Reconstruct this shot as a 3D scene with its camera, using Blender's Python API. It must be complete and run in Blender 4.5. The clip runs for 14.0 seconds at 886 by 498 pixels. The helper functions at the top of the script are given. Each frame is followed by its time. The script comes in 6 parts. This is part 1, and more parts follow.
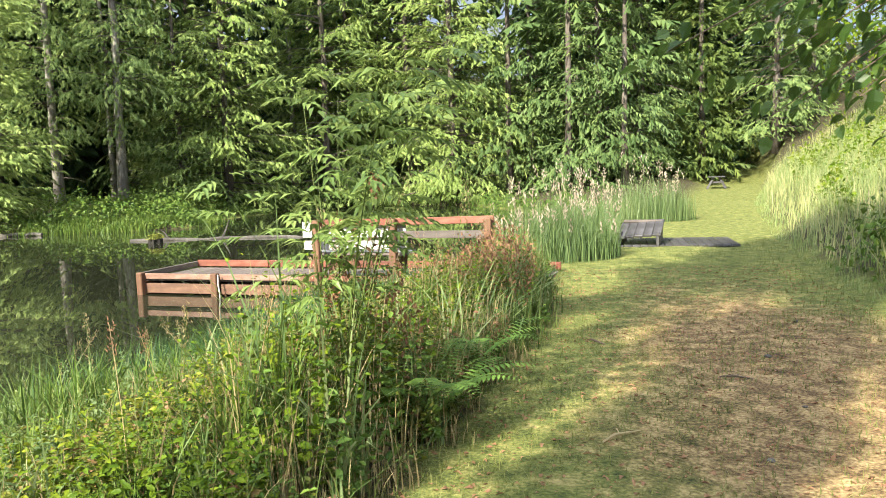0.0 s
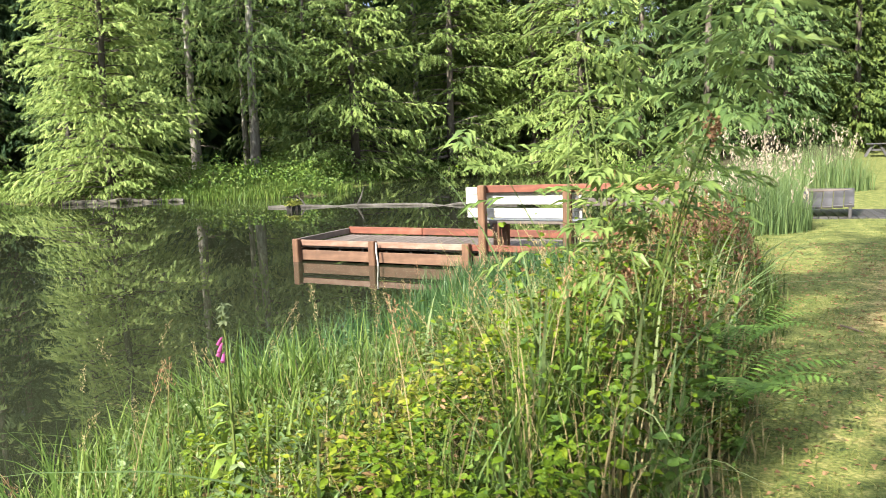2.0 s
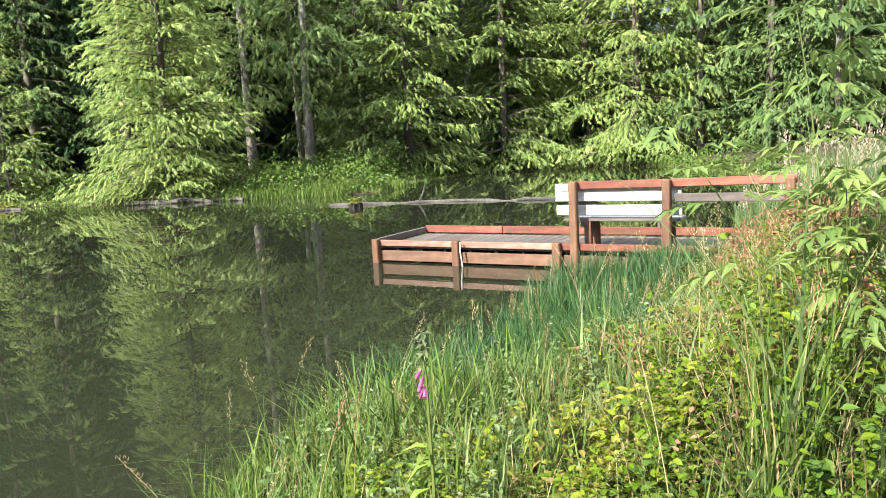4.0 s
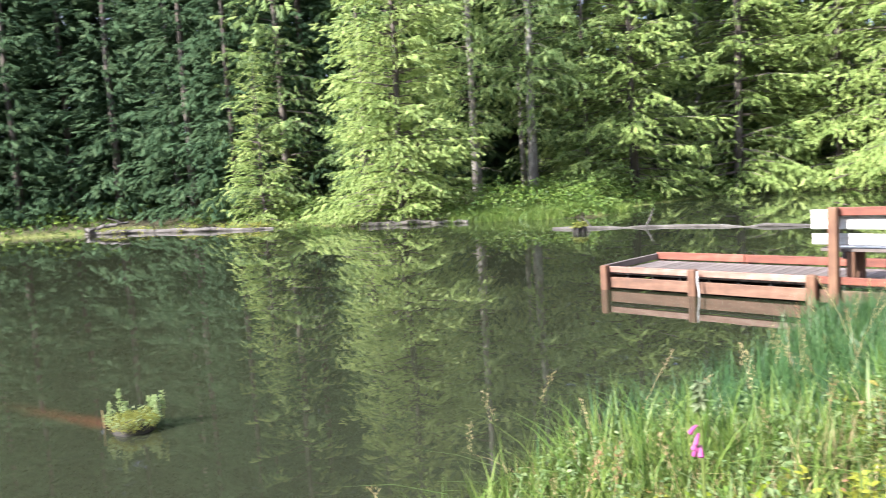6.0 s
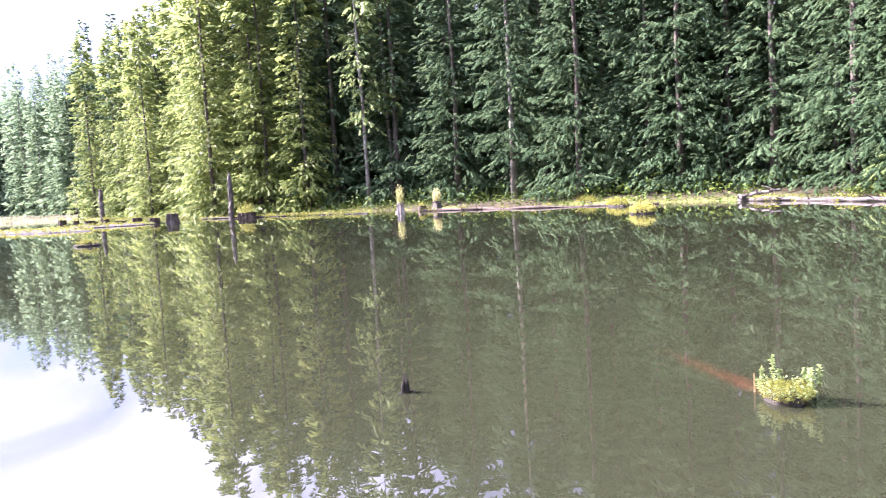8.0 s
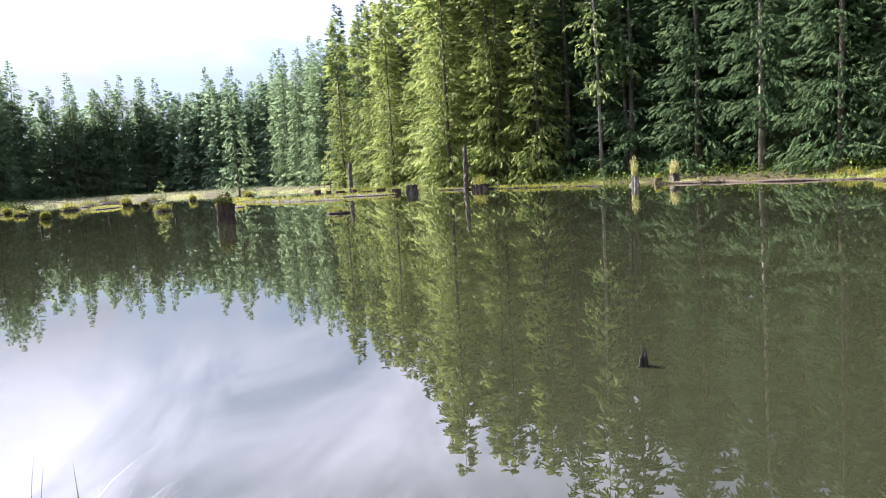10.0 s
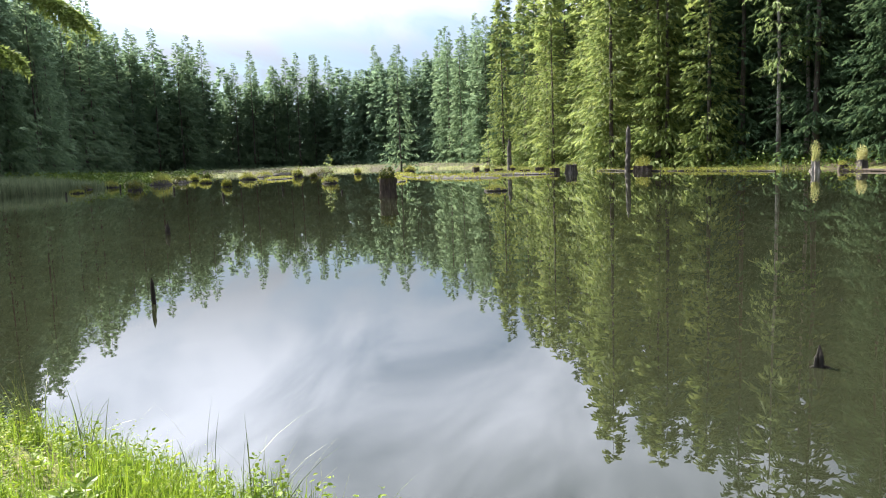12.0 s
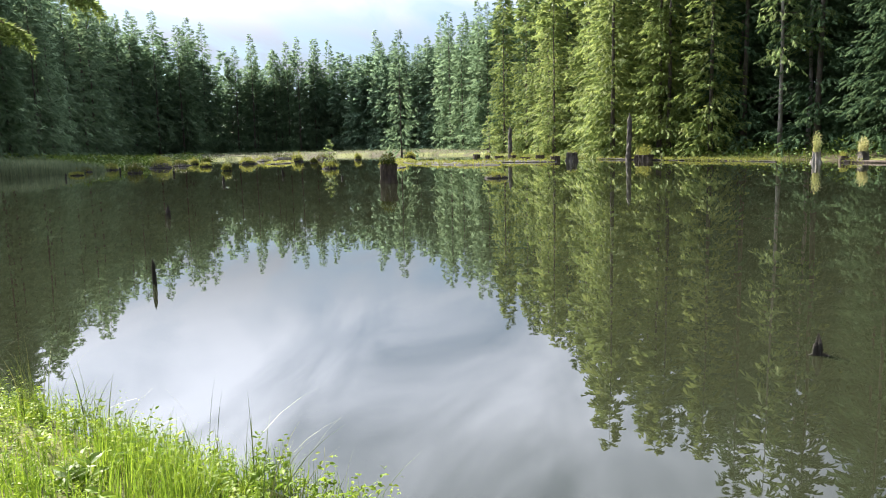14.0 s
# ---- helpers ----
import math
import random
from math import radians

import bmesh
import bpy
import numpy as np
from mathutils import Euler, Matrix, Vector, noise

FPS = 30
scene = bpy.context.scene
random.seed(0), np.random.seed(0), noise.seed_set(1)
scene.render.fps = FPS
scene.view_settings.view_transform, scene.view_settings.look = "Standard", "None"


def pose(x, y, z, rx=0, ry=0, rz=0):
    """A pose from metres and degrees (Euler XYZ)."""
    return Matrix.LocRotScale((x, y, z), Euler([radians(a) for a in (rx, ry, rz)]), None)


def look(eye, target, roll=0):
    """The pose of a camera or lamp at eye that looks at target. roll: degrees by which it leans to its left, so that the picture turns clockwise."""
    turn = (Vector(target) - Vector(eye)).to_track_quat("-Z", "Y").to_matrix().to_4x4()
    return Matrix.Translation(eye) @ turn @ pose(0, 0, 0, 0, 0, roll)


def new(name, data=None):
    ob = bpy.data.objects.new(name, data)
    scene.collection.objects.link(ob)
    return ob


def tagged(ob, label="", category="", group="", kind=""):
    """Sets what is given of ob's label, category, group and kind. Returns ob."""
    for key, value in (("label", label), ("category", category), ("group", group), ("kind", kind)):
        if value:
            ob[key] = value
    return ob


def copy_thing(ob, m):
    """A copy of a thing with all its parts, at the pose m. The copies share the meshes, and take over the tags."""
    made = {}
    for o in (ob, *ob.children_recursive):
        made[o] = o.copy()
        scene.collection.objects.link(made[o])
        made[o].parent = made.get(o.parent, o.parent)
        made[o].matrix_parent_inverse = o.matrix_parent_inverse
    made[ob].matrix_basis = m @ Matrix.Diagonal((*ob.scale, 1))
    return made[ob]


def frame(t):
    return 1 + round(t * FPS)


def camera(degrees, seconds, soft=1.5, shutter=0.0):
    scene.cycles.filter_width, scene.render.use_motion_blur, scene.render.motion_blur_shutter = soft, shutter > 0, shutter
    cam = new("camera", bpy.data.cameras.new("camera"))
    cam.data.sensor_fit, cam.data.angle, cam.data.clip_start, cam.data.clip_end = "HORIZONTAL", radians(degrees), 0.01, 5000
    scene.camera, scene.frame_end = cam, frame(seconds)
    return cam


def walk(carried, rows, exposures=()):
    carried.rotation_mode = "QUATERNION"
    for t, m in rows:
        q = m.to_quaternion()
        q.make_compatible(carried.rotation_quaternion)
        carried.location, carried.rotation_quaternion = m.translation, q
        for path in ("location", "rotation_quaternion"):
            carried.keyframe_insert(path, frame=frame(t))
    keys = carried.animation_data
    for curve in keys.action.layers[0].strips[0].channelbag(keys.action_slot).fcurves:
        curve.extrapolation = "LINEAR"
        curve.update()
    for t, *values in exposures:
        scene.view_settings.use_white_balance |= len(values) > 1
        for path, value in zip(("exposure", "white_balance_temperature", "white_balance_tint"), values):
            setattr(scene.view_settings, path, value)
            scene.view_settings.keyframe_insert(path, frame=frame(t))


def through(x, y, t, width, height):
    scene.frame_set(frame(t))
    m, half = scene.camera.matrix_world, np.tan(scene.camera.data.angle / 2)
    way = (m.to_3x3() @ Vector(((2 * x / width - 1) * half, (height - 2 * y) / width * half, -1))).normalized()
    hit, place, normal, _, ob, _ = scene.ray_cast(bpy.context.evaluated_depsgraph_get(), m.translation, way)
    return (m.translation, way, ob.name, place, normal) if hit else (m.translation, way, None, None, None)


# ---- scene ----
cam = camera(60.2, 14.0, soft=0.75, shutter=0.2)
PATH = [
    (0, (0.885, -0.253, 1.71), (0.88, 1.738, 1.513), -1.9),
    (0.5, (0.722, -0.106, 1.696), (0.66, 1.881, 1.476), -2.2),
    (1, (0.602, 0.005, 1.717), (0.471, 1.987, 1.487), -2.0),
    (1.5, (0.361, 0.16, 1.703), (0.152, 2.133, 1.452), -2.3),
    (2, (0.02, 0.462, 1.637), (-0.269, 2.424, 1.372), -2.0),
    (2.5, (-0.168, 0.62, 1.633), (-0.518, 2.568, 1.346), -2.3),
    (3, (-0.37, 0.686, 1.636), (-0.747, 2.627, 1.34), -2.8),
    (5.5, (-0.734, 0.769, 1.784), (-1.314, 2.674, 1.589), -4.3),
    (6, (-0.802, 0.871, 1.706), (-1.733, 2.632, 1.522), -3.5),
    (6.5, (-0.887, 0.881, 1.702), (-2.224, 2.358, 1.527), -3.3),
    (7, (-1.028, 0.995, 1.644), (-2.66, 2.14, 1.481), -3.3),
    (7.5, (-1.064, 0.973, 1.645), (-2.884, 1.785, 1.485), -3.3),
    (8, (-1.068, 0.941, 1.639), (-2.983, 1.492, 1.474), -3.4),
    (8.5, (-1.099, 0.929, 1.63), (-3.059, 1.288, 1.456), -3.6),
    (8.7, (-1.102, 0.921, 1.609), (-3.073, 1.213, 1.431), -3.7),
    (11, (-1.198, 0.862, 1.582), (-3.172, 0.624, 1.366), -2.6),
    (11.5, (-1.196, 0.857, 1.58), (-3.154, 0.517, 1.355), -2.2),
    (12, (-1.196, 0.85, 1.577), (-3.132, 0.408, 1.341), -2.0),
    (12.5, (-1.192, 0.842, 1.574), (-3.104, 0.309, 1.326), -1.9),
    (13, (-1.182, 0.838, 1.568), (-3.081, 0.268, 1.31), -1.7),
    (13.5, (-1.175, 0.835, 1.563), (-3.082, 0.294, 1.298), -1.5),
    (14, (-1.175, 0.833, 1.56), (-3.107, 0.393, 1.29), -1.3),
]
SUN_YAW, SUN_ELEV = 145.0, 35.0
walk(cam, [(t, look(e, g, r)) for t, e, g, r in PATH],
     exposures=[(0.0, 1.26, 6500, 12), (3.0, 1.25, 6200, 14), (5.0, 1.26, 6050, 17), (6.0, 1.6, 5800, 22), (6.5, 2.18, 5550, 27), (7.0, 2.62, 5600, 45), (8.0, 2.45, 5850, 46), (8.7, 2.16, 6150, 40), (10.0, 1.54, 6300, 25), (11.0, 1.29, 6400, 15), (14.0, 1.29, 6400, 15)])

# ---------- light ----------
SUN_DIR = Vector((-math.sin(radians(SUN_YAW)) * math.cos(radians(SUN_ELEV)),
                  math.cos(radians(SUN_YAW)) * math.cos(radians(SUN_ELEV)), math.sin(radians(SUN_ELEV))))


def math_link(nt, op, a, b):
    n = nt.nodes.new("ShaderNodeMath")
    n.operation = op
    for k, v in enumerate((a, b)):
        if isinstance(v, (int, float)):
            n.inputs[k].default_value = v
        else:
            nt.links.new(v, n.inputs[k])
    return n.outputs[0]


def make_world():
    w = bpy.data.worlds.new("sky")
    scene.world = w
    w.use_nodes = True
    nt = w.node_tree
    nt.nodes.clear()
    out = nt.nodes.new("ShaderNodeOutputWorld")
    bg = nt.nodes.new("ShaderNodeBackground")
    sky = nt.nodes.new("ShaderNodeTexSky")
    sky.sky_type = "NISHITA"
    sky.sun_disc = False
    sky.sun_elevation = radians(SUN_ELEV)
    sky.sun_rotation = math.atan2(SUN_DIR.x, SUN_DIR.y)
    sky.dust_density = 0.8
    tc = nt.nodes.new("ShaderNodeTexCoord")
    sep = nt.nodes.new("ShaderNodeSeparateXYZ")
    nt.links.new(tc.outputs["Generated"], sep.inputs[0])
    up = nt.nodes.new("ShaderNodeMath")
    up.operation = "ADD"
    up.inputs[1].default_value = 0.18
    nt.links.new(sep.outputs["Z"], up.inputs[0])
    div = nt.nodes.new("ShaderNodeVectorMath")
    div.operation = "DIVIDE"
    comb = nt.nodes.new("ShaderNodeCombineXYZ")
    for k in range(3):
        nt.links.new(up.outputs[0], comb.inputs[k])
    nt.links.new(tc.outputs["Generated"], div.inputs[0])
    nt.links.new(comb.outputs[0], div.inputs[1])
    mp = nt.nodes.new("ShaderNodeMapping")
    mp.inputs["Rotation"].default_value = (0, 0, radians(35))
    mp.inputs["Scale"].default_value = (0.55, 1.5, 1.0)
    nt.links.new(div.outputs[0], mp.inputs[0])
    n = nt.nodes.new("ShaderNodeTexNoise")
    n.inputs["Scale"].default_value = 1.5
    n.inputs["Detail"].default_value = 7
    n.inputs["Roughness"].default_value = 0.55
    n.inputs["Distortion"].default_value = 0.6
    nt.links.new(mp.outputs[0], n.inputs["Vector"])
    rp = nt.nodes.new("ShaderNodeMapRange")
    rp.inputs["From Min"].default_value = 0.36
    rp.inputs["From Max"].default_value = 0.64
    rp.inputs["To Min"].default_value = 0.3
    rp.inputs["To Max"].default_value = 0.97
    nt.links.new(n.outputs["Fac"], rp.inputs["Value"])
    mix = nt.nodes.new("ShaderNodeMix")
    mix.data_type = "RGBA"
    nt.links.new(rp.outputs[0], mix.inputs["Factor"])
    dot = nt.nodes.new("ShaderNodeVectorMath")
    dot.operation = "DOT_PRODUCT"
    dot.inputs[1].default_value = SUN_DIR
    nt.links.new(tc.outputs["Generated"], dot.inputs[0])
    glow = nt.nodes.new("ShaderNodeMapRange")
    glow.interpolation_type = "SMOOTHSTEP"
    glow.inputs["From Min"].default_value, glow.inputs["From Max"].default_value = 0.2, 1.0
    glow.inputs["To Min"].default_value, glow.inputs["To Max"].default_value = 0.0, 5.5
    nt.links.new(dot.outputs["Value"], glow.inputs["Value"])
    haze = nt.nodes.new("ShaderNodeMapRange")       # the glow fades into the dull horizon
    haze.interpolation_type = "SMOOTHSTEP"
    haze.inputs["From Min"].default_value, haze.inputs["From Max"].default_value = 0.1, 0.36
    nt.links.new(sep.outputs["Z"], haze.inputs["Value"])
    g2 = math_link(nt, "MULTIPLY", glow.outputs[0], haze.outputs[0])
    g2 = math_link(nt, "ADD", g2, 1.0)
    cloud = nt.nodes.new("ShaderNodeVectorMath")
    cloud.operation = "SCALE"
    cloud.inputs[0].default_value = (2.68, 2.89, 3.25)
    rise = nt.nodes.new("ShaderNodeMath")       # thin cloud is brighter towards the zenith
    rise.operation = "MULTIPLY_ADD"
    rise.inputs[1].default_value, rise.inputs[2].default_value = 2.0, 1.0
    nt.links.new(sep.outputs["Z"], rise.inputs[0])
    nt.links.new(math_link(nt, "MULTIPLY", rise.outputs[0], g2), cloud.inputs["Scale"])
    nt.links.new(cloud.outputs[0], mix.inputs["B"])
    dim = nt.nodes.new("ShaderNodeVectorMath")      # clear gaps between the clouds
    dim.operation = "MULTIPLY"
    dim.inputs[1].default_value = (0.56, 0.7, 0.82)
    nt.links.new(sky.outputs[0], dim.inputs[0])
    nt.links.new(dim.outputs[0], mix.inputs["A"])
    bg.inputs["Strength"].default_value = 0.072
    nt.links.new(mix.outputs["Result"], bg.inputs[0])
    nt.links.new(bg.outputs[0], out.inputs[0])


make_world()
sun = new("sun", bpy.data.lights.new("sun", "SUN"))
sun.data.energy, sun.data.angle, sun.data.color = 7.7, radians(0.6), (1.0, 0.94, 0.76)
sun.matrix_world = look(SUN_DIR * 200, (0, 0, 0))


# ---------- materials ----------
def mat_base(name):
    m = bpy.data.materials.new(name)
    m.use_nodes = True
    nt = m.node_tree
    return m, nt, nt.nodes["Principled BSDF"], nt.nodes["Material Output"]


def ramp(nt, fac, stops):
    r = nt.nodes.new("ShaderNodeValToRGB")
    el = r.color_ramp.elements
    while len(el) < len(stops):
        el.new(0.5)
    for e, (p, c) in zip(el, stops):
        e.position, e.color = p, (*c, 1)
    nt.links.new(fac, r.inputs[0])
    return r.outputs[0]


def noise_node(nt, scale, detail=4, vec=None, rough=0.55):
    n = nt.nodes.new("ShaderNodeTexNoise")
    n.inputs["Scale"].default_value, n.inputs["Detail"].default_value = scale, detail
    n.inputs["Roughness"].default_value = rough
    if vec is None:
        vec = nt.nodes.new("ShaderNodeNewGeometry").outputs["Position"]
    nt.links.new(vec, n.inputs["Vector"])
    return n.outputs["Fac"]


def bump(nt, bsdf, height, strength=0.4, distance=0.02):
    b = nt.nodes.new("ShaderNodeBump")
    b.inputs["Strength"].default_value, b.inputs["Distance"].default_value = strength, distance
    nt.links.new(height, b.inputs["Height"])
    nt.links.new(b.outputs[0], bsdf.inputs["Normal"])


def foliage(name, stops, trans=0.35, rough=0.5, island=0.55, obj=0.25, patch=0.5, spec=0.3, through=1.5):
    """Leaves: colour by leaf, by plant and by patch; some light passes through."""
    m, nt, p, out = mat_base(name)
    geo = nt.nodes.new("ShaderNodeNewGeometry")
    oi = nt.nodes.new("ShaderNodeObjectInfo")
    a = math_link(nt, "MULTIPLY", geo.outputs["Random Per Island"], island)
    b = math_link(nt, "MULTIPLY", oi.outputs["Random"], obj)
    c = math_link(nt, "MULTIPLY", noise_node(nt, 0.9, 3), patch)
    f = math_link(nt, "ADD", math_link(nt, "ADD", a, b), c)
    f = math_link(nt, "DIVIDE", f, island + obj + patch)
    col = ramp(nt, f, stops)
    nt.links.new(col, p.inputs["Base Color"])
    p.inputs["Roughness"].default_value = rough
    p.inputs["Specular IOR Level"].default_value = spec
    t = nt.nodes.new("ShaderNodeBsdfTranslucent")
    hs = nt.nodes.new("ShaderNodeHueSaturation")
    hs.inputs["Hue"].default_value = 0.49
    hs.inputs["Saturation"].default_value = 0.95
    hs.inputs["Value"].default_value = through
    nt.links.new(col, hs.inputs["Color"])
    nt.links.new(hs.outputs[0], t.inputs[0])
    mx = nt.nodes.new("ShaderNodeMixShader")
    mx.inputs[0].default_value = trans
    nt.links.new(p.outputs[0], mx.inputs[1])
    nt.links.new(t.outputs[0], mx.inputs[2])
    nt.links.new(mx.outputs[0], out.inputs[0])
    return m


def bark(name, a, b, c):
    m, nt, p, out = mat_base(name)
    g = nt.nodes.new("ShaderNodeNewGeometry")
    mp = nt.nodes.new("ShaderNodeMapping")
    mp.inputs["Scale"].default_value = (1, 1, 0.25)
    nt.links.new(g.outputs["Position"], mp.inputs[0])
    f = noise_node(nt, 9, 6, mp.outputs[0], 0.65)
    f2 = noise_node(nt, 1.3, 2)
    s = math_link(nt, "ADD", math_link(nt, "MULTIPLY", f, 0.65), math_link(nt, "MULTIPLY", f2, 0.35))
    nt.links.new(ramp(nt, s, [(0.32, a), (0.5, b), (0.68, c)]), p.inputs["Base Color"])
    p.inputs["Roughness"].default_value = 0.9
    bump(nt, p, f, 0.8, 0.03)
    return m


def wood(name, a, b, c, scale=(1, 1, 1), rough=0.75):
    """Boards: long grain in the piece's own length, wear at a larger scale, a tint for each piece."""
    m, nt, p, out = mat_base(name)
    tc = nt.nodes.new("ShaderNodeTexCoord")
    oi = nt.nodes.new("ShaderNodeObjectInfo")
    mp = nt.nodes.new("ShaderNodeMapping")
    mp.inputs["Scale"].default_value = scale
    nt.links.new(tc.outputs["Object"], mp.inputs[0])
    f = noise_node(nt, 22, 5, mp.outputs[0], 0.6)
    f2 = noise_node(nt, 2.6, 4, tc.outputs["Object"], 0.65)
    s = math_link(nt, "ADD", math_link(nt, "MULTIPLY", f, 0.35), math_link(nt, "MULTIPLY", f2, 0.5))
    s = math_link(nt, "ADD", s, math_link(nt, "MULTIPLY", oi.outputs["Random"], 0.15))
    nt.links.new(ramp(nt, s, [(0.3, a), (0.5, b), (0.72, c)]), p.inputs["Base Color"])
    p.inputs["Roughness"].default_value = rough
    bump(nt, p, f, 0.35, 0.006)
    return m


# one fir needle in plain, sunlit, half-lit and shaded tones
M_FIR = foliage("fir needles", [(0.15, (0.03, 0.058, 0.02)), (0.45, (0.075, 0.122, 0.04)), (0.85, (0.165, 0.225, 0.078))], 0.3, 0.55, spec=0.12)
M_FIR_LIT = foliage("sunlit fir needles", [(0.15, (0.07, 0.112, 0.028)), (0.5, (0.165, 0.232, 0.062)), (0.85, (0.32, 0.39, 0.125))], 0.34, 0.55, spec=0.15)
M_FIR_HALFLIT = foliage("half-lit fir needles", [(0.15, (0.052, 0.092, 0.03)), (0.5, (0.135, 0.2, 0.064)), (0.85, (0.285, 0.36, 0.12))], 0.34, 0.55, spec=0.15)
M_FIR_SHADE = foliage("shade-toned bluish fir needles", [(0.15, (0.034, 0.064, 0.031)), (0.5, (0.058, 0.1, 0.048)), (0.85, (0.1, 0.148, 0.072))], 0.36, 0.7, spec=0.02)
M_MATS = foliage("pale mat plants", [(0.15, (0.13, 0.16, 0.03)), (0.5, (0.24, 0.25, 0.05)), (0.85, (0.37, 0.34, 0.1))], 0.35, 0.6, spec=0.1)
# far needles are lightened and blued to stand for haze
M_FIR_HAZE = foliage("haze-lightened fir needles", [(0.15, (0.07, 0.115, 0.066)), (0.5, (0.118, 0.182, 0.1)), (0.85, (0.16, 0.23, 0.124))], 0.52, 0.8, spec=0.02)
# paler still, haze put into the colour of the ranks behind
M_FIR_DEEP_HAZE = foliage("haze-lightened needles of the rear ranks", [(0.15, (0.075, 0.125, 0.078)), (0.5, (0.13, 0.2, 0.12)), (0.85, (0.175, 0.25, 0.15))], 0.56, 0.8, spec=0.02)
M_LUSH = foliage("lush young bank plants", [(0.15, (0.033, 0.066, 0.005)), (0.45, (0.076, 0.125, 0.007)), (0.75, (0.139, 0.178, 0.011)), (0.95, (0.205, 0.205, 0.026))], 0.26, 0.55, spec=0.12)
M_LOWBANK = foliage("vivid plants of the low bank", [(0.15, (0.045, 0.095, 0.008)), (0.45, (0.11, 0.19, 0.01)), (0.75, (0.2, 0.275, 0.018)), (0.95, (0.3, 0.32, 0.04))], 0.42, 0.5, spec=0.15)
M_PALEREED = foliage("dull pale reeds", [(0.15, (0.075, 0.1, 0.055)), (0.5, (0.13, 0.165, 0.085)), (0.85, (0.21, 0.235, 0.13))], 0.35, 0.6, spec=0.1)
# sun on the marsh-side boughs is in this yellower tone
M_FIR_RIMLIT = foliage("rim-lit fir needles", [(0.15, (0.06, 0.095, 0.03)), (0.5, (0.135, 0.186, 0.05)), (0.85, (0.24, 0.285, 0.082))], 0.46, 0.55, spec=0.1)
M_YELLOW = foliage("yellow-green young leaves", [(0.2, (0.1, 0.125, 0.012)), (0.6, (0.2, 0.215, 0.02)), (0.9, (0.29, 0.28, 0.04))], 0.3)
M_SHRUB = foliage("shrub leaves", [(0.15, (0.035, 0.07, 0.014)), (0.5, (0.075, 0.13, 0.022)), (0.85, (0.16, 0.22, 0.035))], 0.15, 0.55, spec=0.12, through=1.1)
M_HERB = foliage("herb leaves", [(0.2, (0.021, 0.038, 0.007)), (0.45, (0.064, 0.083, 0.012)), (0.66, (0.135, 0.139, 0.018)), (0.82, (0.15, 0.094, 0.038)), (0.95, (0.112, 0.053, 0.03))], 0.15, 0.5, spec=0.15, through=1.1)
M_ELDER = foliage("elder leaves", [(0.2, (0.06, 0.106, 0.03)), (0.5, (0.128, 0.191, 0.047)), (0.85, (0.212, 0.272, 0.076))], 0.38, 0.42)
M_GRASS = foliage("tall grass", [(0.15, (0.022, 0.043, 0.01)), (0.45, (0.058, 0.094, 0.022)), (0.7, (0.121, 0.148, 0.039)), (0.92, (0.257, 0.218, 0.105))], 0.16, 0.45, spec=0.18, through=1.1)
M_FRESH = foliage("fresh bank grass", [(0.15, (0.025, 0.055, 0.01)), (0.5, (0.066, 0.117, 0.02)), (0.9, (0.156, 0.195, 0.043))], 0.2, 0.45, spec=0.18, through=1.15)
M_ALDER = foliage("alder leaves", [(0.15, (0.03, 0.065, 0.014)), (0.5, (0.065, 0.12, 0.022)), (0.85, (0.13, 0.19, 0.035))], 0.42, 0.4)
M_SEDGE = foliage("sedge", [(0.15, (0.014, 0.04, 0.014)), (0.5, (0.034, 0.078, 0.024)), (0.85, (0.08, 0.135, 0.04))], 0.15, 0.42, spec=0.22, through=1.1)
M_REED = foliage("pale reed grass", [(0.15, (0.064, 0.11, 0.04)), (0.5, (0.12, 0.178, 0.064)), (0.85, (0.216, 0.256, 0.112))], 0.34, 0.42, spec=0.28)
M_STRAW = foliage("dry stalks", [(0.2, (0.16, 0.12, 0.056)), (0.5, (0.304, 0.24, 0.12)), (0.85, (0.44, 0.368, 0.2))], 0.3, 0.7)
M_PLUME = foliage("greyish grass plumes", [(0.2, (0.2, 0.16, 0.12)), (0.5, (0.32, 0.27, 0.2)), (0.85, (0.46, 0.4, 0.3))], 0.3, 0.7)
M_PALEGRASS = foliage("pale seeding grass", [(0.2, (0.16, 0.2, 0.06)), (0.5, (0.3, 0.32, 0.13)), (0.85, (0.48, 0.43, 0.22))], 0.4, 0.6)
M_PALESLOPE = foliage("pale slope grass", [(0.2, (0.09, 0.14, 0.045)), (0.5, (0.19, 0.25, 0.09)), (0.85, (0.33, 0.34, 0.16))], 0.34, 0.5, patch=0.9, spec=0.15)
M_RUST = foliage("dry seed heads", [(0.2, (0.13, 0.07, 0.035)), (0.5, (0.24, 0.13, 0.07)), (0.85, (0.34, 0.2, 0.11))], 0.25, 0.8)
M_LAWN = foliage("short grass", [(0.15, (0.06, 0.09, 0.02)), (0.5, (0.125, 0.15, 0.038)), (0.85, (0.26, 0.235, 0.085))], 0.35, 0.6)
M_FERN = foliage("fern fronds", [(0.2, (0.06, 0.125, 0.022)), (0.5, (0.11, 0.2, 0.035)), (0.85, (0.17, 0.26, 0.055))], 0.36, 0.45)
M_MOSS = foliage("moss and mat plants", [(0.15, (0.07, 0.085, 0.015)), (0.5, (0.16, 0.18, 0.03)), (0.85, (0.3, 0.3, 0.06))], 0.3, 0.7)
M_MARSH = foliage("marsh grass", [(0.15, (0.06, 0.085, 0.02)), (0.5, (0.125, 0.155, 0.036)), (0.85, (0.22, 0.235, 0.06))], 0.32, 0.65, spec=0.05)
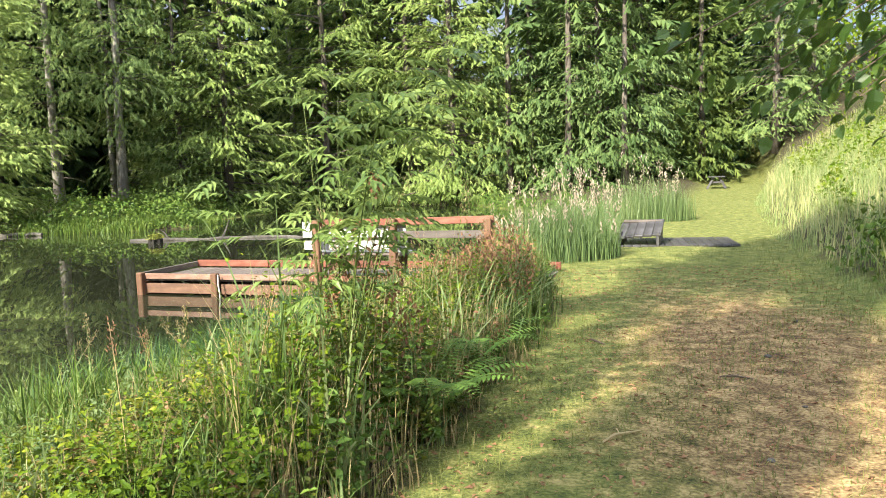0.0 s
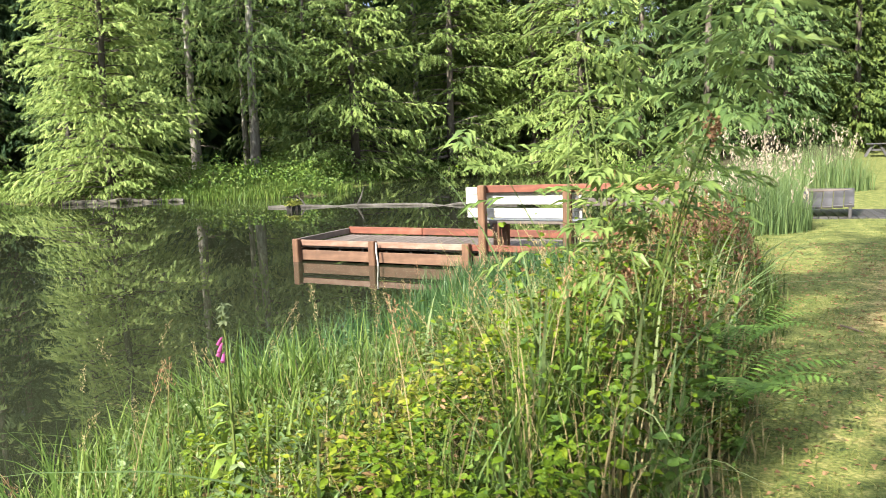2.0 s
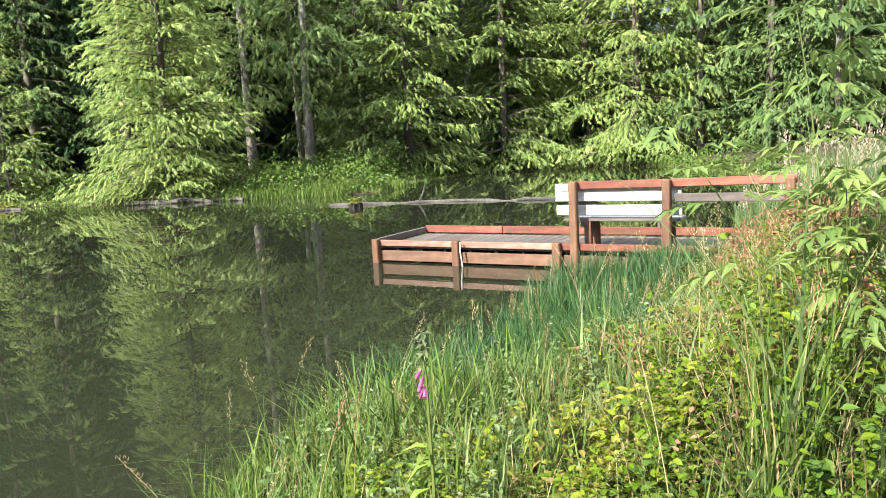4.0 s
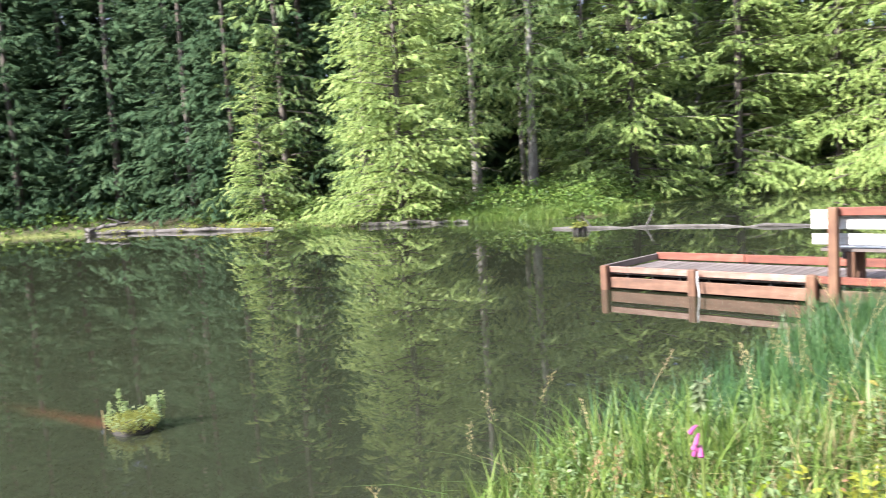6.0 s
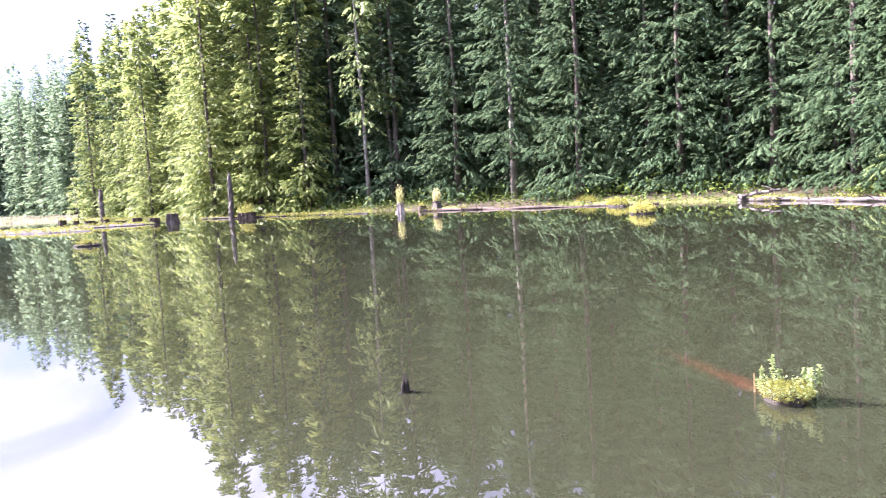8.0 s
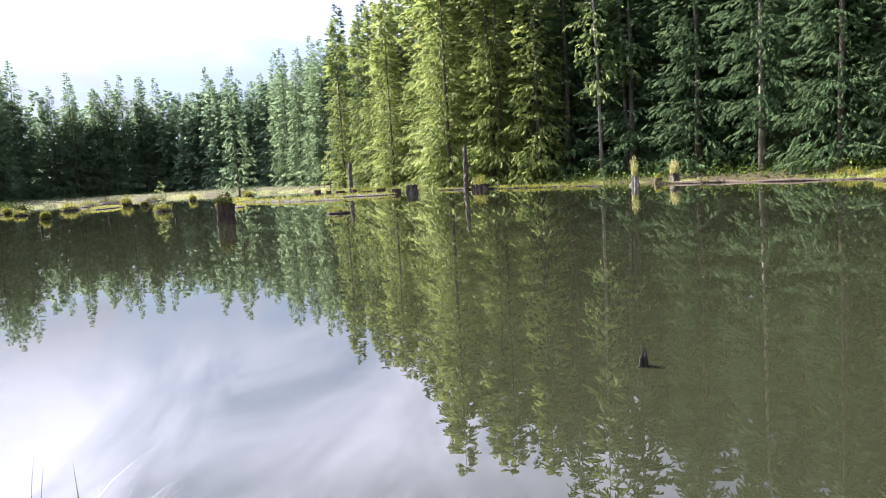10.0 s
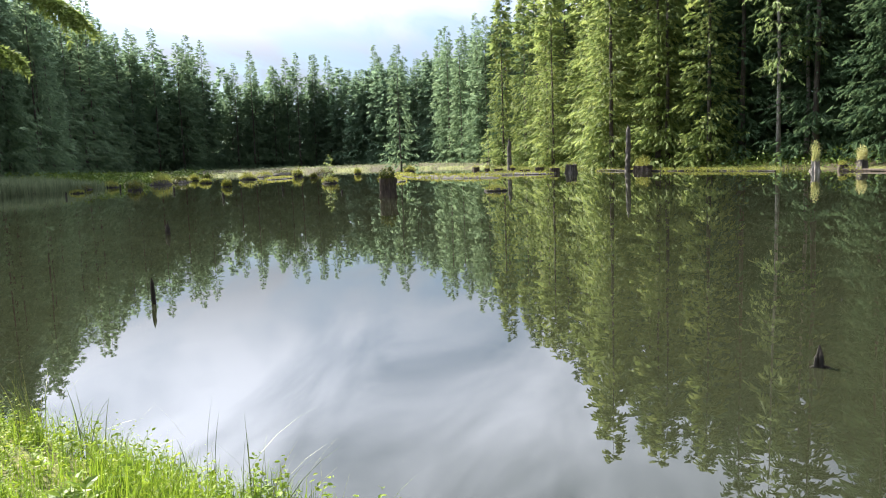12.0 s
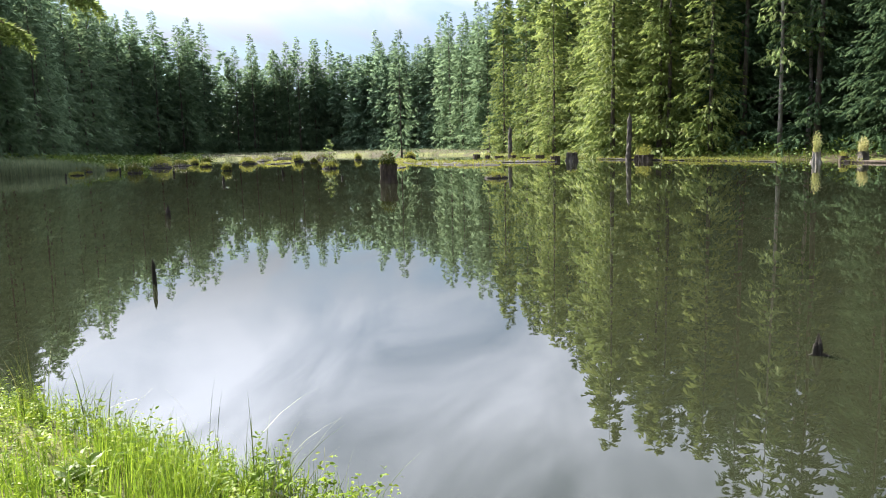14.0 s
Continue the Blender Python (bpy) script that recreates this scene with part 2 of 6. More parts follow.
M_MINT = foliage("pale seedling leaves", [(0.2, (0.12, 0.19, 0.06)), (0.5, (0.22, 0.3, 0.11)), (0.85, (0.34, 0.4, 0.2))], 0.35, 0.6)
M_PINK = foliage("foxglove bells", [(0.2, (0.22, 0.035, 0.13)), (0.8, (0.34, 0.08, 0.22))], 0.25, 0.5)
M_BARK = bark("fir bark", (0.03, 0.023, 0.018), (0.08, 0.065, 0.052), (0.17, 0.15, 0.125))
M_PALE = bark("pale lichened bark", (0.07, 0.058, 0.048), (0.19, 0.172, 0.15), (0.4, 0.385, 0.35))
M_STUMP = bark("weathered stump wood", (0.014, 0.01, 0.008), (0.045, 0.032, 0.023), (0.12, 0.095, 0.07))
M_WET = bark("wet black wood", (0.006, 0.005, 0.004), (0.016, 0.013, 0.01), (0.035, 0.03, 0.025))
M_LOG = bark("silvered log", (0.03, 0.026, 0.022), (0.07, 0.062, 0.053), (0.15, 0.135, 0.115))
M_DRIFT = bark("grey driftwood", (0.02, 0.018, 0.015), (0.05, 0.044, 0.037), (0.11, 0.1, 0.085))
M_TWIG = bark("twig bark", (0.05, 0.035, 0.025), (0.11, 0.08, 0.055), (0.2, 0.15, 0.1))
M_RED = wood("red-stained boards", (0.05, 0.014, 0.007), (0.135, 0.038, 0.019), (0.23, 0.1, 0.062), (0.12, 1, 1))
M_BLEACHED = wood("bleached red boards", (0.06, 0.028, 0.018), (0.15, 0.082, 0.055), (0.27, 0.185, 0.145), (0.12, 1, 1))
M_TAN = wood("orange-brown posts", (0.035, 0.016, 0.008), (0.088, 0.04, 0.018), (0.155, 0.083, 0.04), (1, 1, 0.12))
M_WHITE = wood("worn white paint", (0.12, 0.1, 0.08), (0.4, 0.39, 0.36), (0.56, 0.56, 0.53), (0.12, 1, 1), 0.7)
M_FASCIA = wood("orange-brown boards", (0.035, 0.017, 0.009), (0.095, 0.047, 0.025), (0.18, 0.1, 0.06), (0.12, 1, 1))
M_GREYWOOD = wood("grey weathered planks", (0.035, 0.027, 0.022), (0.08, 0.064, 0.054), (0.15, 0.125, 0.108), (0.12, 1, 1))
M_DARKPLANK = wood("dark wet planks", (0.016, 0.015, 0.016), (0.042, 0.039, 0.04), (0.1, 0.096, 0.1), (1, 0.12, 1), 0.5)


def make_ground_mat():
    m, nt, p, out = mat_base("ground")
    wear = nt.nodes.new("ShaderNodeAttribute")
    wear.attribute_name = "wear"
    litter = nt.nodes.new("ShaderNodeAttribute")
    litter.attribute_name = "litter"
    n1, n2, n3 = noise_node(nt, 0.8, 5), noise_node(nt, 7, 5), noise_node(nt, 45, 4)
    green = ramp(nt, math_link(nt, "ADD", math_link(nt, "MULTIPLY", n2, 0.5), math_link(nt, "MULTIPLY", n3, 0.5)),
                 [(0.34, (0.03, 0.045, 0.012)), (0.5, (0.105, 0.12, 0.03)), (0.66, (0.25, 0.23, 0.08))])
    dry = ramp(nt, math_link(nt, "ADD", math_link(nt, "MULTIPLY", n2, 0.5), math_link(nt, "MULTIPLY", n3, 0.5)),
               [(0.36, (0.045, 0.028, 0.014)), (0.48, (0.155, 0.102, 0.048)), (0.64, (0.38, 0.28, 0.135))])
    duff = ramp(nt, n2, [(0.3, (0.02, 0.017, 0.01)), (0.55, (0.05, 0.042, 0.022)), (0.75, (0.05, 0.055, 0.02))])
    f = math_link(nt, "ADD", wear.outputs["Fac"], math_link(nt, "MULTIPLY", math_link(nt, "SUBTRACT", n1, 0.5), 1.1))
    f = math_link(nt, "ADD", f, math_link(nt, "MULTIPLY", math_link(nt, "SUBTRACT", n2, 0.5), 0.6))
    k = nt.nodes.new("ShaderNodeMapRange")
    k.inputs["From Min"].default_value, k.inputs["From Max"].default_value = 0.25, 0.75
    nt.links.new(f, k.inputs["Value"])
    mx = nt.nodes.new("ShaderNodeMix")
    mx.data_type = "RGBA"
    nt.links.new(k.outputs[0], mx.inputs["Factor"])
    nt.links.new(green, mx.inputs["A"])
    nt.links.new(dry, mx.inputs["B"])
    mx2 = nt.nodes.new("ShaderNodeMix")
    mx2.data_type = "RGBA"
    nt.links.new(litter.outputs["Fac"], mx2.inputs["Factor"])
    nt.links.new(mx.outputs["Result"], mx2.inputs["A"])
    nt.links.new(duff, mx2.inputs["B"])
    nt.links.new(mx2.outputs["Result"], p.inputs["Base Color"])
    p.inputs["Roughness"].default_value = 0.95
    p.inputs["Specular IOR Level"].default_value = 0.2
    bump(nt, p, n3, 0.6, 0.03)
    return m


LOG_AT, LOG_TURN, LOG_LEN = (-5.6, 4.65), radians(176), 1.8


def make_water_mat():
    m, nt, p, out = mat_base("pond water")
    n = noise_node(nt, 0.12, 3)
    nt.links.new(ramp(nt, n, [(0.3, (0.014, 0.0168, 0.0094)), (0.7, (0.0192, 0.022, 0.0118))]), p.inputs["Base Color"])
    base = p.inputs["Base Color"].links[0].from_socket
    pos = nt.nodes.new("ShaderNodeNewGeometry").outputs["Position"]
    sp = nt.nodes.new("ShaderNodeSeparateXYZ")
    nt.links.new(pos, sp.inputs[0])
    # a red rotten log lies just under the surface beside the mossy stub
    px, py = math_link(nt, "SUBTRACT", sp.outputs["X"], LOG_AT[0]), math_link(nt, "SUBTRACT", sp.outputs["Y"], LOG_AT[1])
    c, q = math.cos(LOG_TURN), math.sin(LOG_TURN)
    u = math_link(nt, "ADD", math_link(nt, "MULTIPLY", px, c), math_link(nt, "MULTIPLY", py, q))
    v = math_link(nt, "SUBTRACT", math_link(nt, "MULTIPLY", py, c), math_link(nt, "MULTIPLY", px, q))
    wob = math_link(nt, "MULTIPLY", math_link(nt, "SUBTRACT", noise_node(nt, 5, 3), 0.5), 0.22)
    v = math_link(nt, "ABSOLUTE", math_link(nt, "ADD", v, wob), 0.0)
    f = math_link(nt, "SUBTRACT", 1.0, math_link(nt, "DIVIDE", v, 0.13))
    f = math_link(nt, "MINIMUM", math_link(nt, "MAXIMUM", f, 0.0), 1.0)
    along = nt.nodes.new("ShaderNodeMapRange")
    along.inputs["From Min"].default_value, along.inputs["From Max"].default_value = LOG_LEN, 0.1
    nt.links.new(u, along.inputs["Value"])
    ends = math_link(nt, "MULTIPLY", along.outputs[0], math_link(nt, "GREATER_THAN", u, -0.1))
    f = math_link(nt, "MULTIPLY", math_link(nt, "MULTIPLY", f, ends), 0.36)
    mx = nt.nodes.new("ShaderNodeMix")
    mx.data_type = "RGBA"
    mx.inputs["B"].default_value = (0.13, 0.045, 0.022, 1)
    nt.links.new(f, mx.inputs["Factor"])
    nt.links.new(base, mx.inputs["A"])
    nt.links.new(mx.outputs["Result"], p.inputs["Base Color"])
    p.inputs["Roughness"].default_value = 0.0
    p.inputs["IOR"].default_value = 1.42
    h = math_link(nt, "ADD", math_link(nt, "MULTIPLY", noise_node(nt, 1.1, 2), 1.0), math_link(nt, "MULTIPLY", noise_node(nt, 4.0, 2), 0.12))
    bump(nt, p, h, 0.018, 0.05)
    return m


M_GROUND, M_WATER = make_ground_mat(), make_water_mat()


# ---------- mesh helpers ----------
class Shape:
    def __init__(self):
        self.v, self.f = [], []

    def add(self, verts, faces):
        k = len(self.v)
        self.v.extend([tuple(p) for p in verts])
        self.f.extend([tuple(i + k for i in q) for q in faces])
        return self

    def box(self, size, m=None, chamfer=0.006, taper=1.0):
        """A chamfered bar of the given size, centred, then moved by m."""
        m = m or Matrix.Identity(4)
        sx, sy, sz = (s / 2 for s in size)
        c = min(chamfer, sx * 0.4, sy * 0.4, sz * 0.4)
        bm = bmesh.new()
        bmesh.ops.create_cube(bm, size=1.0)
        for q in bm.verts:
            q.co = Vector((q.co.x * 2 * sx, q.co.y * 2 * sy, q.co.z * 2 * sz))
        if c > 0:
            bmesh.ops.bevel(bm, geom=bm.edges[:], offset=c, segments=1, affect="EDGES")
        bm.verts.ensure_lookup_table()
        self.add([m @ q.co for q in bm.verts], [[q.index for q in f.verts] for f in bm.faces])
        bm.free()
        return self

    def tube(self, pts, radii, n=6, cap=True, wob=0.0, rng=None):
        pts = [Vector(p) for p in pts]
        rings = []
        for i, p in enumerate(pts):
            d = (pts[min(i + 1, len(pts) - 1)] - pts[max(i - 1, 0)]).normalized()
            a = d.orthogonal().normalized() if abs(d.z) < 0.9 else Vector((1, 0, 0)) - d * d.x
            a.normalize()
            b = d.cross(a)
            ring = []
            for k in range(n):
                r = radii[i] * (1 + (wob * (rng.random() - 0.5) if rng else 0))
                t = 2 * math.pi * k / n
                ring.append(p + a * (r * math.cos(t)) + b * (r * math.sin(t)))
            rings.append(ring)
        verts = [q for r in rings for q in r]
        faces = [(i * n + k, i * n + (k + 1) % n, (i + 1) * n + (k + 1) % n, (i + 1) * n + k) for i in range(len(pts) - 1) for k in range(n)]
        if cap:
            faces.append(tuple(range((len(pts) - 1) * n, len(pts) * n)))
            faces.append(tuple(reversed(range(n))))
        return self.add(verts, faces)

    def arrays(self, verts, faces):
        """Many small pieces at once, from numpy arrays."""
        k = len(self.v)
        self.v.extend(map(tuple, np.asarray(verts, float).round(4).tolist()))
        self.f.extend(map(tuple, (np.asarray(faces) + k).tolist()))
        return self

    def mesh(self, name, material, smooth=False):
        me = bpy.data.meshes.new(name)
        me.from_pydata(self.v, [], self.f)
        me.materials.append(material)
        if smooth:
            me.polygons.foreach_set("use_smooth", [True] * len(me.polygons))
        me.update()
        return me


def part(name, shape, material, parent, label="", smooth=False):
    ob = new(name, shape.mesh(name, material, smooth))
    ob.parent = parent
    return tagged(ob, label) if label else ob


def thing(name, at=(0, 0, 0), turn=0.0, label="", category="", group="", kind=""):
    ob = new(name)
    ob.empty_display_size = 0.2
    ob.matrix_basis = pose(*at, 0, 0, turn)
    return tagged(ob, label, category, group, kind)


def solid(name, shape, material, label="", category="", group="", kind="", smooth=False, at=None):
    ob = new(name, shape.mesh(name, material, smooth))
    if at is not None:
        ob.matrix_basis = at
    return tagged(ob, label, category, group, kind)


def unit(a):
    return a / np.maximum(np.linalg.norm(a, axis=-1, keepdims=True), 1e-9)


def blades(sh, pos, height, width, rng, lean=0.35, segs=3, az=None):
    """Grass blades: tapered strips that bend over. pos (n, 3); height and width (n,)."""
    n = len(pos)
    az = rng.uniform(0, 2 * np.pi, n) if az is None else az
    d = np.stack([np.cos(az), np.sin(az), np.zeros(n)], 1)
    side_az = az + np.pi / 2 + rng.uniform(-0.9, 0.9, n)
    s = np.stack([np.cos(side_az), np.sin(side_az), np.zeros(n)], 1)
    bend = np.abs(rng.normal(0, lean, n)) + 0.05
    rows = []
    for k in range(segs + 1):
        t = k / segs
        c = pos + d * (bend * height * t ** 2)[:, None] + np.array([0, 0, 1.0]) * (height * (t - 0.28 * np.minimum(bend, 1.3) * t ** 3))[:, None]
        w = (width * 0.5 * (1 - t ** 1.6))[:, None]
        rows += [c] if k == segs else [c - s * w, c + s * w]
    v = np.stack(rows, 1)
    m = 2 * segs + 1
    base = (np.arange(n) * m)[:, None]
    f = []
    for k in range(segs - 1):
        f += [base + np.array([[2 * k, 2 * k + 1, 2 * k + 3]]), base + np.array([[2 * k, 2 * k + 3, 2 * k + 2]])]
    f.append(base + np.array([[2 * segs - 2, 2 * segs - 1, 2 * segs]]))
    return sh.arrays(v.reshape(-1, 3), np.concatenate(f))


def leaves(sh, pos, dirs, ups, length, width, fold=0.25, curl=0.25):
    """Leaves with a folded midrib: four triangles each."""
    n = len(pos)
    dirs = unit(dirs)
    side = unit(np.cross(dirs, ups))
    nor = np.cross(side, dirs)
    L, W = np.broadcast_to(length, n)[:, None], np.broadcast_to(width, n)[:, None]
    p0 = pos
    p1 = pos + dirs * L * 0.45 - nor * L * curl * 0.15
    p2 = pos + dirs * L - nor * L * curl
    a = pos + dirs * L * 0.42 + side * W * 0.5 + nor * W * fold
    b = pos + dirs * L * 0.42 - side * W * 0.5 + nor * W * fold
    v = np.stack([p0, p1, p2, a, b], 1).reshape(-1, 3)
    base = (np.arange(n) * 5)[:, None]
    f = np.concatenate([base + np.array([q]) for q in ((0, 1, 3), (1, 2, 3), (0, 4, 1), (1, 4, 2))])
    return sh.arrays(v, f)


def round_leaves(sh, pos, dirs, ups, length, width, fold=0.12, curl=0.3):
    """Fuller leaves for what stands near: oval, folded along the midrib, six triangles each."""
    n = len(pos)
    dirs = unit(dirs)
    side = unit(np.cross(dirs, ups))
    nor = np.cross(side, dirs)
    L, W = np.broadcast_to(length, n)[:, None], np.broadcast_to(width, n)[:, None]

    def spot(a, b):
        return pos + dirs * (L * a) + side * (W * b) + nor * (W * fold * abs(b) * 2 - L * curl * a * a)
    v = np.stack([spot(0, 0), spot(0.5, 0), spot(1, 0), spot(0.2, 0.4), spot(0.62, 0.42), spot(0.22, -0.4), spot(0.58, -0.42)], 1).reshape(-1, 3)
    base = (np.arange(n) * 7)[:, None]
    k = len(sh.v)
    sh.v.extend(map(tuple, v.round(4).tolist()))
    for q in ((0, 1, 4, 3), (1, 2, 4), (0, 5, 6, 1), (1, 6, 2)):
        sh.f.extend(map(tuple, (base + np.array([q]) + k).tolist()))
    return sh


# ---------- the lie of the land ----------
SHORE = [(-2.1, 3.2), (-2.3, 4.3), (-1.95, 4.95), (-1.35, 5.5), (-1.1, 6.4), (-1.0, 7.6), (-0.7, 9.0), (0.9, 10.0), (1.5, 11.5), (2.3, 14.5), (4.3, 19), (5.2, 25), (3.6, 34), (2, 41), (-3, 43),
         (-7, 40), (-9, 33), (-8.2, 27.5), (-13, 26.8), (-18, 26), (-22, 28), (-27, 29), (-34, 26.5), (-40, 23), (-46, 20.5), (-52, 17), (-60, 11.5), (-68, 4),
         (-80, -3), (-98, -12), (-120, -30), (-126, -45), (-115, -57), (-95, -58), (-78, -50), (-69, -44.5), (-60, -43.4), (-55, -42.4), (-51, -41.5), (-49.5, -45), (-46, -53), (-36, -50), (-22, -31),
         (-9, -12), (-6.6, -6.5), (-5.7, -4.3), (-5.2, -3.2), (-4.8, -2.2), (-4.5, -1.4), (-4.35, -0.8), (-4.05, -0.25), (-3.5, 0.4), (-2.8, 1.1), (-2.2, 2.2)]
SH_A = np.array(SHORE)
SH_B = np.roll(SH_A, -1, axis=0)


def shore_distance(x, y):
    """Metres from the waterline: positive on land, negative on the pond."""
    x, y = np.asarray(x, float), np.asarray(y, float)
    best, inside = np.full(x.shape, 1e9), np.zeros(x.shape, bool)
    for a, b in zip(SH_A, SH_B):
        ab = b - a
        t = np.clip(((x - a[0]) * ab[0] + (y - a[1]) * ab[1]) / (ab @ ab), 0, 1)
        best = np.minimum(best, np.hypot(x - a[0] - t * ab[0], y - a[1] - t * ab[1]))
        cross = ((a[1] > y) != (b[1] > y)) & (x < (b[0] - a[0]) * (y - a[1]) / (b[1] - a[1] + 1e-12) + a[0])
        inside ^= cross
    return np.where(inside, -best, best)


LEFT_Y, LEFT_X = [-8, 0, 3.3, 5, 7.2, 11.8, 14.3, 18.8, 33, 60], [-1.5, -0.6, 0.6, 1.1, 1.85, 2.5, 4.2, 6.2, 12, 22]
RIGHT_Y, RIGHT_X = [-8, 0, 6.8, 10, 14, 23, 33, 60], [6.0, 5.0, 5.1, 5.8, 7.0, 10.2, 14.6, 26]


def wavy(x, y, s, seed=0.0):
    return np.sin(x * s + seed) * np.cos(y * s * 1.13 - seed * 1.7) + 0.5 * np.sin(x * s * 2.3 - y * s * 1.9 + seed * 3)


def ground_z(x, y):
    x, y = np.asarray(x, float), np.asarray(y, float)
    d = shore_distance(x, y)
    near = 1 / (1 + np.exp((np.hypot(x, y) - 20) / 2.5))
    bank = np.where(d > 0, np.clip(d / 0.9, 0, 1) * 0.2, np.clip(d * 0.5, -0.9, 0))
    wood_rise = (np.clip(d - 0.5, 0, 14) * 0.085 + np.clip(d - 13, 0, 45) * 0.28 / (1 + np.exp(-(x + 88) / 6))) * (1 - near)
    west = 1 / (1 + np.exp((x + 62) / 6))
    wood_rise = wood_rise * (1 - 0.55 * west)
    right = np.interp(y, RIGHT_Y, RIGHT_X)
    left = np.interp(y, LEFT_Y, LEFT_X)
    east = np.clip(x - right - 0.2, 0, 30)
    slope = np.where(y < 60, 0.3 * east ** 1.05, 0) * np.clip((y + 14) / 10, 0, 1)
    on_path = np.clip(np.minimum(x - left, right - x) + 1.0, 0, 1) * np.clip((60 - y) / 20, 0, 1)
    path = 0.18 + 0.012 * np.clip(y - 8, 0, 60)
    z = bank + wood_rise
    land = np.clip(d, 0, 1)
    z = z * (1 - on_path * land) + path * on_path * land + slope * land
    far = np.clip((np.hypot(x, y) - 190) / 400, 0, 1)
    z = z + 14 * far + land * (0.015 * wavy(x, y, 1.7) + 0.05 * (1 - near) * wavy(x, y, 0.6, 2.0))
    return np.where(d > 0, np.maximum(z, 0.02), z)


def gz(x, y):
    return float(ground_z(np.array([x]), np.array([y]))[0])


def make_ground():
    n = 210
    u = np.linspace(-1, 1, n)
    s = np.sinh(u * 6.1) / np.sinh(6.1)
    xs, ys = 0.5 + s * 700, 5.0 + s * 700
    X, Y = np.meshgrid(xs, ys)
    Z = ground_z(X.ravel(), Y.ravel())
    v = np.stack([X.ravel(), Y.ravel(), Z], 1)
    i = np.arange((n - 1) * (n - 1))
    a = (i // (n - 1)) * n + i % (n - 1)
    sh = Shape()
    sh.arrays(v, np.stack([a, a + 1, a + n + 1, a + n], 1))
    ob = solid("ground", sh, M_GROUND, "grassy bank with a worn path and forest floor", "ground", kind="structure", smooth=True)
    d = shore_distance(v[:, 0], v[:, 1])
    left, right = np.interp(v[:, 1], LEFT_Y, LEFT_X), np.interp(v[:, 1], RIGHT_Y, RIGHT_X)
    mid = (left + right) / 2 + 0.3
    wear = np.exp(-((v[:, 0] - mid) / 1.3) ** 2) * np.clip((10.5 - v[:, 1]) / 4, 0, 1)
    off = (v[:, 0] < left - 0.5) | (v[:, 0] > right + 0.5)
    litter = np.where(off & (d > 0.4), 0.97, 0.0) * np.clip(np.hypot(v[:, 0], v[:, 1]) / 12, 0.4, 1)
    marsh = (v[:, 0] < -60) & (d < 3)
    litter = np.where(marsh, 0.0, litter)
    # ground darkened under the near thicket to stand for shade between plants
    thicket_shade = (v[:, 0] < left) & (v[:, 1] > 2.2) & (v[:, 1] < 11) & (v[:, 0] > -4)
    litter = np.where((d < 0.0) | thicket_shade, 1.0, litter)
    for name, arr in (("wear", wear), ("litter", litter)):
        at = ob.data.attributes.new(name, "FLOAT", "POINT")
        at.data.foreach_set("value", arr.astype(np.float32))


make_ground()
water = Shape().arrays(np.array([(-135, -70, 0), (12, -70, 0), (12, 48, 0), (-135, 48, 0)], float), np.array([(0, 1, 2, 3)]))
solid("pond", water, M_WATER, "still green-brown pond mirroring forest and sky", "water", kind="structure")


# ---------- trees ----------
SPRAY_W = {2: (0.46, 0.34), 3: (0.42, 0.5, 0.3), 4: (0.36, 0.5, 0.42, 0.24), 5: (0.32, 0.48, 0.46, 0.34, 0.2)}


def needle_twigs(sh, org, d, length, rng, per=46):
    """Shoots seen close by: thin single needles set all round a short twig."""
    d = unit(d)
    n = len(org)
    t = np.tile(np.linspace(0.05, 1.0, per), n)
    D, O, L = np.repeat(d, per, 0), np.repeat(org, per, 0), np.repeat(length, per)
    p = O + D * (L * t)[:, None] - np.array([0, 0, 1.0]) * (L * 0.25 * t * t)[:, None]
    r = rng.normal(0, 1, (n * per, 3))
    nd = unit(D * 0.7 + unit(r - D * (r * D).sum(1)[:, None]))
    side = unit(np.cross(nd, rng.normal(0, 1, (n * per, 3)))) * 0.0048
    v = np.stack([p + side, p - side, p + nd * rng.uniform(0.022, 0.034, n * per)[:, None]], 1).reshape(-1, 3)
    return sh.arrays(v, np.arange(n * per * 3).reshape(-1, 3))


def twigs(sh, org, d, up, length, teeth=4, wide=0.8, sag=0.26):
    """Needle sprays: a spine with side shoots as teeth, drooping at the sides and to the tip."""
    d = unit(d)
    side = unit(np.cross(d, up))
    nor = np.cross(side, d)
    L = length[:, None]

    def spot(a, b):
        return org + d * (L * a) + side * (L * b * wide) - nor * (L * 0.4 * b * b * 2) - np.array([0, 0, 1.0]) * (L * (sag * a * a + 0.22 * abs(b)))
    vs = [spot(k / teeth, 0) for k in range(teeth + 1)]
    for k, w in enumerate(SPRAY_W[teeth]):
        a = (k + 1.45) / teeth if k < teeth - 1 else 1.02
        vs += [spot(a, w), spot(a - 0.06, -w)]
    n = len(org)
    v = np.stack(vs, 1)
    m = len(vs)
    base = (np.arange(n) * m)[:, None]
    f = []
    for k in range(teeth):
        f += [base + np.array([[k, k + 1, teeth + 1 + 2 * k]]), base + np.array([[k + 1, k, teeth + 2 + 2 * k]])]
    return sh.arrays(v.reshape(-1, 3), np.concatenate(f))


